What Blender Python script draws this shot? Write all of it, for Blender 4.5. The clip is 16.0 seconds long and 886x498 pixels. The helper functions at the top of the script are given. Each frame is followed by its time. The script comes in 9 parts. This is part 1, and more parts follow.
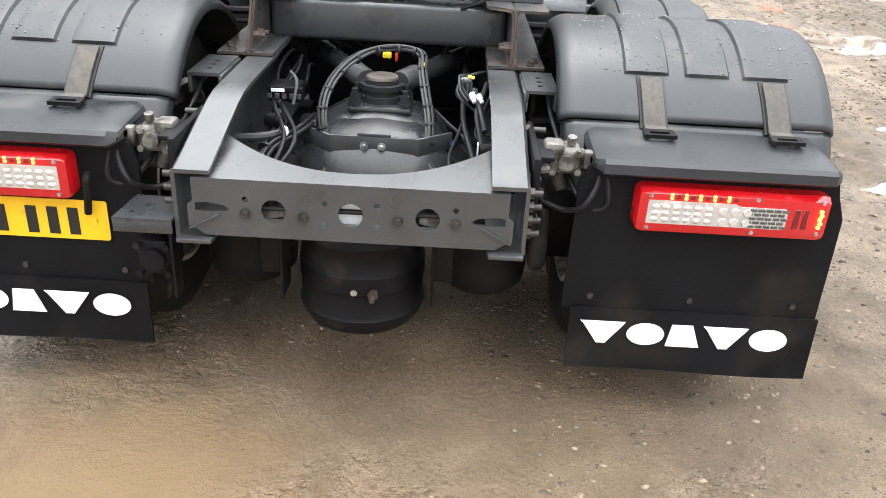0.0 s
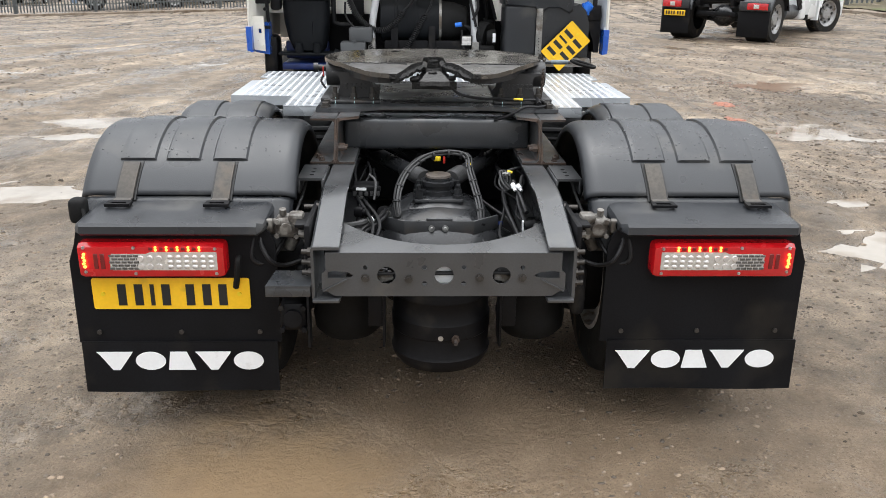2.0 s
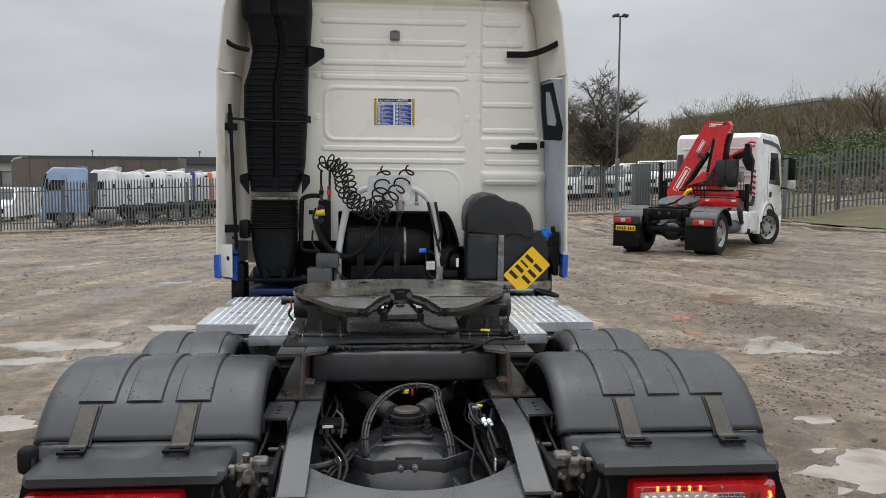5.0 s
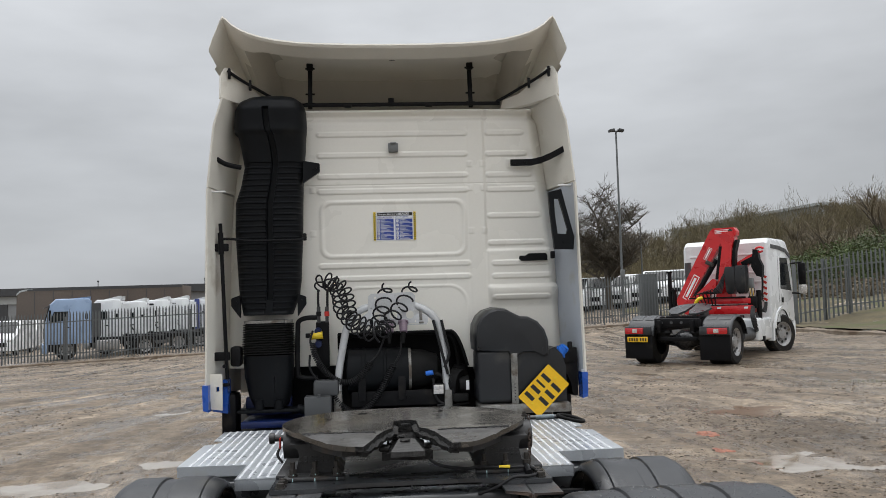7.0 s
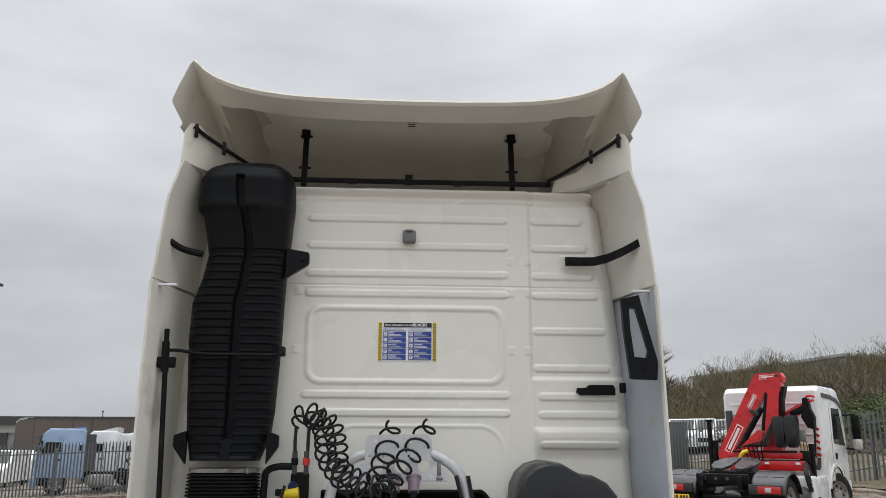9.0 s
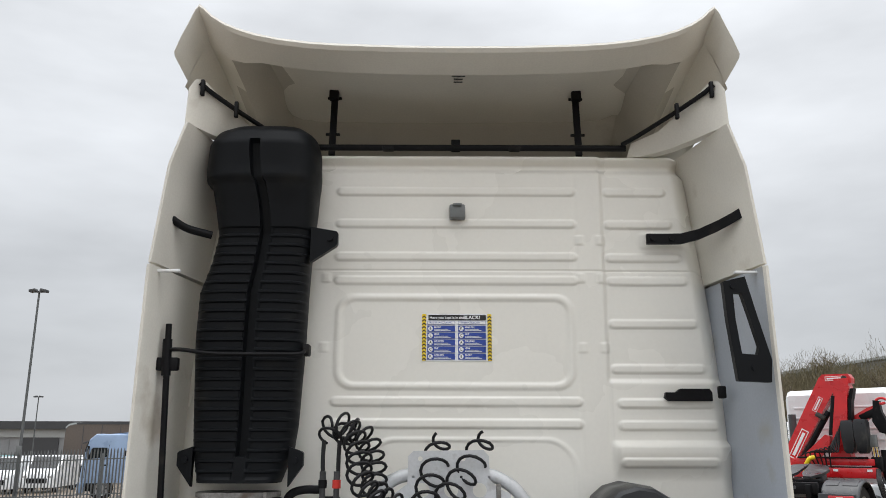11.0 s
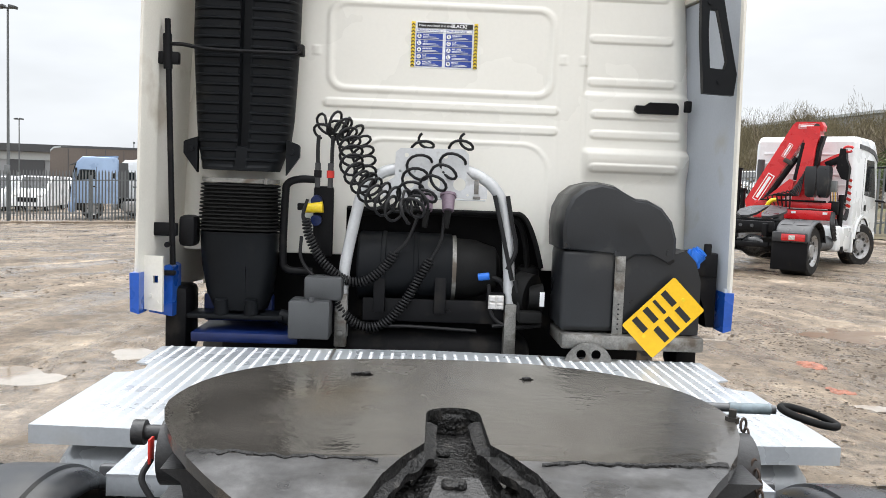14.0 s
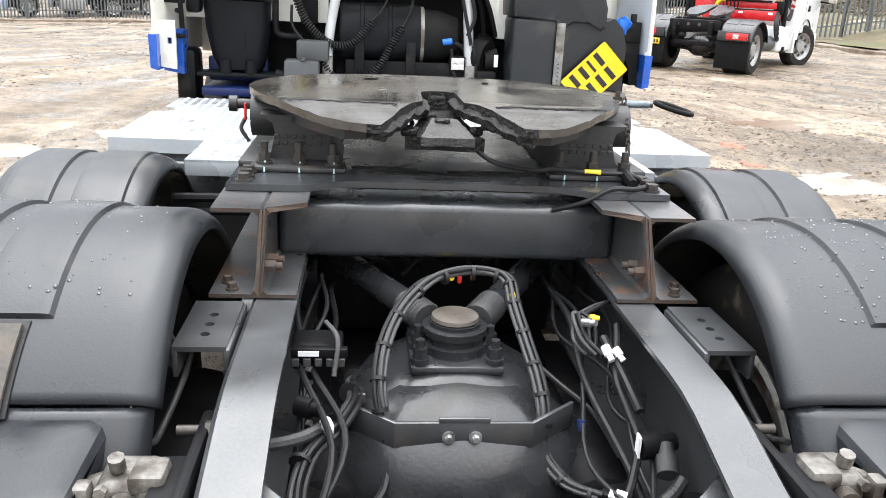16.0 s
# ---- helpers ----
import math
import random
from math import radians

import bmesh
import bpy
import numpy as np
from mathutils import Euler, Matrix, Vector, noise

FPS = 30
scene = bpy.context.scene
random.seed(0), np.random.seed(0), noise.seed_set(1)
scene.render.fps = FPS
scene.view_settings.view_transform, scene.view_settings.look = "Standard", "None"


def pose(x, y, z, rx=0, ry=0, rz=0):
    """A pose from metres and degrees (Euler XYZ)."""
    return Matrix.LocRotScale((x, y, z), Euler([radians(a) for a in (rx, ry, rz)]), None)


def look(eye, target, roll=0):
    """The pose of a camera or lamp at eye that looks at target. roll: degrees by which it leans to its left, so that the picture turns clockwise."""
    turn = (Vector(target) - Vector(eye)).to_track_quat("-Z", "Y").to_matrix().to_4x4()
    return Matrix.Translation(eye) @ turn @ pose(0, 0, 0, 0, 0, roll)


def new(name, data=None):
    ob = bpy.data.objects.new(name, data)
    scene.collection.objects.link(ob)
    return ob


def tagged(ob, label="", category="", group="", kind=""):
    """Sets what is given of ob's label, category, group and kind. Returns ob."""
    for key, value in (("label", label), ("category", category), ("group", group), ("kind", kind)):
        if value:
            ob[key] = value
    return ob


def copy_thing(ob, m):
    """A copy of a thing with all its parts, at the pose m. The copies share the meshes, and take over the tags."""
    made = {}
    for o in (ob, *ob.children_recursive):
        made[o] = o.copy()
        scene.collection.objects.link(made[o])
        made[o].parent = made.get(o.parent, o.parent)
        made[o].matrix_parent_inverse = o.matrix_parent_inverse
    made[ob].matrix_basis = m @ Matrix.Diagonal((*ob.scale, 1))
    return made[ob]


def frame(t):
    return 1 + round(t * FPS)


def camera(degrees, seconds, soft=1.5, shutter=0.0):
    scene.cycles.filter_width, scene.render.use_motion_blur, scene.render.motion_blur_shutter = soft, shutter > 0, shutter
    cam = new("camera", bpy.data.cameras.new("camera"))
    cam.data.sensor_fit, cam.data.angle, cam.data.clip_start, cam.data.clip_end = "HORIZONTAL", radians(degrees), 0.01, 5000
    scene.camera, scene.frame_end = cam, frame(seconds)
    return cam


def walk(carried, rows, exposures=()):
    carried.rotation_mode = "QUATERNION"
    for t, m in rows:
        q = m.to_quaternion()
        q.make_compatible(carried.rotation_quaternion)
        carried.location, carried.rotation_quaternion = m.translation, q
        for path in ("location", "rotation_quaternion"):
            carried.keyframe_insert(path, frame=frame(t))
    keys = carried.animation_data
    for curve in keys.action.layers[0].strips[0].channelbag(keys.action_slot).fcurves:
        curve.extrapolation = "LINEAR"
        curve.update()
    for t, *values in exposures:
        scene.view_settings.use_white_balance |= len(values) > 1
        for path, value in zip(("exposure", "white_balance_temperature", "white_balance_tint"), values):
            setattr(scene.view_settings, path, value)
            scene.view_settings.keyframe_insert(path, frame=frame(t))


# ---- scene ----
cam = camera(57.4, 16.0, soft=0.85)
PATH = [
    (0, (0.22, -1.734, 1.44), (0.222, 0.055, 0.547), 3.2),
    (0.5, (0.174, -2.095, 1.493), (0.094, -0.279, 0.659), 1.5),
    (1, (0.034, -2.278, 1.532), (-0.008, -0.431, 0.766), 1.4),
    (1.5, (-0.086, -2.358, 1.558), (-0.06, -0.49, 0.844), 0.8),
    (2, (-0.088, -2.38, 1.568), (-0.022, -0.493, 0.909), 0.7),
    (2.5, (-0.081, -2.374, 1.588), (0.0, -0.465, 0.997), 0.1),
    (3, (-0.092, -2.361, 1.606), (0.003, -0.43, 1.097), 0.2),
    (3.5, (-0.094, -2.363, 1.622), (0.016, -0.411, 1.2), 0.4),
    (4, (-0.094, -2.357, 1.641), (0.029, -0.388, 1.314), 0.5),
    (4.5, (-0.1, -2.353, 1.652), (0.04, -0.372, 1.413), 0.7),
    (5, (-0.112, -2.34, 1.663), (0.047, -0.353, 1.503), 0.4),
    (5.2, (-0.109, -2.331, 1.662), (0.054, -0.342, 1.534), 0.3),
    (7.3, (-0.072, -1.805, 1.648), (0.076, 0.183, 1.81), -1.8),
    (7.5, (-0.064, -1.69, 1.636), (0.075, 0.297, 1.82), -1.4),
    (8, (-0.098, -1.273, 1.646), (0.065, 0.701, 1.927), -1.0),
    (8.5, (-0.049, -0.826, 1.65), (0.105, 1.131, 2.032), -0.6),
    (9, (-0.048, -0.49, 1.676), (0.061, 1.451, 2.146), 0.2),
    (9.2, (-0.07, -0.334, 1.675), (0.029, 1.597, 2.185), 0.3),
    (11.3, (-0.068, 0.219, 1.734), (-0.065, 2.165, 2.193), 0.1),
    (11.5, (-0.069, 0.221, 1.721), (-0.058, 2.18, 2.126), 0.2),
    (12, (-0.073, 0.216, 1.686), (-0.045, 2.197, 1.958), 0.6),
    (12.5, (-0.07, 0.204, 1.655), (-0.027, 2.199, 1.794), 1.0),
    (13, (-0.067, 0.175, 1.629), (-0.02, 2.175, 1.656), 1.4),
    (13.5, (-0.067, 0.116, 1.595), (-0.015, 2.114, 1.522), 1.3),
    (14, (-0.083, -0.014, 1.565), (-0.02, 1.979, 1.411), 2.2),
    (14.5, (-0.067, -0.175, 1.539), (-0.018, 1.808, 1.277), 2.4),
    (15, (-0.074, -0.369, 1.51), (-0.027, 1.594, 1.127), 1.9),
    (15.5, (-0.149, -0.596, 1.479), (-0.025, 1.339, 0.991), 1.9),
    (16, (-0.197, -0.797, 1.436), (-0.003, 1.098, 0.828), 2.9),
]
EXPOSURES = [(0, 1.5), (0.5, 1.27), (1.0, 1.02), (1.5, 0.85), (2.2, 0.72), (3.0, 0.68), (4.0, 0.45), (5.0, 0.05), (8.5, -0.02), (9.2, 0.1), (11.3, 0.3), (12.5, 0.7), (13.5, 0.82), (14.4, 0.85), (15.0, 1.02), (15.5, 1.25), (16.0, 1.5)]
walk(cam, [(t, look(eye, target, roll)) for t, eye, target, roll in PATH], EXPOSURES)

# ---- world and light: bright overcast sky ----
world = bpy.data.worlds.new("overcast_sky")
scene.world = world
world.use_nodes = True
wn, wl = world.node_tree.nodes, world.node_tree.links
wn.clear()
w_out = wn.new("ShaderNodeOutputWorld")
w_bg = wn.new("ShaderNodeBackground")
w_sky = wn.new("ShaderNodeTexSky")
w_sky.sky_type = "NISHITA"
w_sky.sun_disc = False
w_sky.sun_elevation, w_sky.sun_rotation = radians(42), radians(150)
w_sky.dust_density = 6.0
w_co = wn.new("ShaderNodeTexCoord")
w_sep = wn.new("ShaderNodeSeparateXYZ")
wl.new(w_co.outputs["Generated"], w_sep.inputs[0])
w_ramp = wn.new("ShaderNodeValToRGB")          # cloud deck: dimmer at the horizon, brightest overhead
w_ramp.color_ramp.elements[0].position, w_ramp.color_ramp.elements[0].color = 0.0, (0.49, 0.51, 0.535, 1)
w_ramp.color_ramp.elements[1].position, w_ramp.color_ramp.elements[1].color = 1.0, (2.65, 2.72, 2.82, 1)
mid = w_ramp.color_ramp.elements.new(0.12)
mid.color = (0.53, 0.55, 0.575, 1)
mid = w_ramp.color_ramp.elements.new(0.5)
mid.color = (0.80, 0.825, 0.86, 1)
wl.new(w_sep.outputs["Z"], w_ramp.inputs[0])
w_map = wn.new("ShaderNodeMapping")
w_map.inputs["Scale"].default_value = (1.6, 1.6, 5.0)
wl.new(w_co.outputs["Generated"], w_map.inputs[0])
w_no = wn.new("ShaderNodeTexNoise")
w_no.inputs["Scale"].default_value, w_no.inputs["Detail"].default_value = 1.5, 5.0
wl.new(w_map.outputs[0], w_no.inputs["Vector"])
w_nr = wn.new("ShaderNodeMapRange")
w_nr.inputs["From Min"].default_value, w_nr.inputs["From Max"].default_value = 0.3, 0.7
w_nr.inputs["To Min"].default_value, w_nr.inputs["To Max"].default_value = 0.80, 1.17
wl.new(w_no.outputs["Fac"], w_nr.inputs["Value"])
w_mul = wn.new("ShaderNodeVectorMath")
w_mul.operation = "SCALE"
wl.new(w_ramp.outputs["Color"], w_mul.inputs[0])
wl.new(w_nr.outputs[0], w_mul.inputs["Scale"])
w_sk = wn.new("ShaderNodeVectorMath")
w_sk.operation = "SCALE"
w_sk.inputs["Scale"].default_value = 0.1
wl.new(w_sky.outputs[0], w_sk.inputs[0])
w_mix = wn.new("ShaderNodeMix")
w_mix.data_type = "RGBA"
w_mix.inputs["Factor"].default_value = 0.93     # the clouds hide nearly all of the blue
wl.new(w_sk.outputs[0], w_mix.inputs["A"])
wl.new(w_mul.outputs[0], w_mix.inputs["B"])
wl.new(w_mix.outputs["Result"], w_bg.inputs["Color"])
w_bg.inputs["Strength"].default_value = 1.0
wl.new(w_bg.outputs[0], w_out.inputs[0])

sun_data = bpy.data.lights.new("sun", "SUN")
sun_data.energy, sun_data.angle, sun_data.color = 0.6, radians(40), (1.0, 0.97, 0.93)
sun = new("sun", sun_data)
sun.matrix_world = look((0, 0, 30), (3, -9, 0))


# ---- materials ----
def mat(name, col, rough=0.5, metal=0.0, var=0.15, scale=6.0, fine=90.0, bump=0.15, dist=0.002, dirt=None,
        dirt_amount=0.0, dirt_scale=4.0, rvar=0.15, spec=0.5, coat=0.0, emit=None, emit_strength=0.0, rnd=0.0, trans=0.0, island=0.0, coat_rough=0.03):
    """A surface with variation at two scales, relief and patches of dirt or wear of their own shape."""
    m = bpy.data.materials.new(name)
    m.use_nodes = True
    n, l = m.node_tree.nodes, m.node_tree.links
    b = n["Principled BSDF"]
    co = n.new("ShaderNodeTexCoord")

    def tex(sc, det=4.0, vec=None):
        t = n.new("ShaderNodeTexNoise")
        t.inputs["Scale"].default_value, t.inputs["Detail"].default_value = sc, det
        l.new(vec or co.outputs["Object"], t.inputs["Vector"])
        return t

    def rng(src, a, c, d, e):
        r = n.new("ShaderNodeMapRange")
        for k, v in zip(("From Min", "From Max", "To Min", "To Max"), (a, c, d, e)):
            r.inputs[k].default_value = v
        l.new(src, r.inputs["Value"])
        return r.outputs[0]

    def mult(a, c):
        x = n.new("ShaderNodeMath")
        x.operation = "MULTIPLY"
        l.new(a, x.inputs[0])
        l.new(c, x.inputs[1])
        return x.outputs[0]

    big, small = tex(scale), tex(fine, 3.0)
    f = mult(rng(big.outputs["Fac"], 0.3, 0.7, 1 - var, 1 + var), rng(small.outputs["Fac"], 0.3, 0.7, 1 - var * 0.6, 1 + var * 0.6))
    if rnd:
        info = n.new("ShaderNodeObjectInfo")
        f = mult(f, rng(info.outputs["Random"], 0, 1, 1 - rnd, 1 + rnd))
    if island:
        one = n.new("ShaderNodeNewGeometry")
        f = mult(f, rng(one.outputs["Random Per Island"], 0, 1, 1 - island, 1 + island))
    c = n.new("ShaderNodeVectorMath")
    c.operation = "SCALE"
    c.inputs[0].default_value = col[:3]
    l.new(f, c.inputs["Scale"])
    out = c.outputs[0]
    if dirt:
        patch = tex(dirt_scale, 8.0)
        mx = n.new("ShaderNodeMix")
        mx.data_type = "RGBA"
        edge = 0.68 - 0.4 * dirt_amount
        l.new(rng(patch.outputs["Fac"], edge, edge + 0.12, 0, 1), mx.inputs["Factor"])
        l.new(out, mx.inputs["A"])
        mx.inputs["B"].default_value = (*dirt, 1)
        out = mx.outputs["Result"]
    l.new(out, b.inputs["Base Color"])
    l.new(rng(big.outputs["Fac"], 0.3, 0.7, max(0.02, rough - rvar), min(1, rough + rvar)), b.inputs["Roughness"])
    b.inputs["Metallic"].default_value = metal
    b.inputs["Specular IOR Level"].default_value = spec
    b.inputs["Coat Weight"].default_value = coat
    b.inputs["Coat Roughness"].default_value = coat_rough
    b.inputs["Transmission Weight"].default_value = trans
    if emit:
        b.inputs["Emission Color"].default_value = (*emit, 1)
        b.inputs["Emission Strength"].default_value = emit_strength
    if bump:
        bp = n.new("ShaderNodeBump")
        bp.inputs["Strength"].default_value, bp.inputs["Distance"].default_value = bump, dist
        l.new(small.outputs["Fac"], bp.inputs["Height"])
        l.new(bp.outputs[0], b.inputs["Normal"])
    return m


M = {}
M["guard"] = mat("grey_black_plastic", (0.022, 0.024, 0.0275), 0.36, var=0.14, scale=5, fine=260, bump=0.25, dist=0.001, dirt=(0.055, 0.055, 0.054), dirt_amount=0.22, dirt_scale=5)
M["strap"] = mat("worn_rubber_strap", (0.075, 0.068, 0.060), 0.75, var=0.3, scale=12, bump=0.3, dirt=(0.10, 0.085, 0.07), dirt_amount=0.35, dirt_scale=14)
M["flap"] = mat("black_rubber_flap", (0.007, 0.007, 0.008), 0.62, spec=0.12, var=0.25, scale=5, fine=150, dirt=(0.018, 0.016, 0.014), dirt_amount=0.25, dirt_scale=3)
M["rubber"] = mat("black_rubber", (0.009, 0.009, 0.009), 0.65, spec=0.16, var=0.25, scale=9, fine=120)
M["tyre"] = mat("tyre_rubber", (0.018, 0.017, 0.016), 0.8, spec=0.2, var=0.25, scale=7, fine=140, bump=0.4, dist=0.003, dirt=(0.11, 0.085, 0.06), dirt_amount=0.22, dirt_scale=9)
M["chassis"] = mat("dark_grey_chassis_paint", (0.044, 0.046, 0.049), 0.36, coat=0.6, coat_rough=0.22, var=0.18, scale=6, fine=170, dirt=(0.062, 0.061, 0.058), dirt_amount=0.25, dirt_scale=7, spec=0.6)
M["beam"] = mat("black_grey_beam_paint", (0.033, 0.036, 0.040), 0.32, coat=0.7, coat_rough=0.22, var=0.2, scale=7, fine=150, dirt=(0.05, 0.05, 0.05), dirt_amount=0.2, dirt_scale=6)
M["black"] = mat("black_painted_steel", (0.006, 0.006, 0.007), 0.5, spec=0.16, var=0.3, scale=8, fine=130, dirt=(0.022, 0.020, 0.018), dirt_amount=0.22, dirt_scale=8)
M["axle"] = mat("black_axle_paint", (0.022, 0.023, 0.025), 0.27, spec=0.5, var=0.25, scale=7, fine=110, bump=0.3, dirt=(0.022, 0.021, 0.020), dirt_amount=0.25, dirt_scale=7)
M["rusty"] = mat("rusted_steel_angle", (0.050, 0.051, 0.053), 0.42, coat=0.5, coat_rough=0.22, var=0.25, scale=8, fine=140, bump=0.4, dirt=(0.10, 0.055, 0.034), dirt_amount=0.30, dirt_scale=11)
M["mountcap"] = mat("brown_rubber_cap", (0.085, 0.072, 0.062), 0.45, var=0.2, scale=18, fine=120, bump=0.3)
M["rust"] = mat("rust", (0.055, 0.036, 0.026), 0.85, var=0.35, scale=18, fine=200, bump=0.5, dirt=(0.05, 0.04, 0.035), dirt_amount=0.5, dirt_scale=20)
M["grease"] = mat("greasy_worn_steel", (0.085, 0.078, 0.069), 0.17, metal=0.55, var=0.25, scale=4, fine=45, bump=0.30, dist=0.002, dirt=(0.105, 0.085, 0.06), dirt_amount=0.20, dirt_scale=2.2, rvar=0.14, spec=0.7)
M["ramp"] = mat("scraped_steel_ramp", (0.095, 0.094, 0.094), 0.30, metal=0.5, var=0.3, scale=9, fine=70, bump=0.3, dirt=(0.05, 0.048, 0.045), dirt_amount=0.4, dirt_scale=8)
M["filth"] = mat("black_caked_grease", (0.011, 0.0105, 0.010), 0.45, spec=0.3, var=0.5, scale=22, fine=120, bump=0.9, dist=0.008, dirt=(0.05, 0.046, 0.042), dirt_amount=0.2, dirt_scale=25)
M["tongue"] = mat("rough_grey_casting", (0.036, 0.035, 0.034), 0.55, var=0.5, scale=40, fine=160, bump=0.9, dist=0.004)
M["cast"] = mat("cast_iron_pedestal", (0.03, 0.03, 0.031), 0.5, var=0.3, scale=9, fine=150, bump=0.5, dirt=(0.07, 0.055, 0.045), dirt_amount=0.25, dirt_scale=9)
M["bolt"] = mat("bolt_steel", (0.06, 0.055, 0.05), 0.5, metal=0.6, var=0.3, scale=30)
M["zinc"] = mat("zinc_bolt", (0.45, 0.45, 0.44), 0.35, metal=0.8, var=0.2, scale=30)
M["paintmark"] = mat("blue_paint_mark", (0.42, 0.60, 0.62), 0.6, var=0.3, scale=40)
M["castalu"] = mat("dirty_cast_aluminium", (0.17, 0.16, 0.145), 0.55, metal=0.4, var=0.35, scale=20, fine=120, bump=0.6, dirt=(0.06, 0.05, 0.042), dirt_amount=0.5, dirt_scale=22)
M["alu"] = mat("dull_aluminium", (0.24, 0.235, 0.22), 0.5, metal=0.55, var=0.3, scale=14, fine=120, bump=0.4, dirt=(0.12, 0.1, 0.08), dirt_amount=0.42, dirt_scale=13)
M["silver"] = mat("silver_painted_tube", (0.56, 0.57, 0.58), 0.42, metal=0.25, var=0.08, scale=9, dirt=(0.32, 0.31, 0.29), dirt_amount=0.14, dirt_scale=9)
M["deck"] = mat("bright_aluminium_deck", (0.43, 0.455, 0.48), 0.34, metal=0.25, var=0.07, scale=5, fine=90, dirt=(0.42, 0.42, 0.41), dirt_amount=0.22, dirt_scale=5)
M["deckhole"] = mat("punched_grip_button", (0.72, 0.74, 0.76), 0.25, metal=0.2, var=0.05, bump=0)
M["cab"] = mat("cream_white_cab_paint", (0.79, 0.77, 0.705), 0.3, var=0.018, scale=1.6, fine=60, bump=0.02, coat=0.3)
M["fairing"] = mat("cream_plastic_fairing", (0.71, 0.685, 0.615), 0.45, var=0.05, scale=3, fine=120, dirt=(0.52, 0.47, 0.39), dirt_amount=0.08, dirt_scale=3.0)
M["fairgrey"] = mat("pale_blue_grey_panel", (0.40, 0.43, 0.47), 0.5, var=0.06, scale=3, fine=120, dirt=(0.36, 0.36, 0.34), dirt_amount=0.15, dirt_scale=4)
M["white"] = mat("white_paint", (0.78, 0.79, 0.78), 0.35, var=0.05, scale=4, fine=80, dirt=(0.5, 0.48, 0.44), dirt_amount=0.1)
M["blue"] = mat("blue_paint", (0.012, 0.085, 0.42), 0.3, var=0.12, scale=5, coat=0.3)
M["darkblue"] = mat("dark_blue_chassis_paint", (0.004, 0.015, 0.085), 0.45, var=0.2, scale=5)
M["duct"] = mat("black_moulded_plastic", (0.006, 0.007, 0.0085), 0.5, spec=0.15, var=0.2, scale=5, fine=230, bump=0.25, dist=0.001, dirt=(0.015, 0.015, 0.014), dirt_amount=0.2, dirt_scale=4)
M["tank"] = mat("grey_black_tank_plastic", (0.0125, 0.0138, 0.016), 0.40, var=0.15, scale=5, fine=230, bump=0.25, dist=0.001, dirt=(0.04, 0.038, 0.035), dirt_amount=0.2, dirt_scale=5)
M["cable"] = mat("black_cable", (0.012, 0.012, 0.013), 0.5, spec=0.3, var=0.25, scale=20)
M["cablegrey"] = mat("dusty_grey_conduit", (0.042, 0.042, 0.043), 0.55, var=0.3, scale=25, fine=300, bump=0.6)
M["yellow"] = mat("yellow_reflective_plate", (0.85, 0.50, 0.012), 0.42, var=0.06, scale=5, dirt=(0.55, 0.33, 0.03), dirt_amount=0.12, dirt_scale=9)
M["yellowplastic"] = mat("yellow_plastic", (0.80, 0.58, 0.02), 0.4, var=0.08)
M["ink"] = mat("black_print", (0.012, 0.012, 0.012), 0.5, var=0.1, bump=0)
M["print"] = mat("white_print", (0.82, 0.83, 0.84), 0.5, var=0.04, bump=0, dirt=(0.55, 0.53, 0.5), dirt_amount=0.12, dirt_scale=12)
M["printblue"] = mat("blue_print", (0.02, 0.055, 0.30), 0.4, var=0.05, bump=0)
M["redlens"] = mat("red_lamp_lens", (0.42, 0.006, 0.010), 0.16, var=0.12, scale=20, bump=0, coat=0.8, emit=(0.9, 0.01, 0.015), emit_strength=0.05)
M["darklens"] = mat("dark_red_lens", (0.14, 0.004, 0.006), 0.2, var=0.1, scale=20, bump=0, coat=0.8)
M["clear"] = mat("clear_lamp_reflector", (0.55, 0.53, 0.50), 0.2, metal=0.3, var=0.15, scale=30, bump=0, coat=0.8)
M["dome"] = mat("clear_lamp_dome", (0.75, 0.73, 0.71), 0.12, metal=0.55, var=0.1, bump=0, coat=0.8)
M["comb"] = mat("dark_honeycomb", (0.11, 0.105, 0.10), 0.3, metal=0.4, var=0.2, scale=40, bump=0)
M["led"] = mat("lit_red_diode", (1.0, 0.1, 0.02), 0.3, var=0.02, bump=0, emit=(1.0, 0.13, 0.02), emit_strength=6.0)
M["redplastic"] = mat("red_plastic", (0.55, 0.03, 0.02), 0.4, var=0.1)
M["blueplastic"] = mat("blue_plastic_cap", (0.02, 0.16, 0.65), 0.35, var=0.1, scale=20)
M["pinkgrey"] = mat("pale_purple_socket", (0.20, 0.145, 0.185), 0.45, var=0.15, scale=30)
M["greybox"] = mat("grey_box_plastic", (0.16, 0.17, 0.17), 0.5, var=0.1, scale=10)
M["darkgrey"] = mat("dark_grey_box_paint", (0.060, 0.063, 0.066), 0.5, var=0.15, scale=8, fine=200)
M["glass"] = mat("dark_vehicle_glass", (0.015, 0.018, 0.02), 0.10, var=0.1, bump=0, spec=0.4)
M["red"] = mat("red_crane_paint", (0.58, 0.014, 0.018), 0.32, var=0.1, scale=4, coat=0.3)
M["vehwhite"] = mat("white_vehicle_paint", (0.74, 0.76, 0.77), 0.3, var=0.05, scale=2, coat=0.3, rnd=0.06)
M["vehblue"] = mat("pale_blue_vehicle_paint", (0.26, 0.36, 0.52), 0.35, var=0.08, scale=2, coat=0.2)
M["vehorange"] = mat("orange_vehicle_paint", (0.72, 0.15, 0.05), 0.4, var=0.08, scale=2)
M["vehnavy"] = mat("navy_vehicle_paint", (0.03, 0.05, 0.2), 0.4, var=0.08, scale=2)
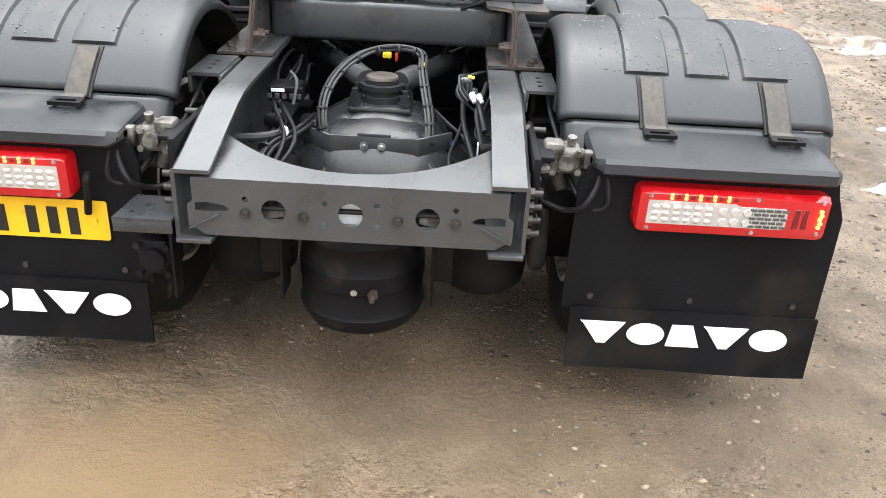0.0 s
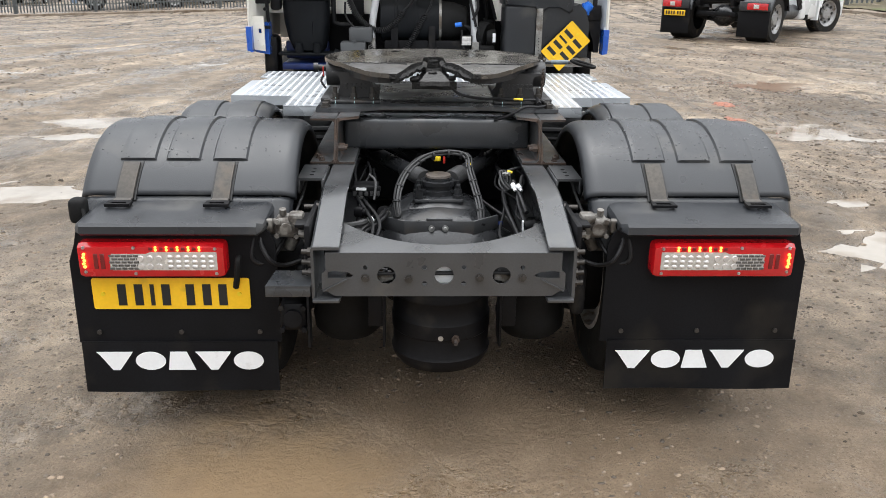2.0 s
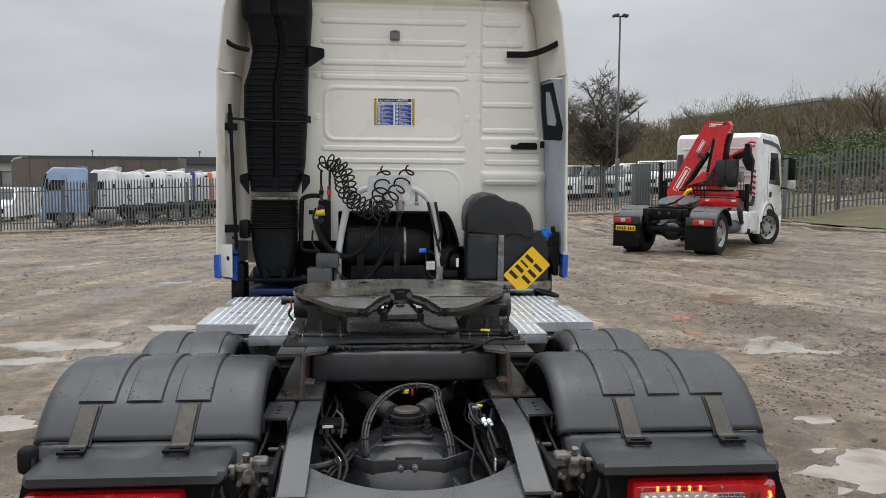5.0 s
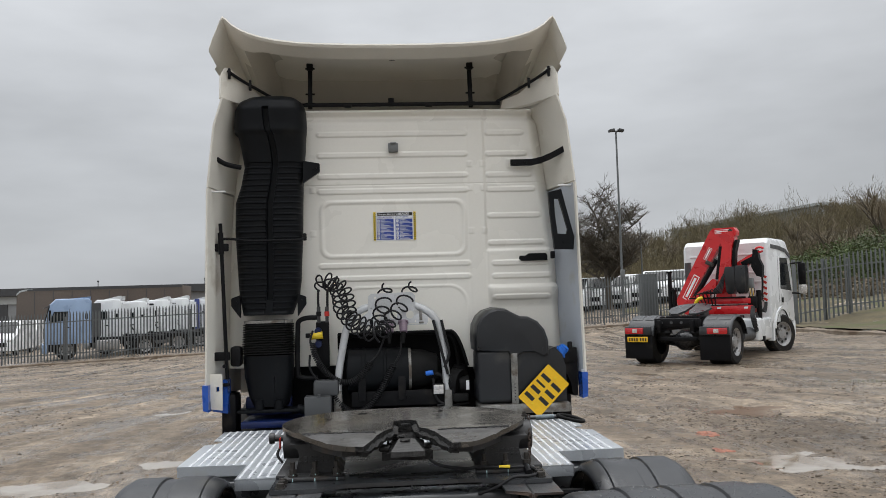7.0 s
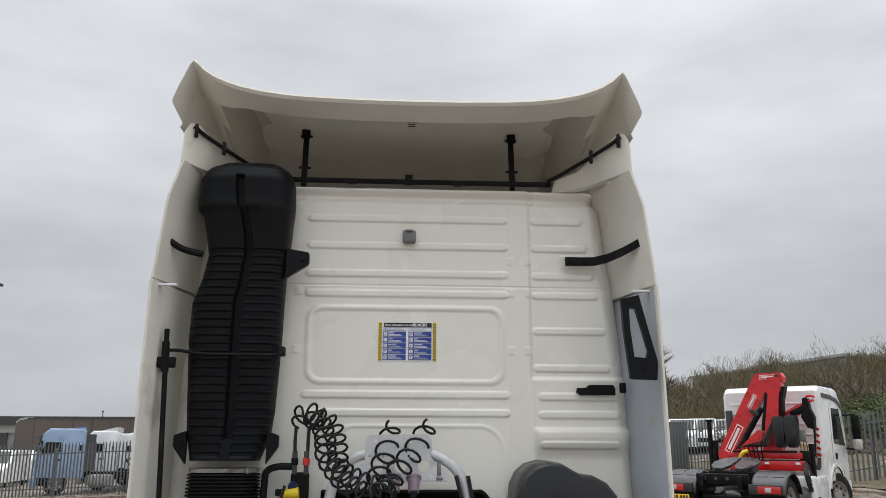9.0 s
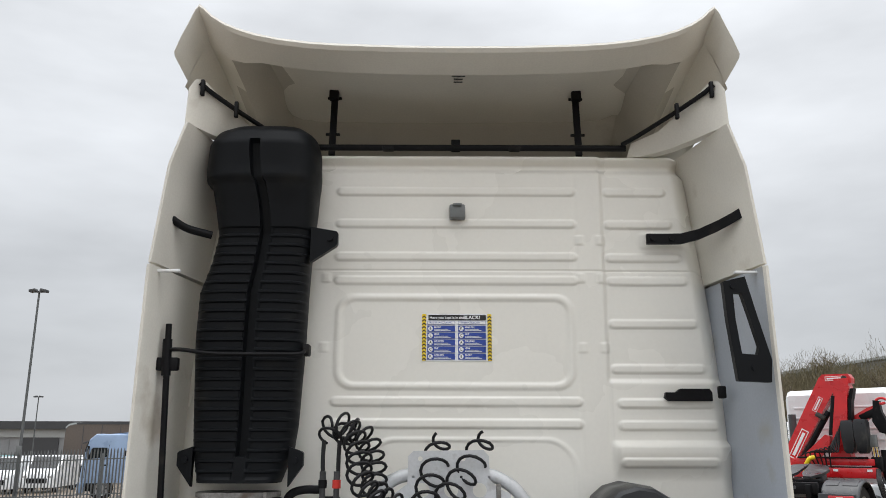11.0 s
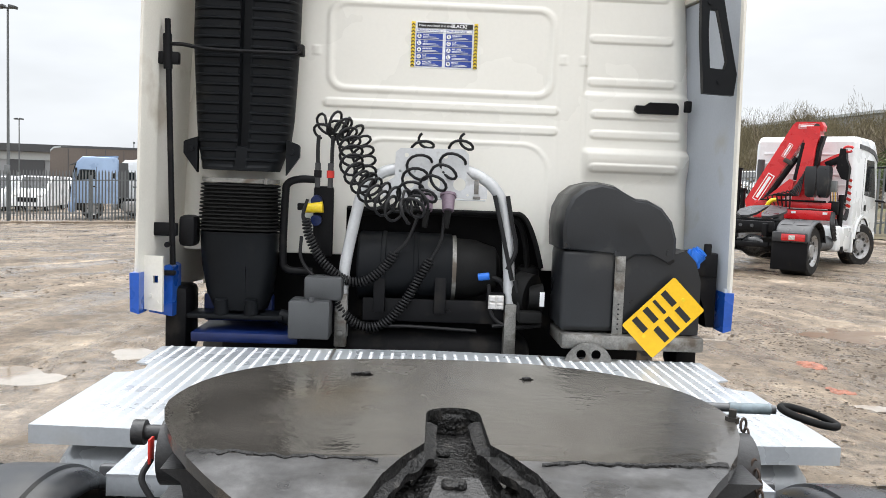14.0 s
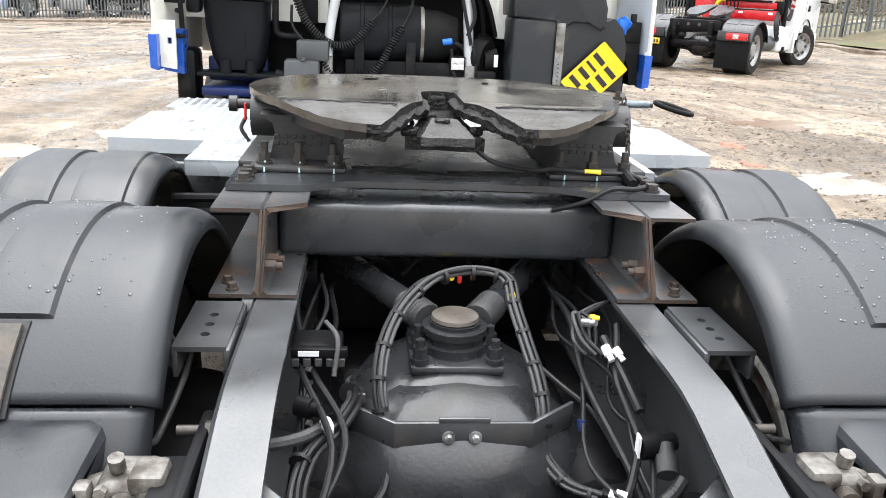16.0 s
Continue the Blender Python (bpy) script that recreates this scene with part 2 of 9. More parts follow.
M["vehteal"] = mat("teal_vehicle_paint", (0.10, 0.36, 0.37), 0.4, var=0.08, scale=2)
M["rim"] = mat("wheel_rim_grey", (0.34, 0.34, 0.34), 0.45, metal=0.4, var=0.15, scale=12, dirt=(0.17, 0.14, 0.11), dirt_amount=0.3, dirt_scale=12)
M["rimwhite"] = mat("muddy_white_rim_edge", (0.42, 0.40, 0.37), 0.6, var=0.2, scale=14, dirt=(0.2, 0.16, 0.12), dirt_amount=0.4, dirt_scale=20)
M["sleeve"] = mat("worn_grey_blue_sleeve", (0.16, 0.20, 0.22), 0.55, var=0.3, scale=40)
M["galv"] = mat("galvanised_steel", (0.125, 0.135, 0.138), 0.55, metal=0.35, var=0.12, scale=3, fine=60, rnd=0.12)
M["brownclad"] = mat("dark_brown_cladding", (0.11, 0.088, 0.074), 0.7, var=0.12, scale=0.5, fine=8)
M["greyclad"] = mat("grey_cladding", (0.24, 0.25, 0.26), 0.6, var=0.1, scale=0.5, fine=8)
M["roofdark"] = mat("dark_roof_edge", (0.05, 0.052, 0.056), 0.6, var=0.1, scale=0.6, fine=8)
M["roofpale"] = mat("pale_roof_sheet", (0.36, 0.38, 0.38), 0.6, var=0.08, scale=0.3, fine=5)
M["bark"] = mat("winter_bark", (0.075, 0.064, 0.048), 0.9, var=0.3, scale=2, fine=20, bump=0.5, dist=0.01)
M["twig"] = mat("bare_twigs", (0.145, 0.118, 0.080), 0.95, var=0.35, scale=0.35, fine=6, bump=0)
M["wand"] = mat("olive_brown_twigs", (0.125, 0.105, 0.058), 0.95, island=0.4, var=0.3, scale=0.3, fine=6, bump=0)
M["ivy"] = mat("evergreen_leaf", (0.062, 0.090, 0.024), 0.6, var=0.4, scale=0.5, fine=5, bump=0)
M["hill"] = mat("wooded_hillside_floor", (0.09, 0.075, 0.05), 0.95, var=0.35, scale=0.1, fine=1.2, bump=0.5, dist=0.3, dirt=(0.07, 0.085, 0.035), dirt_amount=0.35, dirt_scale=0.12)
M["kerb"] = mat("muddy_concrete_kerb", (0.22, 0.18, 0.14), 0.85, var=0.25, scale=2, fine=30, bump=0.4, dirt=(0.13, 0.095, 0.065), dirt_amount=0.45, dirt_scale=2)
M["stone"] = mat("loose_gravel_stone", (0.150, 0.112, 0.078), 0.6, island=0.7, var=0.4, scale=25, fine=120, bump=0.5, dirt=(0.10, 0.08, 0.06), dirt_amount=0.35, dirt_scale=12)
M["clod"] = mat("damp_mud_clod", (0.070, 0.051, 0.034), 0.8, island=0.5, var=0.3, scale=20, fine=80, bump=0.4)
M["brick"] = mat("red_brick_fragment", (0.30, 0.115, 0.068), 0.5, var=0.25, scale=20, bump=0.4)
# brown base colour stands in for the woods mirrored in the water
M["brownwater"] = mat("brown_reflection_water", (0.135, 0.088, 0.055), 0.30, dirt=(0.19, 0.14, 0.095), dirt_amount=0.35, dirt_scale=1.8, var=0.15, scale=3, fine=14, bump=0.05, dist=0.003, rvar=0.05, spec=0.25)
# muddy water, its colour paled to add to the sky's reflection
M["water"] = mat("muddy_puddle_water", (0.33, 0.295, 0.25), 0.05, dirt=(0.20, 0.152, 0.105), dirt_amount=0.42, dirt_scale=1.6, var=0.1, scale=2, fine=14, bump=0.05, dist=0.003, rvar=0.03, spec=0.6)


# ---- mesh helpers ----
def box(bm, c, s, bevel=0.0, seg=2, rot=None):
    """A box with its centre c and size s; bevel rounds its edges."""
    made = bmesh.ops.create_cube(bm, size=1.0)["verts"]
    for v in made:
        v.co = Vector((v.co.x * s[0], v.co.y * s[1], v.co.z * s[2]))
    if bevel:
        edges = list({e for v in made for e in v.link_edges})
        r = bmesh.ops.bevel(bm, geom=edges, offset=min(bevel, 0.49 * min(s)), segments=seg, profile=0.5, affect="EDGES")
        made = list({v for f in r["faces"] for v in f.verts} | {v for v in made if v.is_valid})
    turn = rot.to_4x4() if rot else Matrix.Identity(4)
    for v in made:
        v.co = (Matrix.Translation(c) @ turn) @ v.co
    return bm


def frame_of(axis):
    axis = Vector(axis).normalized()
    side = axis.orthogonal().normalized()
    return axis, side, axis.cross(side)


def cyl(bm, p0, p1, r0, r1=None, seg=16, caps=True):
    r1 = r0 if r1 is None else r1
    p0, p1 = Vector(p0), Vector(p1)
    _, a, b = frame_of(p1 - p0)
    rings = []
    for p, r in ((p0, r0), (p1, r1)):
        rings.append([bm.verts.new(p + (a * math.cos(k * math.tau / seg) + b * math.sin(k * math.tau / seg)) * r) for k in range(seg)])
    for k in range(seg):
        bm.faces.new((rings[0][k], rings[0][(k + 1) % seg], rings[1][(k + 1) % seg], rings[1][k]))
    if caps:
        bm.faces.new(rings[0][::-1])
        bm.faces.new(rings[1])
    return bm


def lathe(bm, p0, axis, profile, seg=32):
    """Turns a profile of (along, radius) about the axis through p0."""
    axis, a, b = frame_of(axis)
    p0 = Vector(p0)
    rings = []
    for along, r in profile:
        rings.append([bm.verts.new(p0 + axis * along + (a * math.cos(k * math.tau / seg) + b * math.sin(k * math.tau / seg)) * max(r, 1e-4)) for k in range(seg)])
    for q, w in zip(rings, rings[1:]):
        for k in range(seg):
            bm.faces.new((q[k], q[(k + 1) % seg], w[(k + 1) % seg], w[k]))
    return bm


def smooth_path(pts, n=6):
    """Catmull-Rom points through pts."""
    pts = [Vector(p) for p in pts]
    ext = [pts[0] * 2 - pts[1], *pts, pts[-1] * 2 - pts[-2]]
    out = []
    for i in range(1, len(ext) - 2):
        p0, p1, p2, p3 = ext[i - 1:i + 3]
        for k in range(n):
            t = k / n
            out.append(0.5 * (2 * p1 + (p2 - p0) * t + (2 * p0 - 5 * p1 + 4 * p2 - p3) * t * t + (3 * p1 - p0 - 3 * p2 + p3) * t ** 3))
    out.append(pts[-1])
    return out


def tube(bm, pts, r, seg=8, caps=True, corrugate=0.0):
    """A round bar along a line of points; corrugate makes it a ribbed hose."""
    pts = [Vector(p) for p in pts]
    rings, side = [], None
    for i, p in enumerate(pts):
        d = (pts[min(i + 1, len(pts) - 1)] - pts[max(i - 1, 0)]).normalized()
        if side is None:
            side = d.orthogonal().normalized()
        side = (side - d * side.dot(d)).normalized()
        up = d.cross(side)
        rr = r * (1 + (corrugate if i % 2 else 0))
        rings.append([bm.verts.new(p + (side * math.cos(k * math.tau / seg) + up * math.sin(k * math.tau / seg)) * rr) for k in range(seg)])
    for q, w in zip(rings, rings[1:]):
        for k in range(seg):
            bm.faces.new((q[k], q[(k + 1) % seg], w[(k + 1) % seg], w[k]))
    if caps:
        bm.faces.new(rings[0][::-1])
        bm.faces.new(rings[-1])
    return bm


def loft(bm, rings, closed=True, caps=True):
    rows = [[bm.verts.new(p) for p in ring] for ring in rings]
    n = len(rows[0])
    for q, w in zip(rows, rows[1:]):
        for k in range(n if closed else n - 1):
            bm.faces.new((q[k], q[(k + 1) % n], w[(k + 1) % n], w[k]))
    if caps and closed:
        bm.faces.new(rows[0][::-1])
        bm.faces.new(rows[-1])
    return bm


def plate(bm, outline, holes, place, thick):
    """A flat plate of the outline (2D), with round or shaped holes through it; place puts its plane, thick its depth along the plane's normal."""
    t = bmesh.new()
    loops = [outline] + list(holes)
    edges = []
    for lp in loops:
        vs = [t.verts.new((p[0], p[1], 0)) for p in lp]
        edges += [t.edges.new((vs[i], vs[(i + 1) % len(vs)])) for i in range(len(vs))]
    bmesh.ops.triangle_fill(t, use_beauty=True, use_dissolve=False, edges=edges)
    bmesh.ops.recalc_face_normals(t, faces=t.faces[:])
    r = bmesh.ops.extrude_face_region(t, geom=t.faces[:])
    for v in (g for g in r["geom"] if isinstance(g, bmesh.types.BMVert)):
        v.co.z += thick
    bmesh.ops.recalc_face_normals(t, faces=t.faces[:])
    bmesh.ops.transform(t, matrix=place, verts=t.verts[:])
    me = bpy.data.meshes.new("tmp")
    t.to_mesh(me)
    t.free()
    bm.from_mesh(me)
    bpy.data.meshes.remove(me)
    return bm


def ring2(cx, cy, r, n=16, sx=1.0):
    return [(cx + r * sx * math.cos(k * math.tau / n), cy + r * math.sin(k * math.tau / n)) for k in range(n)]


XZ = Matrix(((1, 0, 0, 0), (0, 0, -1, 0), (0, 1, 0, 0), (0, 0, 0, 1)))    # a plate drawn in x, z; its depth goes to -y


def mesh_of(bm, material, smooth=38):
    bmesh.ops.recalc_face_normals(bm, faces=bm.faces[:])
    me = bpy.data.meshes.new("mesh")
    bm.to_mesh(me)
    bm.free()
    me.materials.append(material)
    if smooth:
        me.shade_smooth()
        me.set_sharp_from_angle(angle=radians(smooth))
    return me


def part(name, bm, material, parent=None, label="", smooth=38):
    ob = new(name, mesh_of(bm, material, smooth))
    ob.parent = parent
    if label:
        tagged(ob, label)
    return ob


def thing(name, label, category, group="", kind="", at=(0, 0, 0)):
    ob = new(name)
    ob.location = at
    ob.empty_display_size = 0.1
    return tagged(ob, label, category, group, kind)


def B():
    return bmesh.new()


def smoothstep(a, b, x):
    t = np.clip((x - a) / (b - a), 0, 1)
    return t * t * (3 - 2 * t)


def grid_mesh(name, xs, ys, zfun, material, keep=None, swap=False):
    """A sheet over a grid; swap makes it an upright sheet in x, z whose depth y is given."""
    X, Y = np.meshgrid(xs, ys)
    Z = zfun(X, Y)
    co = np.stack((X, Z, Y) if swap else (X, Y, Z), -1).reshape(-1, 3)
    nx, ny = len(xs), len(ys)
    i = np.arange(nx * ny).reshape(ny, nx)
    q = np.stack((i[:-1, :-1], i[:-1, 1:], i[1:, 1:], i[1:, :-1]), -1).reshape(-1, 4)
    if keep is not None:
        cx, cy = (X[:-1, :-1] + X[1:, 1:]) / 2, (Y[:-1, :-1] + Y[1:, 1:]) / 2
        q = q[keep(cx, cy).reshape(-1)]
    me = bpy.data.meshes.new(name)
    me.from_pydata(co.tolist(), [], q.tolist())
    me.materials.append(material)
    me.shade_smooth()
    return me


# ---- ground: one sheet of muddy gravel with puddles ----
rng_np = np.random.RandomState(7)
LATTICE = rng_np.rand(256, 256)


def vnoise(x, y):
    xi, yi = np.floor(x).astype(int), np.floor(y).astype(int)
    fx, fy = x - xi, y - yi
    fx, fy = fx * fx * (3 - 2 * fx), fy * fy * (3 - 2 * fy)
    g = lambda a, b: LATTICE[a % 256, b % 256]
    return (g(xi, yi) * (1 - fx) + g(xi + 1, yi) * fx) * (1 - fy) + (g(xi, yi + 1) * (1 - fx) + g(xi + 1, yi + 1) * fx) * fy - 0.5


def fbm(x, y, octaves=4):
    return sum(vnoise(x * 2 ** k + 17.3 * k, y * 2 ** k + 5.1 * k) / 2 ** k for k in range(octaves))


PUDDLES = [(-3.45, 6.25, 0.62, 0.26), (-3.35, 5.45, 0.34, 0.13), (-3.0, 3.45, 0.55, 0.34), (4.1, 5.78, 0.58, 0.52), (2.95, 2.15, 0.72, 0.42),
           (5.2, 9.3, 0.52, 0.58), (8.5, 12.4, 0.75, 0.45), (-2.55, 7.2, 0.34, 0.26), (5.9, 7.9, 0.26, 0.16), (3.05, 3.25, 0.16, 0.10),
           (-3.75, 11.85, 0.30, 0.30), (5.5, 14.0, 0.6, 0.25), (-5.6, 7.6, 0.7, 0.2), (6.8, 5.2, 0.7, 0.25), (-7.0, 10.5, 0.9, 0.3), (9.0, 15.9, 0.4, 0.2)]
BROWN_PUDDLES = (9.3, 14.0, 15.9)                                   # puddles with the brown reflection of the woods put into their colour
WATER = -0.03
rp = random.Random(12)
for _ in range(18):
    q = (rp.choice((rp.uniform(-9, -2.6), rp.uniform(2.8, 11))), rp.uniform(4, 17), rp.uniform(0.18, 0.5), rp.uniform(0.06, 0.16))
    if all(abs(q[0] - p[0]) > 2.4 * (q[2] + p[2]) or abs(q[1] - p[1]) > 2.4 * (q[3] + p[3]) for p in PUDDLES):
        PUDDLES.append(q)


def slope_z(x, y):
    """The lie of the yard without its small relief: it falls away to the left and rises to the right."""
    return np.clip(y - 8, 0, 30) / 28 * (0.036 * np.clip(x, -28, 28) - 0.18)


def kerb_side(x, y):
    """Distance past the kerb on the right of the yard."""
    return (x - 14.3) * 0.98 + (y - 26.5) * 0.20


FENCE_Y = 36.0
TRACKS = [(-0.31, 0.25), (-0.22, 0.9), (-0.40, 0.5), (0.17, 0.3), (0.27, 0.8), (0.36, 0.1), (0.48, 0.6), (-0.52, 0.2)]


def ground_z(x, y):
    z = 0.012 + 0.014 * fbm(x * 0.6, y * 0.6, 3) + 0.014 * fbm(x * 2.3, y * 2.3, 3) + 0.016 * fbm(x * 7, y * 7, 2)
    reach = np.maximum(31 - y, 8)
    out = smoothstep(1.9, 3.0, np.abs(x) + np.maximum(0, y - 6))
    for k, ph in TRACKS:                                    # tyre ruts that run together towards the far fence
        for half in (-0.95, 0.95):
            d = x - (k * reach + half + 0.25 * np.sin(0.31 * y + 9 * ph))
            broken = 0.6 + 0.8 * vnoise(x * 0.5 + 31 * ph, y * 0.35)
            z += out * broken * (-0.020 * np.exp(-(d / 0.15) ** 2) + 0.013 * np.exp(-((np.abs(d) - 0.27) / 0.08) ** 2))
    edge = 0.9 * fbm(x * 2.4, y * 3.0, 4) + 0.7 * fbm(x * 6, y * 9, 3)
    for cx, cy, rx, ry in PUDDLES:
        d = np.hypot((x - cx) / rx, (y - cy) / ry) + edge
        z -= 0.066 * (1 - smoothstep(0.1, 1.9, d))
    z = np.where((np.abs(x) < 1.4) & (y > -0.4) & (y < 6), z * 0.5, z)
    z += slope_z(x, y)
    z += 0.14 * smoothstep(-0.1, 0.1, y - (FENCE_Y - 0.5)) * (1 - smoothstep(25, 40, x))                # raised strip under the far fence
    past = kerb_side(x, y) + 0.3 * vnoise(x * 0.8, y * 0.8)
    z += (0.13 * smoothstep(0.0, 0.15, past) + 0.35 * smoothstep(2.2, 5.0, past) * (0.6 + vnoise(x * 0.5, y * 0.5))) * smoothstep(8, 14, y)
    return z


def stretch(lo, hi, step, reach):
    mid = np.arange(lo, hi + step, step)
    g = step * 1.18 ** np.arange(1, 60)
    out = np.cumsum(g)
    out = out[out < reach]
    return np.concatenate(((lo - out)[::-1], mid, hi + out))


def ground_material():
    m = bpy.data.materials.new("muddy_gravel")
    m.use_nodes = True
    n, l = m.node_tree.nodes, m.node_tree.links
    b = n["Principled BSDF"]
    co = n.new("ShaderNodeTexCoord")

    def noise_at(sc, det=5.0, vec=None, rough=0.55):
        t = n.new("ShaderNodeTexNoise")
        t.inputs["Scale"].default_value, t.inputs["Detail"].default_value, t.inputs["Roughness"].default_value = sc, det, rough
        l.new(vec or co.outputs["Object"], t.inputs["Vector"])
        return t.outputs["Fac"]

    def ramp(src, *stops):
        r = n.new("ShaderNodeValToRGB")
        e = r.color_ramp.elements
        while len(e) < len(stops):
            e.new(0.5)
        for el, (p, c) in zip(e, stops):
            el.position, el.color = p, (*c, 1) if len(c) == 3 else c
        l.new(src, r.inputs[0])
        return r.outputs[0]

    def mix(f, a, c, mode="MIX"):
        x = n.new("ShaderNodeMix")
        x.data_type, x.blend_type = "RGBA", mode
        if isinstance(f, float):
            x.inputs["Factor"].default_value = f
        else:
            l.new(f, x.inputs["Factor"])
        l.new(a, x.inputs["A"])
        l.new(c, x.inputs["B"])
        return x.outputs["Result"]

    mud = ramp(noise_at(0.5, 7, None, 0.62), (0.30, (0.105, 0.081, 0.056)), (0.45, (0.180, 0.141, 0.101)), (0.56, (0.270, 0.214, 0.156)), (0.70, (0.41, 0.335, 0.252)))
    grey = ramp(noise_at(0.9, 6), (0.44, (0, 0, 0)), (0.64, (0.75, 0.75, 0.75)))
    greyed = n.new("ShaderNodeRGB")
    greyed.outputs[0].default_value = (0.205, 0.160, 0.115, 1)
    grit = ramp(noise_at(5.0, 8, None, 0.7), (0.33, (0.40, 0.39, 0.38)), (0.5, (0.95, 0.95, 0.95)), (0.66, (1.55, 1.53, 1.49)))
    base = mix(0.85, mix(grey, mud, greyed.outputs[0]), grit, "MULTIPLY")
    speck = ramp(noise_at(120, 3, None, 0.7), (0.3, (0.6, 0.6, 0.6)), (0.5, (1, 1, 1)), (0.72, (1.45, 1.42, 1.38)))
    base = mix(0.8, base, speck, "MULTIPLY")
    warp = n.new("ShaderNodeTexNoise")
    warp.inputs["Scale"].default_value = 22.0
    l.new(co.outputs["Object"], warp.inputs["Vector"])
    bent = n.new("ShaderNodeVectorMath")
    bent.operation = "MULTIPLY_ADD"
    l.new(warp.outputs["Color"], bent.inputs[0])
    bent.inputs[1].default_value = (0.03, 0.03, 0.03)
    l.new(co.outputs["Object"], bent.inputs[2])

    def mathop(op, a, c):
        x = n.new("ShaderNodeMath")
        x.operation = op
        for k, v in enumerate((a, c)):
            if isinstance(v, (int, float)):
                x.inputs[k].default_value = v
            else:
                l.new(v, x.inputs[k])
        return x.outputs[0]

    def rnge(src, a, c, d, e, kind="LINEAR"):
        r = n.new("ShaderNodeMapRange")
        r.interpolation_type = kind
        for k, v in zip(("From Min", "From Max", "To Min", "To Max"), (a, c, d, e)):
            r.inputs[k].default_value = v
        l.new(src, r.inputs["Value"])
        return r.outputs[0]

    def stones(sc, share, keep):
        """Single stones: only some cells of a warped pattern hold one."""
        v = n.new("ShaderNodeTexVoronoi")
        v.inputs["Scale"].default_value = sc
        l.new(bent.outputs[0], v.inputs["Vector"])
        rgb = n.new("ShaderNodeSeparateColor")
        l.new(v.outputs["Color"], rgb.inputs[0])
        size = rnge(rgb.outputs[2], 0, 1, 0.22, 0.46)
        on = mathop("MULTIPLY", mathop("GREATER_THAN", rgb.outputs[0], share), mathop("LESS_THAN", v.outputs["Distance"], size))
        on = mathop("MULTIPLY", on, keep)
        return on, ramp(rgb.outputs[1], (0.0, (0.040, 0.031, 0.023)), (0.45, (0.110, 0.084, 0.060)), (0.85, (0.20, 0.155, 0.112)), (1.0, (0.33, 0.28, 0.22)))

    stony = rnge(noise_at(1.3, 6), 0.36, 0.62, 0.15, 1.0)
    high = []
    for sc, share in ((190.0, 0.40), (95.0, 0.52), (42.0, 0.93)):
        on, tint = stones(sc, share, stony)
        base = mix(on, base, tint)
        high.append(mathop("MULTIPLY", on, 20.0 / sc))
    off = n.new("ShaderNodeVectorMath")
    off.operation = "DISTANCE"
    l.new(co.outputs["Object"], off.inputs[0])
    off.inputs[1].default_value = (-0.55, -0.20, 0)
    spill = rnge(mathop("ADD", off.outputs["Value"], mathop("MULTIPLY", mathop("SUBTRACT", noise_at(3.5, 6, None, 0.65), 0.5), 0.9)), 0.10, 0.62, 0.75, 0.0, "SMOOTHSTEP")
    clay = n.new("ShaderNodeRGB")
    clay.outputs[0].default_value = (0.40, 0.265, 0.13, 1)
    base = mix(spill, base, clay.outputs[0])          # spilt patch of pale clay
    wide = n.new("ShaderNodeVectorMath")
    wide.operation = "DISTANCE"
    l.new(co.outputs["Object"], wide.inputs[0])
    wide.inputs[1].default_value = (0.15, -0.35, 0)
    warm = n.new("ShaderNodeRGB")
    warm.outputs[0].default_value = (0.255, 0.168, 0.092, 1)
    stain = rnge(mathop("ADD", wide.outputs["Value"], mathop("MULTIPLY", mathop("SUBTRACT", noise_at(1.6, 7, None, 0.65), 0.5), 2.2)), 0.5, 2.1, 0.50, 0.0, "SMOOTHSTEP")
    base = mix(stain, base, warm.outputs[0])          # the same clay trodden thinly into the gravel
    here = n.new("ShaderNodeSeparateXYZ")
    l.new(co.outputs["Object"], here.inputs[0])
    fan = mathop("DIVIDE", here.outputs["X"], mathop("MAXIMUM", mathop("SUBTRACT", 31.0, here.outputs["Y"]), 8.0))

    def lanes(across, along):
        """Coordinates drawn out along the wheel tracks."""
        v = n.new("ShaderNodeCombineXYZ")
        l.new(mathop("MULTIPLY", fan, across), v.inputs[0])
        l.new(mathop("MULTIPLY", here.outputs["Y"], along), v.inputs[1])
        return v.outputs[0]

    # wheel-track tone, with the bright streaks of wet sheen painted into it
    track_sheen = ramp(noise_at(1.0, 7, lanes(34.0, 0.16), 0.66), (0.36, (0.66, 0.62, 0.58)), (0.47, (0.93, 0.91, 0.89)), (0.55, (1.12, 1.12, 1.12)), (0.62, (1.65, 1.65, 1.66)))
    driven = mathop("MAXIMUM", rnge(here.outputs["Y"], 1.5, 5.0, 0.0, 1.0), rnge(mathop("ABSOLUTE", here.outputs["X"], 0.0), 1.8, 3.2, 0.0, 1.0))
    base = mix(mathop("MULTIPLY", driven, 0.85), base, track_sheen, "MULTIPLY")
    # damp patches: darker and glossier
    wet_f = mathop("MAXIMUM", mathop("MULTIPLY", driven, ramp(noise_at(1.0, 8, lanes(22.0, 0.30), 0.68), (0.50, (0, 0, 0)), (0.56, (1, 1, 1)))), ramp(noise_at(0.8, 8, None, 0.68), (0.53, (0, 0, 0)), (0.60, (1, 1, 1))))
    geo = n.new("ShaderNodeNewGeometry")
    sep = n.new("ShaderNodeSeparateXYZ")
    l.new(geo.outputs["Position"], sep.inputs[0])
    rise = mathop("MULTIPLY", mathop("MULTIPLY", rnge(sep.outputs["Y"], 8.0, 38.0, 0.0, 30.0), 1 / 28), mathop("SUBTRACT", mathop("MULTIPLY", rnge(sep.outputs["X"], -28.0, 28.0, -28.0, 28.0), 0.036), 0.18))
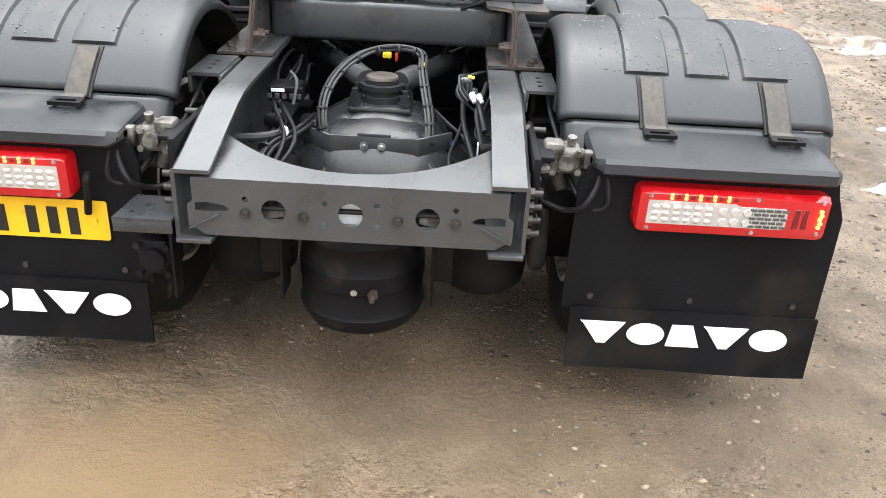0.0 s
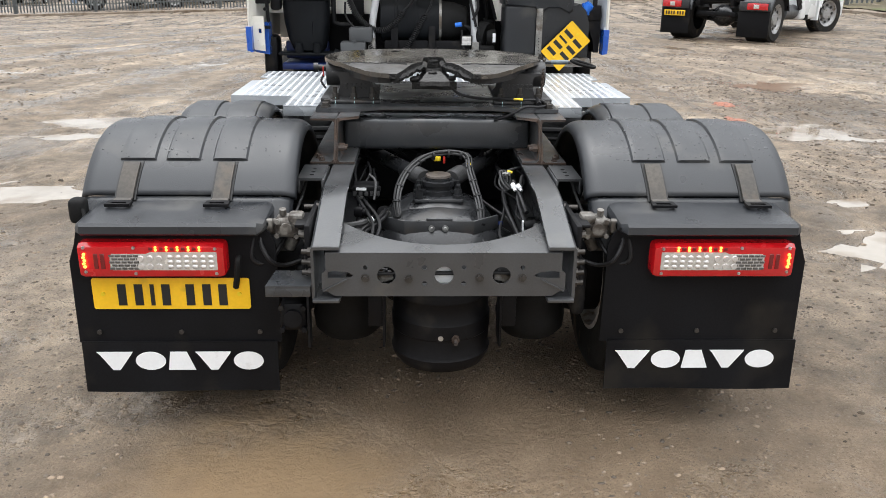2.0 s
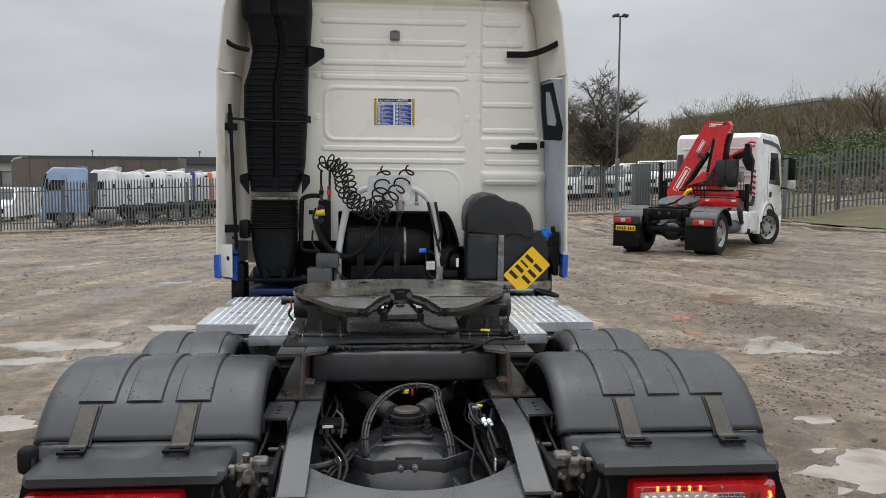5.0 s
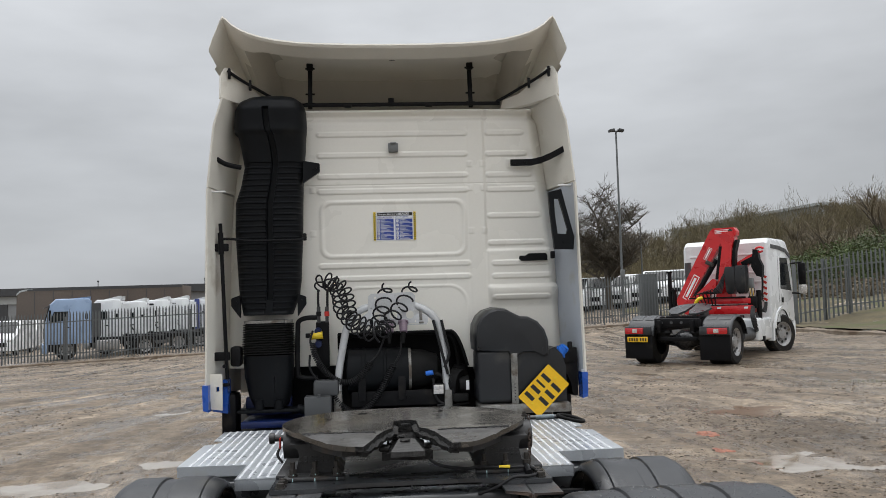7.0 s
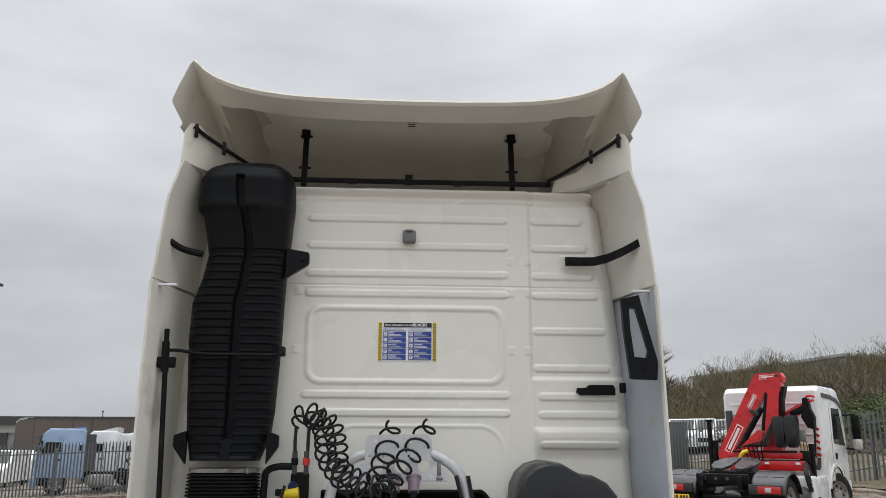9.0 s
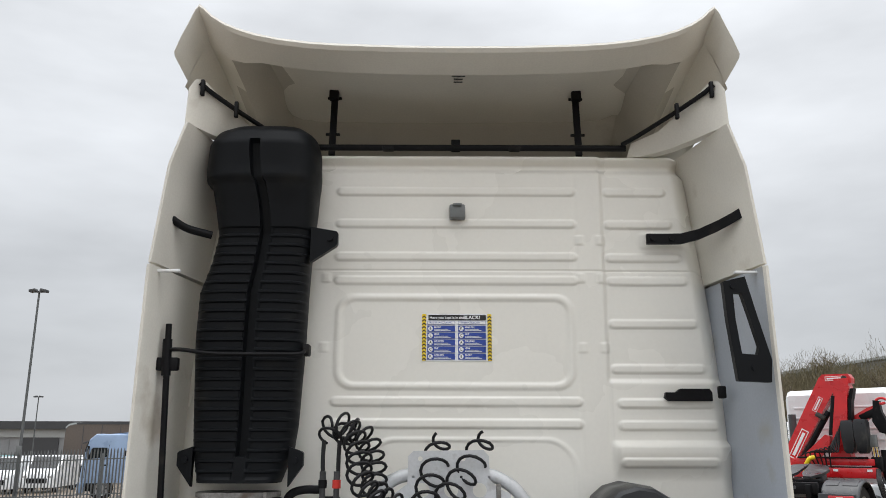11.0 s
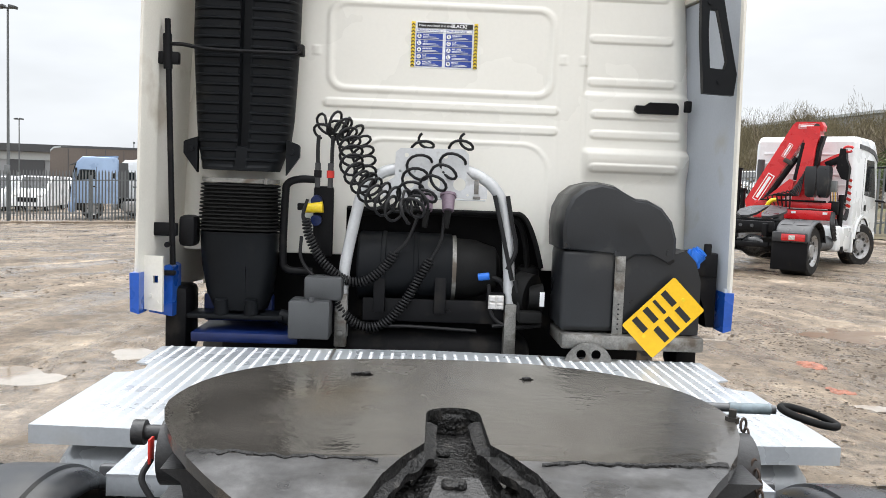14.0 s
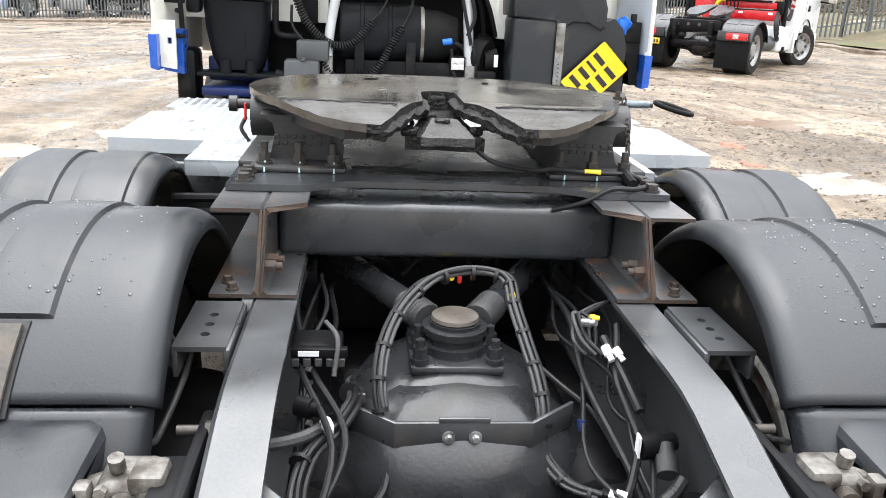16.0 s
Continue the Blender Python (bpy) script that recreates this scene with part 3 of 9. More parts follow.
    level = mathop("SUBTRACT", sep.outputs["Z"], rise)
    low_wet = rnge(level, WATER - 0.002, WATER + 0.018, 1, 0)
    mx = n.new("ShaderNodeMath")
    mx.operation = "MAXIMUM"
    l.new(wet_f, mx.inputs[0])
    l.new(low_wet, mx.inputs[1])
    dark = n.new("ShaderNodeVectorMath")
    dark.operation = "SCALE"
    dark.inputs["Scale"].default_value = 0.74
    l.new(base, dark.inputs[0])
    l.new(mix(mx.outputs[0], base, dark.outputs[0]), b.inputs["Base Color"])
    rr = n.new("ShaderNodeMapRange")
    rr.inputs["To Min"].default_value, rr.inputs["To Max"].default_value = 0.66, 0.10
    l.new(mx.outputs[0], rr.inputs["Value"])
    l.new(rr.outputs[0], b.inputs["Roughness"])
    relief = mathop("ADD", mathop("MULTIPLY", noise_at(45, 8, None, 0.75), 1.5), mathop("MULTIPLY", noise_at(11, 8, None, 0.6), 1.3))
    for q in high:
        relief = mathop("ADD", relief, q)
    relief = mathop("MULTIPLY", relief, rnge(mx.outputs[0], 0, 1, 1.1, 0.22))
    bp = n.new("ShaderNodeBump")
    bp.inputs["Strength"].default_value, bp.inputs["Distance"].default_value = 0.85, 0.022
    l.new(relief, bp.inputs["Height"])
    l.new(bp.outputs[0], b.inputs["Normal"])
    return m


M["ground"] = ground_material()
ground = tagged(new("ground", grid_mesh("ground", stretch(-9, 12, 0.07, 900), stretch(-4.5, 20, 0.07, 900), ground_z, M["ground"])),
                "wet brown muddy gravel yard with ruts and puddles", "ground", kind="structure")

for cx, cy, rx, ry in PUDDLES:
    bm = B()
    k = 2.3
    wz = WATER + float(slope_z(np.array(cx), np.array(cy))) + 0.0004 * (PUDDLES.index((cx, cy, rx, ry)) % 7)
    ring = [bm.verts.new((cx + rx * k * math.cos(a * math.tau / 40), cy + ry * k * math.sin(a * math.tau / 40), wz)) for a in range(40)]
    bm.faces.new(ring)
    tagged(part("water", bm, M["brownwater" if cy in BROWN_PUDDLES else "water"]), "shallow muddy puddle lying on the gravel yard", "puddle", "puddles in the yard", "structure")


def scatter_stones(name, count, area, size, material, seed, label):
    rs = np.random.RandomState(seed)
    V, F = [], []
    PX, PY = rs.uniform(area[0], area[1], count), rs.uniform(area[2], area[3], count)
    PZ = ground_z(PX, PY)
    heap = smoothstep(-0.12, 0.30, fbm(PX * 0.55, PY * 0.40, 3) if size > 0.01 else fbm(PX * 1.3, PY * 1.3, 3) + 0.12)
    spots = dict(zip(zip(PX, PY), heap))
    keep = lambda x, y: spots[(x, y)]
    for x, y, z in zip(PX, PY, PZ):
        s = size * (0.4 + 1.6 * rs.rand() ** 3)
        if z < WATER + 0.004 + float(slope_z(x, y)) or rs.rand() > keep(x, y):
            continue
        a = rs.rand() * 6.28
        k = len(V)
        sx, sy, sz = s * rs.uniform(0.7, 1.3), s * rs.uniform(0.6, 1.0), s * rs.uniform(0.4, 0.7)
        for q in range(5):
            w = a + q * 1.2566 + rs.uniform(-0.25, 0.25)
            V.append((x + sx * math.cos(w), y + sy * math.sin(w), z - 0.3 * sz))
        for q in range(5):
            w = a + 0.6 + q * 1.2566 + rs.uniform(-0.25, 0.25)
            V.append((x + 0.75 * sx * math.cos(w), y + 0.75 * sy * math.sin(w), z + 0.45 * sz * rs.uniform(0.8, 1.2)))
        V.append((x + 0.2 * sx * rs.uniform(-1, 1), y + 0.2 * sy * rs.uniform(-1, 1), z + 0.75 * sz))
        for q in range(5):
            p = (q + 1) % 5
            F += [(k + q, k + p, k + 5 + q), (k + p, k + 5 + p, k + 5 + q), (k + 5 + q, k + 5 + p, k + 10)]
    me = bpy.data.meshes.new(name)
    me.from_pydata(V, [], F)
    me.materials.append(material)
    me.shade_smooth()
    return tagged(new(name, me), label, "gravel", kind="stuff")


scatter_stones("gravel", 26000, (-2.8, 3.4, -1.6, 2.6), 0.0066, M["stone"], 3, "small loose pebbles lying in the mud")
scatter_stones("gravel", 9000, (-7, 9, 2.0, 14), 0.013, M["stone"], 4, "loose stones lying across the muddy yard")
scatter_stones("mud_clods", 26000, (-16, 14, 5, 29), 0.017, M["clod"], 8, "damp clods of mud scattered over the yard")
scatter_stones("mud_clods", 6000, (-5, 7, -1.5, 8), 0.011, M["clod"], 9, "damp clods of mud scattered over the yard")
scatter_stones("brick_rubble", 260, (3.46, 3.72, 7.22, 7.50), 0.026, M["brick"], 5, "crushed red brick pressed into the mud")
scatter_stones("brick_rubble", 110, (3.33, 3.53, 6.35, 6.5), 0.02, M["brick"], 6, "crushed red brick pressed into the mud")
scatter_stones("gravel", 16000, (2.4, 7.5, 3.2, 9.5), 0.009, M["clod"], 11, "dark damp gravel strewn beside the puddles")


# ---- the tractor unit: chassis ----
truck = thing("tractor_truck", "cream tractor unit with bare black chassis and fifth wheel", "truck")


def mirror(bm):
    bmesh.ops.scale(bm, vec=(-1, 1, 1), verts=bm.verts[:])
    bmesh.ops.reverse_faces(bm, faces=bm.faces[:])
    return bm


def both(name, make, material, parent=None, label="", smooth=38):
    """The same part on the right (x > 0) and on the left."""
    return [part(name, make() if s > 0 else mirror(make()), material, parent or truck, label, smooth) for s in (1, -1)]


def rail():
    bm = B()
    rings = []
    for y, zt in ((0.0, 0.742), (0.02, 0.745), (0.30, 0.818), (0.36, 0.828), (0.42, 0.831), (1.5, 0.831), (4.6, 0.831)):
        o, i, t, zb = 0.418, 0.328, 0.010, 0.562
        rings.append([(o - 0.008, y, zt), (i, y, zt), (i, y, zt - t), (o - t, y, zt - t), (o - t, y, zb + t), (i, y, zb + t), (i, y, zb),
                      (o - 0.008, y, zb), (o, y, zb + 0.008), (o, y, zt - 0.008)])
    return loft(bm, rings)


both("chassis_rail", rail, M["chassis"], label="dark grey steel chassis rail")

# rear crossmember
bm = B()
outline = [(-0.372, 0.722), (-0.372, 0.665), (-0.385, 0.655), (-0.385, 0.60), (-0.365, 0.592), (-0.345, 0.578), (0.345, 0.578), (0.365, 0.592), (0.385, 0.60), (0.385, 0.655), (0.372, 0.665), (0.372, 0.722)]
holes = [ring2(0, 0.648, 0.030, 24), ring2(-0.182, 0.648, 0.029, 24), ring2(0.182, 0.648, 0.029, 24)]
holes += [ring2(sx * 0.062, 0.648 + dz, 0.008, 10) for sx in (-1, 1) for dz in (-0.027, 0.027)]
holes += [ring2(sx * 0.248, 0.675, 0.0075, 10) for sx in (-1, 1)]
for sx in (-1, 1):
    holes.append([(sx * x, z) for x, z in ((0.285, 0.648), (0.30, 0.658), (0.345, 0.664), (0.366, 0.660), (0.366, 0.640), (0.33, 0.640), (0.295, 0.642))])
plate(bm, outline, holes, Matrix.Translation((0, 0.008, 0)) @ XZ, 0.008)
crossmember = part("crossmember", bm, M["chassis"], truck, "dark grey pressed rear crossmember with round holes", 30)
bm = B()
curve = [(x, 0.055 + 0.155 * abs(x / 0.33) ** 2.2) for x in np.linspace(0.365, -0.365, 25)]
flat = [(-0.372, 0.0), (0.372, 0.0)] + curve
plate(bm, flat, [], Matrix.Translation((0, 0.002, 0.715)) @ Matrix.Rotation(radians(9), 4, "X"), 0.009)
part("top_flange", bm, M["chassis"], crossmember, smooth=30)
bm = B()
box(bm, (0, 0.05, 0.582), (0.70, 0.09, 0.008), 0.002)
part("bottom_flange", bm, M["chassis"], crossmember)
for x, z in ((-0.248, 0.640), (-0.112, 0.637), (0.112, 0.641), (0.248, 0.642)):
    bm = B()
    cyl(bm, (x, 0.0, z), (x, -0.004, z), 0.0135, seg=14)
    cyl(bm, (x, -0.004, z), (x, -0.014, z), 0.010, seg=6)
    part("bolt", bm, M["bolt"], crossmember)
for sx in (-1, 1):     # slanting stiffeners behind the slots
    bm = B()
    box(bm, (sx * 0.345, -0.004, 0.616), (0.085, 0.006, 0.005), 0.001, rot=Matrix.Rotation(radians(28 * sx), 3, "Y"))
    part("stiffener", bm, M["chassis"], crossmember)
    bm = B()
    box(bm, (sx * 0.372, -0.004, 0.567), (0.085, 0.03, 0.012), 0.003)
    part("tow_lip", bm, M["chassis"], truck)
# pale block, brackets and cable seen through the holes
part("pale_block", box(B(), (0, 0.045, 0.648), (0.085, 0.03, 0.075), 0.004), M["print"], truck)
part("hole_cable", cyl(B(), (-0.26, 0.022, 0.646), (0.26, 0.022, 0.650), 0.0065, seg=8), M["cable"], truck)
for s in (1, -1):
    part("hole_bracket", box(B(), (s * 0.190, 0.04, 0.628), (0.055, 0.02, 0.026), 0.004, rot=Matrix.Rotation(radians(12 * s), 3, "Y")), M["alu"], truck)
# cross tube behind them
bm = B()
cyl(bm, (-0.40, 0.22, 0.648), (0.40, 0.22, 0.648), 0.012, seg=12)
part("cross_bar", bm, M["black"], truck)

# studs along the rail webs and the cast brackets and valves outside them
def stud_bm(x0, x1, y, z):
    bm = B()
    cyl(bm, (x0, y, z), (x0 + 0.012, y, z), 0.015, seg=6)
    cyl(bm, (x0 + 0.012, y, z), (x1, y, z), 0.0085, seg=10)
    return bm


for y, z in ((0.05, 0.71), (0.05, 0.675), (0.05, 0.64), (0.05, 0.605), (0.12, 0.72), (0.12, 0.62), (0.24, 0.74), (0.24, 0.70), (0.24, 0.64), (0.24, 0.60), (0.32, 0.78)):
    both("stud", lambda: stud_bm(0.420, 0.452 if y < 0.2 else 0.475, y, z), M["bolt"])


def hanger():
    bm = B()
    box(bm, (0.435, 0.22, 0.69), (0.020, 0.30, 0.20), 0.008)
    box(bm, (0.455, 0.18, 0.775), (0.05, 0.14, 0.012), 0.004)
    return bm


both("hanger_bracket", hanger, M["black"])


def valve():
    bm = B()
    box(bm, (0.515, 0.22, 0.745), (0.085, 0.085, 0.07), 0.018, 3)
    cyl(bm, (0.55, 0.22, 0.745), (0.595, 0.21, 0.735), 0.026, seg=16)
    box(bm, (0.485, 0.20, 0.78), (0.05, 0.06, 0.03), 0.01)
    cyl(bm, (0.515, 0.175, 0.75), (0.515, 0.155, 0.75), 0.02, seg=12)
    cyl(bm, (0.50, 0.23, 0.70), (0.52, 0.23, 0.66), 0.02, seg=12)
    for x, z in ((0.485, 0.765), (0.545, 0.77), (0.485, 0.72), (0.548, 0.722)):
        cyl(bm, (x, 0.182, z), (x, 0.170, z), 0.009, seg=6)
    box(bm, (0.575, 0.185, 0.755), (0.03, 0.03, 0.045), 0.006)
    cyl(bm, (0.47, 0.16, 0.735), (0.445, 0.15, 0.735), 0.013, seg=8)
    cyl(bm, (0.53, 0.21, 0.785), (0.53, 0.205, 0.805), 0.012, seg=8)
    return bm


both("brake_valve", valve, M["castalu"], label="dirty cast aluminium brake valve")
for s in (1, -1):
    for pts in (((0.56, 0.2, 0.75), (0.60, 0.16, 0.72), (0.57, 0.13, 0.655), (0.53, 0.17, 0.62), (0.47, 0.2, 0.63)),
                ((0.53, 0.22, 0.70), (0.56, 0.17, 0.655), (0.60, 0.16, 0.63), (0.63, 0.15, 0.66), (0.61, 0.17, 0.76))):
        bm = B()
        tube(bm, smooth_path([(s * x, y, z) for x, y, z in pts]), 0.0075)
        part("air_hose", bm, M["cable"], truck)
    bm = B()
    tube(bm, smooth_path([(s * 0.50, 0.60, 0.81), (s * 0.51, 0.52, 0.76), (s * 0.535, 0.44, 0.70), (s * 0.53, 0.36, 0.73)]), 0.006)
    part("brake_pipe", bm, M["cablegrey"], truck)

# bracket, box and mount beside the left rail end
bm = B()
plate(bm, [(-0.56, -0.02), (-0.42, -0.02), (-0.42, 0.12), (-0.55, 0.12)], [ring2(-0.525, 0.02, 0.007, 10), ring2(-0.50, 0.06, 0.007, 10)], Matrix.Translation((0, 0, 0.612)), 0.008)
box(bm, (-0.49, -0.016, 0.598), (0.14, 0.008, 0.03), 0.002)
part("side_bracket", bm, M["beam"], truck, "dark grey side bracket with bolt holes")
bm = B()
box(bm, (-0.482, 0.06, 0.50), (0.09, 0.10, 0.10), 0.018)
cyl(bm, (-0.482, 0.02, 0.50), (-0.482, -0.005, 0.50), 0.03, seg=14)
for dx in (-0.035, 0.035):
    for dz in (-0.038, 0.038):
        cyl(bm, (-0.482 + dx, 0.01, 0.50 + dz), (-0.482 + dx, -0.006, 0.50 + dz), 0.009, seg=6)
part("valve_block", bm, M["black"], truck)
bm = B()
box(bm, (-0.432, 0.02, 0.50), (0.008, 0.05, 0.20), 0.002)
part("hanger_plate", bm, M["black"], truck)

# upright air tank under the rear end, and its two hanger plates
bm = B()
R = 0.172
lathe(bm, (0, 0.28, 0.062), (0, 0, 1), [(0.150, 0.001), (0.152, 0.08), (0.162, 0.125), (0.180, 0.158), (0.205, R), (0.225, R + 0.004), (0.235, R - 0.002), (0.30, R - 0.002), (0.305, R + 0.002), (0.355, R + 0.002), (0.36, R - 0.002),
                                  (0.43, R - 0.004), (0.436, R), (0.48, R - 0.004), (0.52, 0.14), (0.535, 0.001)], 40)
tank = part("air_tank", bm, M["black"], truck, "black steel air tank with drain valve")
bm = B()
cyl(bm, (0.045, 0.116, 0.375), (0.045, 0.095, 0.375), 0.014, seg=6)
cyl(bm, (0.045, 0.095, 0.375), (0.045, 0.075, 0.372), 0.007, seg=10)
part("drain_valve", bm, M["rust"], tank)
bm = B()
cyl(bm, (-0.005, 0.109, 0.378), (-0.005, 0.104, 0.378), 0.009, seg=12)
part("plug", bm, M["zinc"], tank)


def tank_hanger():
    bm = B()
    box(bm, (0.198, 0.18, 0.46), (0.008, 0.10, 0.25), 0.002)
    box(bm, (0.225, 0.14, 0.47), (0.05, 0.008, 0.12), 0.002)
    return bm


both("tank_hanger", tank_hanger, M["black"])


def bellows():
    bm = B()
    lathe(bm, (0.34, 0.42, 0), (0, 0, 1), [(0.27, 0.001), (0.272, 0.10), (0.30, 0.125), (0.35, 0.13), (0.40, 0.12), (0.45, 0.135), (0.52, 0.13), (0.545, 0.11), (0.55, 0.001)], 28)
    return bm


both("air_bellows", bellows, M["rubber"])

# rear axle with its domed casing and drive flange
bm = B()
lathe(bm, (-0.62, 0.70, 0.46), (1, 0, 0), [(0, 0.001), (0, 0.08), (0.30, 0.085), (0.36, 0.12), (0.42, 0.17), (0.50, 0.205), (0.62, 0.215), (0.74, 0.205), (0.82, 0.17), (0.88, 0.12), (0.94, 0.085), (1.24, 0.08), (1.24, 0.001)], 36)
axle = part("rear_axle", bm, M["axle"], truck, "black painted axle casing with bolted flange")
bm = B()
prof = []
for z, hx, y0, y1 in ((0.28, 0.15, 0.47, 0.96), (0.48, 0.17, 0.49, 0.96), (0.565, 0.185, 0.53, 0.955), (0.595, 0.20, 0.585, 0.95), (0.612, 0.215, 0.608, 0.945), (0.640, 0.195, 0.63, 0.94), (0.670, 0.14, 0.68, 0.93), (0.685, 0.10, 0.70, 0.92)):
    ring = []
    for k in range(28):
        a = k * math.tau / 28
        c, s = math.cos(a), math.sin(a)
        ring.append((hx * math.copysign(abs(c) ** 0.6, c), (y0 + y1) / 2 + (y1 - y0) / 2 * math.copysign(abs(s) ** 0.6, s), z))
    prof.append(ring)
loft(bm, prof)
part("casing", bm, M["axle"], axle)
bm = B()
box(bm, (0, 0.560, 0.628), (0.27, 0.010, 0.055), 0.003)
for s in (1, -1):
    box(bm, (s * 0.180, 0.60, 0.628), (0.13, 0.010, 0.055), 0.003, rot=Matrix.Rotation(radians(s * 40), 3, "Z"))
box(bm, (0, 0.558, 0.660), (0.10, 0.008, 0.012), 0.003)
part("cable_bracket", bm, M["chassis"], axle)
for x in (-0.03, 0.022):
    bm = B()
    cyl(bm, (x, 0.555, 0.626), (x, 0.549, 0.626), 0.0125, seg=16)
    cyl(bm, (x, 0.549, 0.626), (x, 0.542, 0.626), 0.008, 0.006, 6)
    part("bolt", bm, M["zinc"], axle)
bm = B()
box(bm, (0, 0.80, 0.690), (0.20, 0.20, 0.022), 0.012)
part("flange", bm, M["axle"], axle)
for dx in (-0.078, 0.078):
    for dy in (-0.075, 0.0, 0.075):
        bm = B()
        cyl(bm, (dx, 0.80 + dy, 0.70), (dx, 0.80 + dy, 0.712), 0.020, seg=14)
        cyl(bm, (dx, 0.80 + dy, 0.712), (dx, 0.80 + dy, 0.735), 0.0155, seg=6)
        cyl(bm, (dx, 0.80 + dy, 0.735), (dx, 0.80 + dy, 0.752), 0.010, seg=10)
        part("bolt", bm, M["axle"], axle)
bm = B()
lathe(bm, (0, 0.80, 0.70), (0, 0, 1), [(0, 0.072), (0.02, 0.072), (0.022, 0.062), (0.036, 0.062), (0.04, 0.070), (0.055, 0.070), (0.058, 0.056), (0.066, 0.056), (0.068, 0.04), (0.070, 0.001)], 28)
part("mount", bm, M["axle"], axle)
bm = B()
lathe(bm, (0, 0.80, 0.769), (0, 0, 1), [(0, 0.052), (0.008, 0.050), (0.010, 0.036), (0.006, 0.001)], 28)
part("mount_cap", bm, M["mountcap"], axle)
for s in (1, -1):       # V-stay arms
    bm = B()
    pts = [Vector((s * 0.06, 0.86, 0.745)).lerp(Vector((s * 0.34, 1.35, 0.77)), k / 24) for k in range(25)]
    tube(bm, pts, 0.033, 14, corrugate=0.0)
    part("stay_arm", bm, M["axle"], truck)
    bm = B()
    pts = [Vector((s * 0.055, 0.85, 0.745)).lerp(Vector((s * 0.10, 0.93, 0.75)), k / 14) for k in range(15)]
    tube(bm, pts, 0.034, 14, corrugate=0.1)
    part("boot", bm, M["cablegrey"], truck)
for s in (1, -1):       # brake chambers beside the axle casing
    bm = B()
    lathe(bm, (s * 0.275, 0.50, 0.47), (0, 1, 0), [(0, 0.001), (0, 0.05), (0.02, 0.085), (0.10, 0.092), (0.11, 0.10), (0.13, 0.10), (0.14, 0.092), (0.30, 0.092), (0.34, 0.06), (0.50, 0.05), (0.50, 0.001)], 24)
    part("brake_chamber", bm, M["black"], truck)
    bm = B()
    box(bm, (s * 0.34, 0.75, 0.53), (0.14, 0.90, 0.02), 0.004)
    part("shield", bm, M["black"], truck)
# dark gear and cross bracing deeper in the frame
bm = B()
box(bm, (0, 1.32, 0.66), (0.64, 0.14, 0.24), 0.02)
part("cross_casting", bm, M["black"], truck)
bm = B()
cyl(bm, (0, 0.98, 0.48), (0, 3.0, 0.62), 0.055, seg=18)
part("drive_shaft", bm, M["axle"], truck)
bm = B()
box(bm, (0, 2.2, 0.50), (0.64, 2.6, 0.02), 0.004)
part("belly_plate", bm, M["black"], truck)


# unseen bulk added to block light that comes under the truck from ahead
bm = B()
box(bm, (0, 4.3, 0.62), (0.86, 1.7, 0.62), 0.08, 3)
cyl(bm, (0, 2.9, 0.55), (0, 3.6, 0.55), 0.22, 0.26, 24)
part("gearbox", bm, M["black"], truck)
# bumper out of view, added low down to shut out the same light
bm = B()
box(bm, (0, 5.62, 0.62), (2.40, 0.24, 0.70), 0.08, 4)
part("front_bumper", bm, M["cab"] if "cab" in M else M["white"], truck)
# guessed drums and hangers, which also help to darken the space underneath
for s in (1, -1):
    part("brake_drum", lathe(B(), (s * 0.44, 0.70, 0.46), (s, 0, 0), [(0, 0.001), (0, 0.15), (0.02, 0.20), (0.10, 0.215), (0.19, 0.215), (0.19, 0.001)], 28), M["black"], truck)
    part("spring_hanger", box(B(), (s * 0.475, 0.62, 0.52), (0.05, 0.86, 0.20), 0.03, 3), M["black"], truck)
part("front_axle", cyl(B(), (-0.9, 4.55, 0.46), (0.9, 4.55, 0.46), 0.07, seg=14), M["axle"], truck)


# ---- wheels and mudguards ----
def wheel_bms(x0, x1, y, z, r, rr):
    w = x1 - x0
    t = B()
    lathe(t, (x0, y, z), (1, 0, 0), [(0.02, rr), (0.0, rr + 0.03), (0.0, r - 0.05), (0.02, r - 0.012), (0.045, r), (w - 0.045, r), (w - 0.02, r - 0.012), (w, r - 0.05), (w, rr + 0.03), (w - 0.02, rr)], 48)
    b = B()
    lathe(b, (x0, y, z), (1, 0, 0), [(0.012, rr + 0.004), (0.008, rr - 0.012), (0.03, rr - 0.02), (0.06, rr - 0.03), (0.09, 0.12), (0.07, 0.06), (0.03, 0.055), (0.03, 0.001)], 40)
    c = B()
    lathe(c, (x0, y, z), (1, 0, 0), [(w - 0.012, rr + 0.004), (w - 0.008, rr - 0.012), (w - 0.03, rr - 0.02), (w - 0.10, rr - 0.04), (w - 0.10, 0.12), (w - 0.02, 0.10), (w - 0.01, 0.001)], 40)
    return t, b, c


def mount_wheel(s, x0, x1, y, z, r, rr):
    bms = wheel_bms(x0, x1, y, z, r, rr)
    if s < 0:
        bms = [mirror(b) for b in bms]
    w = part("wheel", bms[2], M["rim"], truck)
    part("tyre", bms[0], M["tyre"], w)
    part("rim", bms[1], M["rimwhite"], w)


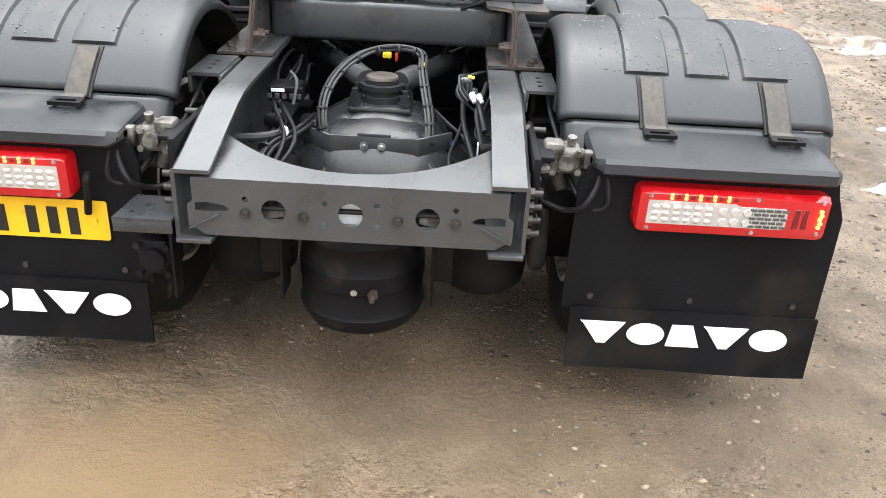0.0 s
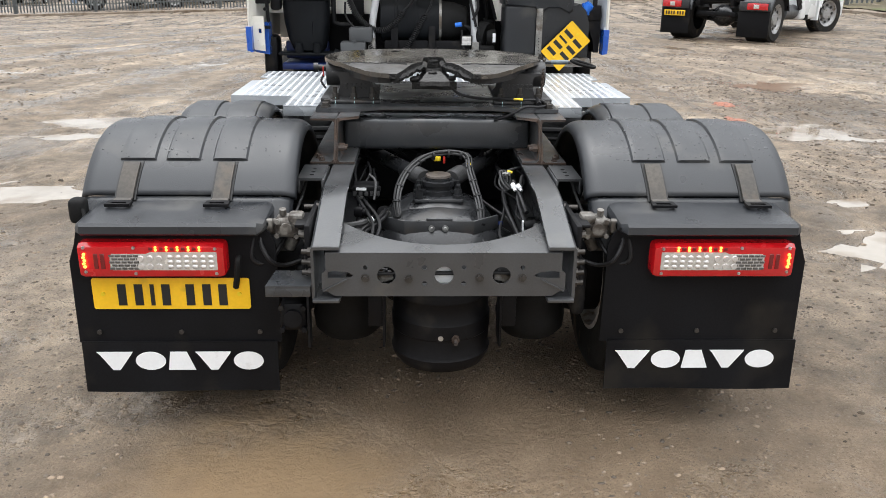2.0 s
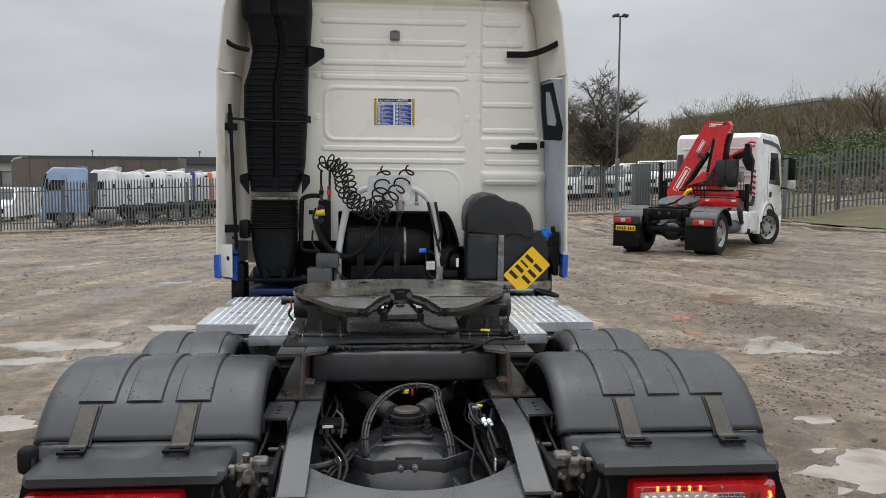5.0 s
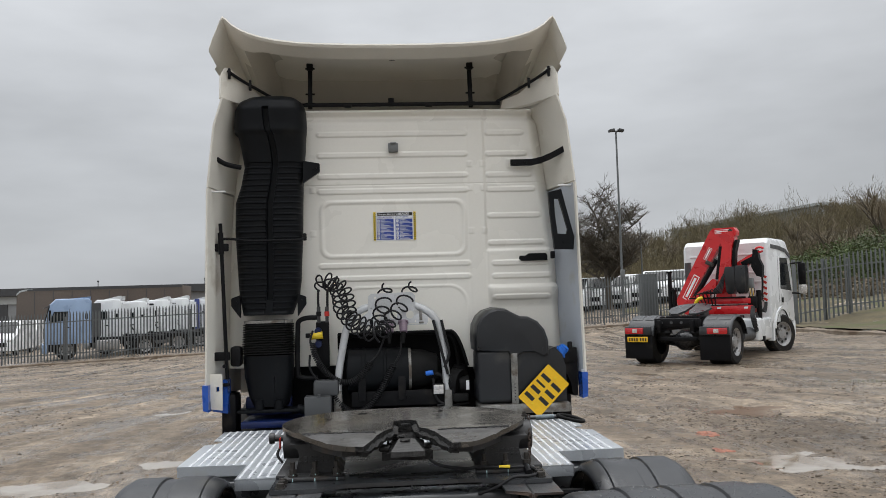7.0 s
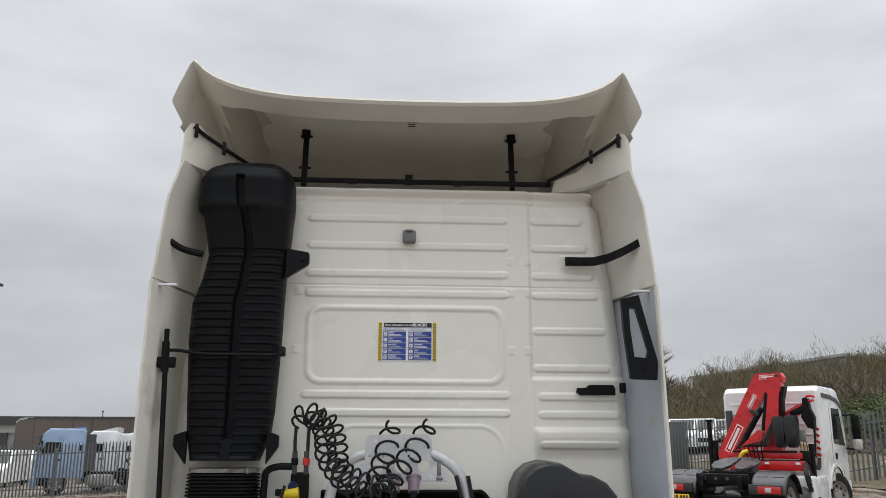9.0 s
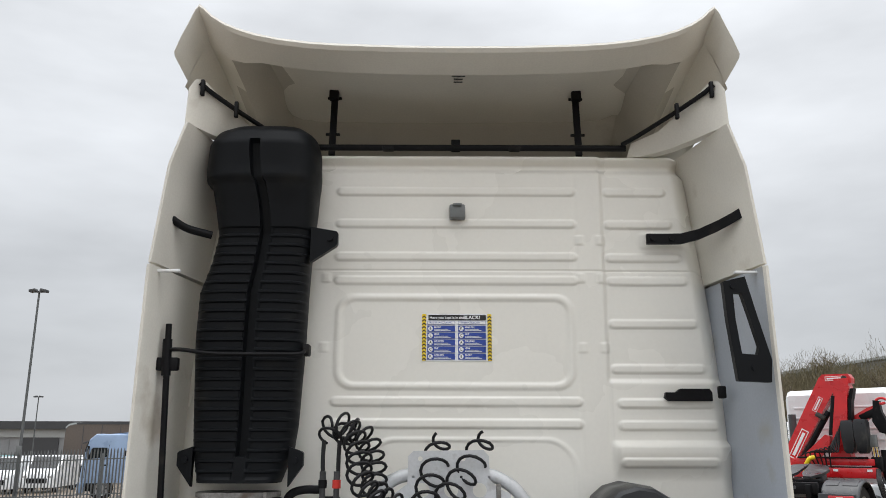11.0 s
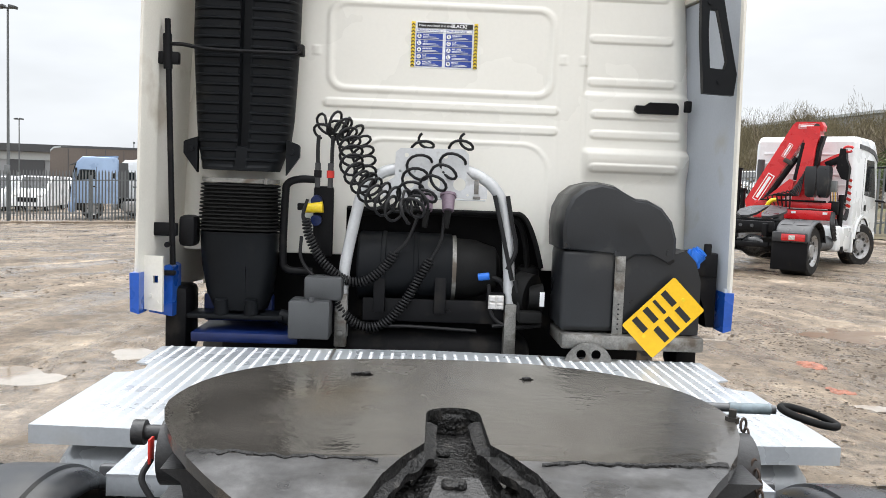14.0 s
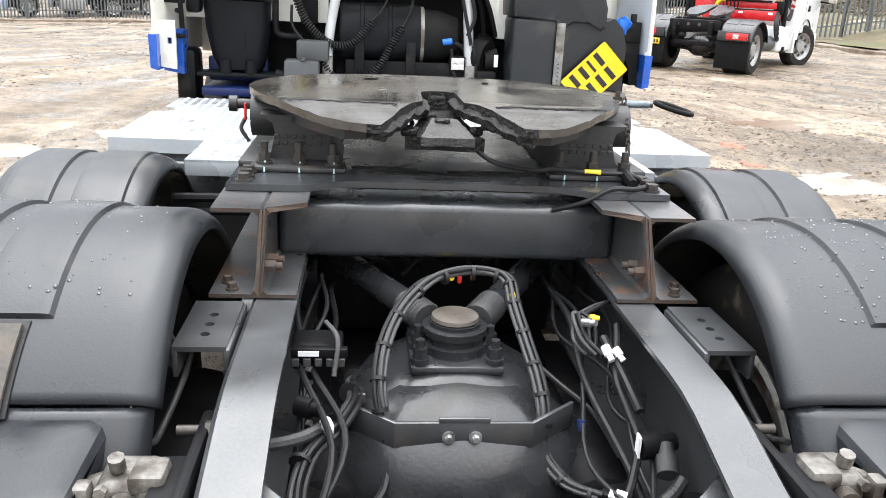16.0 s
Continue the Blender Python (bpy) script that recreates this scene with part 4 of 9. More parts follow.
def guard_bm(x0, x1, yc, zc, R, th0, th1, panels, roll=0.055, back=None):
    """A moulded mudguard: an arch with rounded shoulders and raised panels across its crown."""
    bm = B()
    xs = sorted({x0, x0 + 0.006, *np.linspace(x0 + 0.012, x0 + roll, 5), *np.linspace(x1 - roll, x1 - 0.012, 5), x1 - 0.006, x1,
                 *[q for a, b in panels for q in (a - 0.006, a, a + 0.012, a + 0.018, b - 0.018, b - 0.012, b, b + 0.006)], *np.linspace(x0 + roll, x1 - roll, 10)})
    LO = radians(56.4)
    ths = sorted({*np.linspace(th0, th1, 64), *[LO + radians(q) for q in (-0.2, 0.3, 2.0, 2.5)]})
    rows = []
    for th in ths:
        row = []
        for x in xs:
            d = 0.0
            e = min(x - x0, x1 - x)
            if e < roll:
                q = 1 - e / roll
                d -= roll * 0.75 * (1 - math.sqrt(max(0, 1 - q * q)))
            for a, b in panels:
                if a <= x <= b:
                    on = float(smoothstep(LO - 0.001, LO + 0.005, th) * (1 - smoothstep(math.radians(140), math.radians(142), th)))
                    rim = min(x - a, b - x)
                    d += on * (0.009 if rim > 0.006 else 0.0075)
            c = math.cos(th)
            row.append(bm.verts.new((x, yc - ((back or R) if c > 0 else R) * c - d * c, zc + (R + d) * math.sin(th))))
        rows.append(row)
    for q, w in zip(rows, rows[1:]):
        for k in range(len(xs) - 1):
            bm.faces.new((q[k], q[k + 1], w[k + 1], w[k]))
    return bm


def solid(ob, t=0.012):
    m = ob.modifiers.new("thickness", "SOLIDIFY")
    m.thickness, m.offset = t, -1
    return ob


YC, ZC, RG, AG = 0.70, 0.46, 0.548, 0.492
for s in (1, -1):
    mount_wheel(s, 0.60, 1.17, YC, ZC, 0.46, 0.29)
    bm = guard_bm(0.505, 1.245, YC, ZC, RG, radians(41), radians(172), ((0.686, 0.796), (0.849, 0.958), (1.003, 1.119)), back=AG)
    g = solid(part("mudguard", bm if s > 0 else mirror(bm), M["guard"], truck, "dark grey moulded mudguard with raised panels"))
    # lower rear section
    bm = B()
    rows = []
    for th in np.linspace(radians(40.4), radians(20), 12):
        rows.append(th)
    prev = None
    for th in rows:
        r = RG - 0.004
        y, z = YC - (AG - 0.004) * math.cos(th), ZC + r * math.sin(th)
        ring = []
        for x in (0.515, 0.53, 0.55, 0.6, 1.16, 1.20, 1.225, 1.238):
            e = min(x - 0.515, 1.238 - x)
            inset = 0.0 if e > 0.045 else 0.03 * (1 - e / 0.045) ** 2
            ring.append(bm.verts.new((x, y + inset, z - inset * 0.4)))
        if prev:
            for k in range(len(ring) - 1):
                bm.faces.new((prev[k], prev[k + 1], ring[k + 1], ring[k]))
        prev = ring
    solid(part("lower_section", bm if s > 0 else mirror(bm), M["guard"], g))
    # ledge over the lamp
    bm = B()
    rings = []
    for x, q, e in ((0.575, 0.05, 0.02), (0.582, 0.02, 0.008), (0.60, 0.0, 0.0), (0.66, 0.0, 0.0), (1.12, 0.0, 0.0), (1.160, 0.0, 0.0), (1.175, 0.012, 0.006), (1.182, 0.03, 0.014)):
        rings.append([(x, 0.098 + q, 0.776 - e), (x, 0.108 + q, 0.786 - e), (x, 0.20, 0.791 - e), (x, 0.28, 0.796 - e), (x, 0.40, 0.805 - e), (x, 0.40, 0.75), (x, 0.20, 0.748), (x, 0.108 + q, 0.744 + e), (x, 0.096 + q, 0.752 + e)])
    loft(bm, rings)
    part("ledge", bm if s > 0 else mirror(bm), M["guard"], g, "grey plastic ledge over the lamp", 30)
    bm = B()
    box(bm, (0.885, 0.26, 0.70), (0.60, 0.16, 0.10), 0.012)
    part("lamp_carrier", bm if s > 0 else mirror(bm), M["black"], g)
    for xc in (0.748, 1.074):
        bm = B()
        pts = []
        for th in np.linspace(radians(54.5), radians(39), 9):
            pts.append((YC - (AG + 0.006) * math.cos(th), ZC + (RG + 0.006) * math.sin(th)))
        pts += [(0.298, 0.808), (0.282, 0.801), (0.265, 0.799)]
        rings = []
        for k, (y, z) in enumerate(pts):
            w = 0.028 + 0.005 * max(0, k - 9)
            c = xc + 0.010 * k / 11
            rings.append([(c - w, y, z), (c + w, y, z), (c + w, y - 0.004, z + 0.005), (c - w, y - 0.004, z + 0.005)])
        loft(bm, rings)
        # raised black strip paints the dark outline of the recess round the strap
        rec = B()
        loft(rec, [[(x, YC - (AG + e) * math.cos(radians(th)), ZC + (RG + e) * math.sin(radians(th))) for x, e in ((xc + 0.008 * q - 0.037, 0.0), (xc + 0.008 * q + 0.037, 0.0), (xc + 0.008 * q + 0.036, 0.0035), (xc + 0.008 * q - 0.036, 0.0035))] for q, th in zip(np.linspace(0, 1, 9), np.linspace(55.6, 38.5, 9))])
        part("strap_slot", rec if s > 0 else mirror(rec), M["ink"], g)
        st = part("strap", bm if s > 0 else mirror(bm), M["strap"], g, "worn rubber hold-down strap")
        bm = B()
        c = xc + 0.010
        plate(bm, [(c - 0.042, 0.24), (c + 0.042, 0.24), (c + 0.038, 0.285), (c - 0.038, 0.285)], [[(c - 0.026, 0.250), (c + 0.026, 0.250), (c + 0.024, 0.266), (c - 0.024, 0.266)]], Matrix.Translation((0, 0, 0.792)) @ Matrix.Rotation(radians(2), 4, "X"), 0.010)
        part("hook", bm if s > 0 else mirror(bm), M["black"], st)
    # mud flap
    bm = B()
    pts = [(0.548, 0.345), (0.552, 0.70), (0.57, 0.74), (0.60, 0.76), (1.19, 0.76), (1.205, 0.70), (1.228, 0.64), (1.232, 0.345)]
    plate(bm, pts, [], Matrix.Translation((0, 0.166, 0)) @ XZ, 0.012)
    f = part("mud_flap", bm if s > 0 else mirror(bm), M["flap"], truck, "black rubber mud flap with white brand shapes", 30)
    bm = B()
    rings = []
    for x in (np.linspace(0.572, 1.236, 12) if s > 0 else np.linspace(0.562, 1.222, 12)):
        bow = 0.006 * math.sin((x - 0.55) * 9)
        rings.append([(x, 0.144 + bow, 0.168), (x, 0.150, 0.352), (x, 0.142, 0.352), (x, 0.134 + bow, 0.168)])
    loft(bm, rings)
    part("lower_flap", bm if s > 0 else mirror(bm), M["flap"], f)
    for x in (0.62, 0.885, 1.16):
        bm = B()
        cyl(bm, (x, 0.154, 0.385), (x, 0.147, 0.385), 0.008, seg=12)
        part("rivet", bm if s > 0 else mirror(bm), M["bolt"], f)
    # five plain white shapes of the maker's name
    wedge = [(-0.062, 0.034), (0.060, 0.034), (0.054, 0.024), (0.012, -0.034), (-0.012, -0.034), (-0.052, 0.024)]
    slab = [(-0.036, 0.034), (0.020, 0.034), (0.046, -0.034), (-0.046, -0.034)]
    oval = ring2(0, 0, 0.034, 24, 1.5)
    x_left = 0.603 if s > 0 else -1.172
    for dx, shape in ((0.06, wedge), (0.178, oval), (0.282, slab), (0.392, wedge), (0.510, oval)):
        bm = B()
        c = x_left + dx
        plate(bm, [(c + px, 0.284 + pz) for px, pz in shape], [], Matrix.Translation((0, 0.136, 0)) @ XZ, 0.0025)
        part("brand_shape", bm, M["print"], f, "plain white painted shape", 0)

# rain drops standing on the guards
M["drop"] = mat("rain_drop", (0.05, 0.053, 0.058), 0.03, var=0.05, bump=0, spec=1.0, rvar=0.0)
rd = np.random.RandomState(21)
for s, many in ((1, 420), (-1, 140)):
    V, F = [], []
    for _ in range(many):
        th, x, r = radians(rd.uniform(57, 112)), rd.uniform(0.56, 1.20), rd.uniform(0.0014, 0.0042)
        c, q = math.cos(th), math.sin(th)
        on = 0.009 if any(a < x < b for a, b in ((0.686, 0.796), (0.849, 0.958), (1.003, 1.119))) else 0.0
        p = Vector((s * x, YC - (AG if c > 0 else RG) * c - on * c, ZC + (RG + on) * q))
        nrm = Vector((0, -c * RG / AG, q)).normalized()
        _, a, b = frame_of(nrm)
        k = len(V)
        for rr, hh in ((1.0, -0.05), (0.75, 0.42)):
            V += [tuple(p + nrm * hh * r + (a * math.cos(w * math.tau / 7) + b * math.sin(w * math.tau / 7)) * r * rr) for w in range(7)]
        V.append(tuple(p + nrm * r * 0.62))
        F += [(k + w, k + (w + 1) % 7, k + 7 + (w + 1) % 7, k + 7 + w) for w in range(7)] + [(k + 7 + w, k + 7 + (w + 1) % 7, k + 14) for w in range(7)]
    me = bpy.data.meshes.new("rain_film")
    me.from_pydata(V, [], F)
    me.materials.append(M["drop"])
    me.shade_smooth()
    ob = tagged(new("rain_film", me), kind="stuff")
    ob.parent = truck

# pusher axle guards and wheels, lower and narrower
for s in (1, -1):
    mount_wheel(s, 0.86, 1.16, 1.66, 0.42, 0.42, 0.25)
    bm = guard_bm(0.79, 1.225, 1.66, 0.42, 0.498, radians(2), radians(172), ((0.855, 0.985), (1.045, 1.17)), 0.06)
    g = solid(part("mudguard", bm if s > 0 else mirror(bm), M["guard"], truck, "smaller dark grey mudguard of the lift axle"))
    for xc in (0.92, 1.107):
        bm = B()
        rings = []
        for th in np.linspace(radians(47), radians(20), 8):
            r = 0.502
            y, z = 1.66 - r * math.cos(th), 0.42 + r * math.sin(th)
            rings.append([(xc - 0.033, y, z), (xc + 0.033, y, z), (xc + 0.033, y - 0.005, z + 0.004), (xc - 0.033, y - 0.005, z + 0.004)])
        loft(bm, rings)
        part("strap", bm if s > 0 else mirror(bm), M["strap"], g)
    mount_wheel(s, 0.86, 1.18, 4.55, 0.48, 0.48, 0.28)
bm = B()
cyl(bm, (-0.86, 1.66, 0.42), (0.86, 1.66, 0.42), 0.06, seg=18)
part("lift_axle", bm, M["axle"], truck)


# ---- rear lamps ----
def lamp(s):
    """A long rear lamp; x runs outwards from its inner end."""
    z0, z1 = 0.604, 0.718
    xi, xo = (0.692, 1.170) if s > 0 else (0.706, 1.182)
    X = lambda u: s * (xi + u * (xo - xi))
    zc = (z0 + z1) / 2
    bm = B()
    rings = []
    for u, e in ((0.0, 0.016), (0.012, 0.004), (0.04, 0.0), (0.96, 0.0), (0.988, 0.004), (1.0, 0.018)):
        x = X(u)
        rings.append([(x, 0.045 + e, z0 + e), (x, 0.040 + e, z0 + 0.01 + e), (x, 0.040 + e, z1 - 0.012 - e), (x, 0.055 + e, z1 - e), (x, 0.125, z1 - e), (x, 0.125, z0 + e)])
    loft(bm, rings)
    body = part("rear_lamp", bm, M["redlens"], truck, "long red and clear rear lamp with lit diodes", 30)
    bm = B()
    plate(bm, [(X(u), z) for u, z in ((0.055, 0.690), (0.50, 0.690), (0.53, 0.684), (0.76, 0.684), (0.775, 0.674), (0.775, 0.636), (0.76, 0.628), (0.055, 0.628))], [], Matrix.Translation((0, 0.0405, 0)) @ XZ, 0.002)
    part("clear_window", bm, M["clear"], body, smooth=0)
    for i in range(6):
        for j in range(3):
            bm = B()
            bmesh.ops.create_uvsphere(bm, u_segments=10, v_segments=6, radius=0.0085)
            bmesh.ops.scale(bm, vec=(1.15, 0.5, 0.85), verts=bm.verts[:])
            bmesh.ops.translate(bm, vec=(X(0.095 + i * 0.055), 0.038, 0.640 + j * 0.0165), verts=bm.verts[:])
            part("reflector_dome", bm, M["dome"], body)
    for i in range(3):
        for j in range(2):
            bm = B()
            cyl(bm, (X(0.445 + i * 0.062), 0.0392, 0.641 + j * 0.027), (X(0.445 + i * 0.062), 0.034, 0.641 + j * 0.027), 0.0115, 0.009, 14)
            part("reflector_dome", bm, M["dome"], body)
    for j in range(5):
        for i in range(5):
            u = 0.598 + i * 0.041 - (0.018 if j % 2 else 0)
            if u > 0.765:
                continue
            bm = B()
            box(bm, (X(u), 0.0378, 0.634 + j * 0.0108), (0.0165, 0.003, 0.0078), 0.001, 1)
            part("honeycomb_cell", bm, M["comb"], body, smooth=0)
    for i in range(5):
        bm = B()
        for k in range(2):
            bmesh.ops.create_icosphere(bm, subdivisions=1, radius=0.0052, matrix=Matrix.Translation((X(0.17 + i * 0.073), 0.0385, 0.697 + k * 0.009)))
        part("diode", bm, M["led"], body)
        bm = B()
        box(bm, (X(0.205 + i * 0.073), 0.0385, 0.701), (0.012, 0.003, 0.010), 0.002)
        part("diode_lens", bm, M["darklens"], body)
    for i in range(5):
        bm = B()
        bmesh.ops.create_icosphere(bm, subdivisions=1, radius=0.0062, matrix=Matrix.Translation((X(0.945 + 0.006 * (i % 2)), 0.0385, 0.640 + i * 0.0105)))
        part("diode", bm, M["led"], body)
    for i in range(2):
        bm = B()
        box(bm, (X(0.825 + i * 0.045), 0.0392, 0.658), (0.014, 0.002, 0.052), 0.001, 1)
        part("dark_lens", bm, M["darklens"], body)
    for u, z in ((0.065, 0.701), (0.065, 0.616), (0.61, 0.704), (0.61, 0.616), (0.945, 0.704), (0.945, 0.622)):
        bm = B()
        cyl(bm, (X(u), 0.041, z), (X(u), 0.036, z), 0.006, 0.0045, 10)
        part("screw", bm, M["zinc"], body)
    bm = B()
    box(bm, (s * 0.925, 0.14, 0.662), (0.47, 0.04, 0.09), 0.01)
    cyl(bm, (s * 0.66, 0.11, 0.665), (s * 0.60, 0.12, 0.665), 0.014, seg=12)
    part("housing", bm, M["black"], body)
    return body


for s in (1, -1):
    unit = lamp(s)
    for o in (unit, *unit.children):
        o.data.transform(Matrix.Translation((0, 0.062, 0)))
# side marker on the left guard
bm = B()
box(bm, (-1.212, 0.245, 0.788), (0.055, 0.06, 0.085), 0.018, 3)
tube(bm, smooth_path([(-1.185, 0.215, 0.80), (-1.18, 0.20, 0.775), (-1.195, 0.19, 0.75), (-1.205, 0.2, 0.72)]), 0.007)
part("side_marker", bm, M["rubber"], truck, "black rubber marker lamp stalk")


def number_plate(name, w, h, m, rows, parent, label):
    """A yellow plate with dark bars for its characters."""
    bm = B()
    out = []
    for cx, cy, a0 in ((w / 2 - 0.008, h / 2 - 0.008, 0), (-w / 2 + 0.008, h / 2 - 0.008, 90), (-w / 2 + 0.008, -h / 2 + 0.008, 180), (w / 2 - 0.008, -h / 2 + 0.008, 270)):
        out += [(cx + 0.008 * math.cos(radians(a0 + k * 30)), cy + 0.008 * math.sin(radians(a0 + k * 30))) for k in range(4)]
    plate(bm, out, [], m @ XZ, 0.003)
    p = part(name, bm, M["yellow"], parent, label, 0)
    for bars, zz, hh in rows:
        for x, bw in bars:
            bm = B()
            plate(bm, [(x - bw / 2, zz - hh / 2), (x + bw / 2, zz - hh / 2), (x + bw / 2, zz + hh / 2), (x - bw / 2, zz + hh / 2)], [], m @ Matrix.Translation((0, -0.0035, 0)) @ XZ, 0.001)
            part("character_bar", bm, M["ink"], p, smooth=0)
    for x in (-w / 2 + 0.035, w / 2 - 0.035):
        bm = B()
        cyl(bm, m @ Vector((x, -0.003, 0)), m @ Vector((x, -0.008, 0)), 0.007, seg=10)
        part("cap", bm, M["yellowplastic"], p)
    return p


number_plate("number_plate", 0.52, 0.111, Matrix.Translation((-0.904, 0.150, 0.527)),
             [([(-0.163, 0.028), (-0.108, 0.028), (-0.063, 0.014), (-0.018, 0.028), (0.062, 0.028), (0.117, 0.028), (0.170, 0.028)], -0.004, 0.076)], truck, "yellow number plate with dark bars")
bm = B()
tube(bm, smooth_path([(-0.668, 0.13, 0.665), (-0.668, 0.112, 0.655), (-0.676, 0.12, 0.60), (-0.686, 0.132, 0.556)]), 0.010)
part("plate_lamp_stalk", bm, M["rubber"], truck)


# ---- subframe, fifth wheel and deck ----
def angle_out():
    bm = B()
    loft(bm, [[(0.4045, y, 0.834), (0.502, y, 0.834), (0.502, y, 0.842), (0.421, y, 0.842), (0.4125, y, 0.850), (0.4125, q, 0.980), (0.421, q, 0.989), (0.508, q, 0.989), (0.508, q, 0.997), (0.409, q, 0.997), (0.4045, q, 0.993)] for y, q in ((0.735, 0.815), (1.9, 1.9))])
    return bm


def angle_in():
    bm = B()
    loft(bm, [[(0.404, y, 0.834), (0.330, y, 0.834), (0.330, y, 0.842), (0.388, y, 0.842), (0.396, y, 0.850), (0.396, q, 0.980), (0.388, q, 0.988), (0.318, q + 0.05, 0.988), (0.318, q + 0.05, 0.998), (0.399, q, 0.998), (0.404, q, 0.993)] for y, q in ((0.735, 0.82), (1.9, 1.9))])
    return bm


for o in (*both("outer_subframe_angle", angle_out, M["rusty"], label="rust-edged grey steel angle"), *both("inner_subframe_angle", angle_in, M["rusty"], label="rust-edged grey steel angle")):
    o.data.materials.append(M["rust"])
    for p in o.data.polygons:
        if p.normal.y < -0.6:
            p.material_index = 1          # bare sawn ends
for y in (0.785, 0.83):
    both("bolt", lambda: cyl(cyl(B(), (0.396, y, 0.885), (0.375, y, 0.885), 0.013, seg=6), (0.375, y, 0.885), (0.362, y, 0.885), 0.008, seg=10), M["rust"])
for x, y in ((0.46, 0.76), (0.475, 0.80)):
    both("bolt", lambda: cyl(cyl(B(), (x, y, 0.842), (x, y, 0.847), 0.013, seg=14), (x, y, 0.847), (x, y, 0.858), 0.0095, seg=6), M["rust"])


def slotted_bracket():
    bm = B()
    plate(bm, [(0.43, 0.50), (0.522, 0.50), (0.522, 0.715), (0.43, 0.715)], [ring2(0.475, y, 0.009, 12) for y in (0.555, 0.60, 0.645)], Matrix.Translation((0, 0, 0.826)), 0.009)
    box(bm, (0.517, 0.607, 0.802), (0.010, 0.215, 0.05), 0.003)
    box(bm, (0.43, 0.607, 0.80), (0.012, 0.215, 0.06), 0.003)
    return bm


both("slotted_bracket", slotted_bracket, M["chassis"], label="grey angle bracket with three holes")

bm = B()
box(bm, (0, 1.075, 0.900), (0.786, 0.15, 0.134), 0.020, 4)
part("cross_beam", bm, M["beam"], truck, "black box-section cross beam")

# base plate under the fifth wheel, with a hollowed rear edge
bm = B()
edge = [(x, 0.955 + 0.055 * smoothstep(0.36, 0.22, abs(x))) for x in np.linspace(-0.50, 0.50, 41)]
plate(bm, [(float(x), float(y)) for x, y in edge] + [(0.50, 1.80), (-0.50, 1.80)], [], Matrix.Translation((0, 0, 0.999)), 0.015)
base = part("base_plate", bm, M["beam"], truck, "black steel mounting plate with grease stains", 30)
for y in (0.985, 1.025, 1.065):
    for s in (1, -1):
        bm = B()
        cyl(bm, (s * 0.465, y, 1.014), (s * 0.465, y, 1.019), 0.019, seg=16)
        cyl(bm, (s * 0.465, y, 1.019), (s * 0.465, y, 1.032), 0.0145, seg=6)
        part("bolt", bm, M["bolt"], base)


# black grease dropped on the plate under the throat
for cx, cy, rx, ry, seed in ((0.0, 1.045, 0.085, 0.012, 1), (-0.03, 1.10, 0.15, 0.018, 2), (0.10, 1.13, 0.10, 0.012, 3), (-0.16, 1.15, 0.07, 0.010, 4)):
    pts = []
    for k in range(36):
        a = k * math.tau / 36
        g = 1 + 0.55 * noise.noise((3 * math.cos(a), 3 * math.sin(a), seed * 7.0))
        pts.append((cx + rx * g * math.cos(a), cy + ry * g * math.sin(a)))
    part("grease_patch", plate(B(), pts, [], Matrix.Translation((0, 0, 1.0142)), 0.002 + 0.0004 * seed), M["filth"], base)


def pedestal():
    bm = B()
    box(bm, (0.355, 1.11, 1.021), (0.225, 0.07, 0.014), 0.006)
    rings = []
    for z, w0, w1, d in ((1.02, 0.255, 0.455, 0.11), (1.045, 0.275, 0.425, 0.10), (1.09, 0.285, 0.415, 0.09), (1.115, 0.29, 0.42, 0.09), (1.135, 0.29, 0.45, 0.09)):
        rings.append([(w0, 1.16, z), (w1, 1.16, z), (w1 + 0.01, 1.28 + d, z), (w0, 1.28 + d, z)])
    loft(bm, rings)
    cyl(bm, (0.30, 1.30, 1.115), (0.485, 1.30, 1.115), 0.055, seg=24)
    box(bm, (0.38, 1.36, 1.022), (0.24, 0.46, 0.016), 0.006)
    return bm


for p in both("pedestal", pedestal, M["cast"], label="black cast pedestal with raised lettering bars"):
    s = 1 if p.data.vertices[0].co.x > 0 else -1
    for x in (0.435, 0.355, 0.275):
        bm = B()
        cyl(bm, (s * x, 1.112, 1.028), (s * x, 1.112, 1.034), 0.019, seg=16)
        cyl(bm, (s * x, 1.112, 1.034), (s * x, 1.112, 1.054), 0.015, seg=6)
        cyl(bm, (s * x, 1.112, 1.054), (s * x, 1.112, 1.080), 0.009, seg=10)
        part("stud", bm, M["bolt"], p)
        bm = B()
        box(bm, (s * x + 0.004, 1.0735, 1.0215), (0.0035, 0.002, 0.012), 0.0)
        box(bm, (s * x + 0.004, 1.095, 1.0355), (0.003, 0.010, 0.003), 0.0)
        part("paint_mark", bm, M["paintmark"], p, smooth=0)
    for r in range(2):
        for k in range(6):
            bm = B()
            box(bm, (s * (0.31 + k * 0.02), 1.158, 1.085 - r * 0.016), (0.012, 0.004, 0.009), 0.001, 1)
            part("lettering_bar", bm, M["cast"], p)

# the coupling plate: flat top, two ramps falling to the rear, and the throat between them
TOP = 1.180


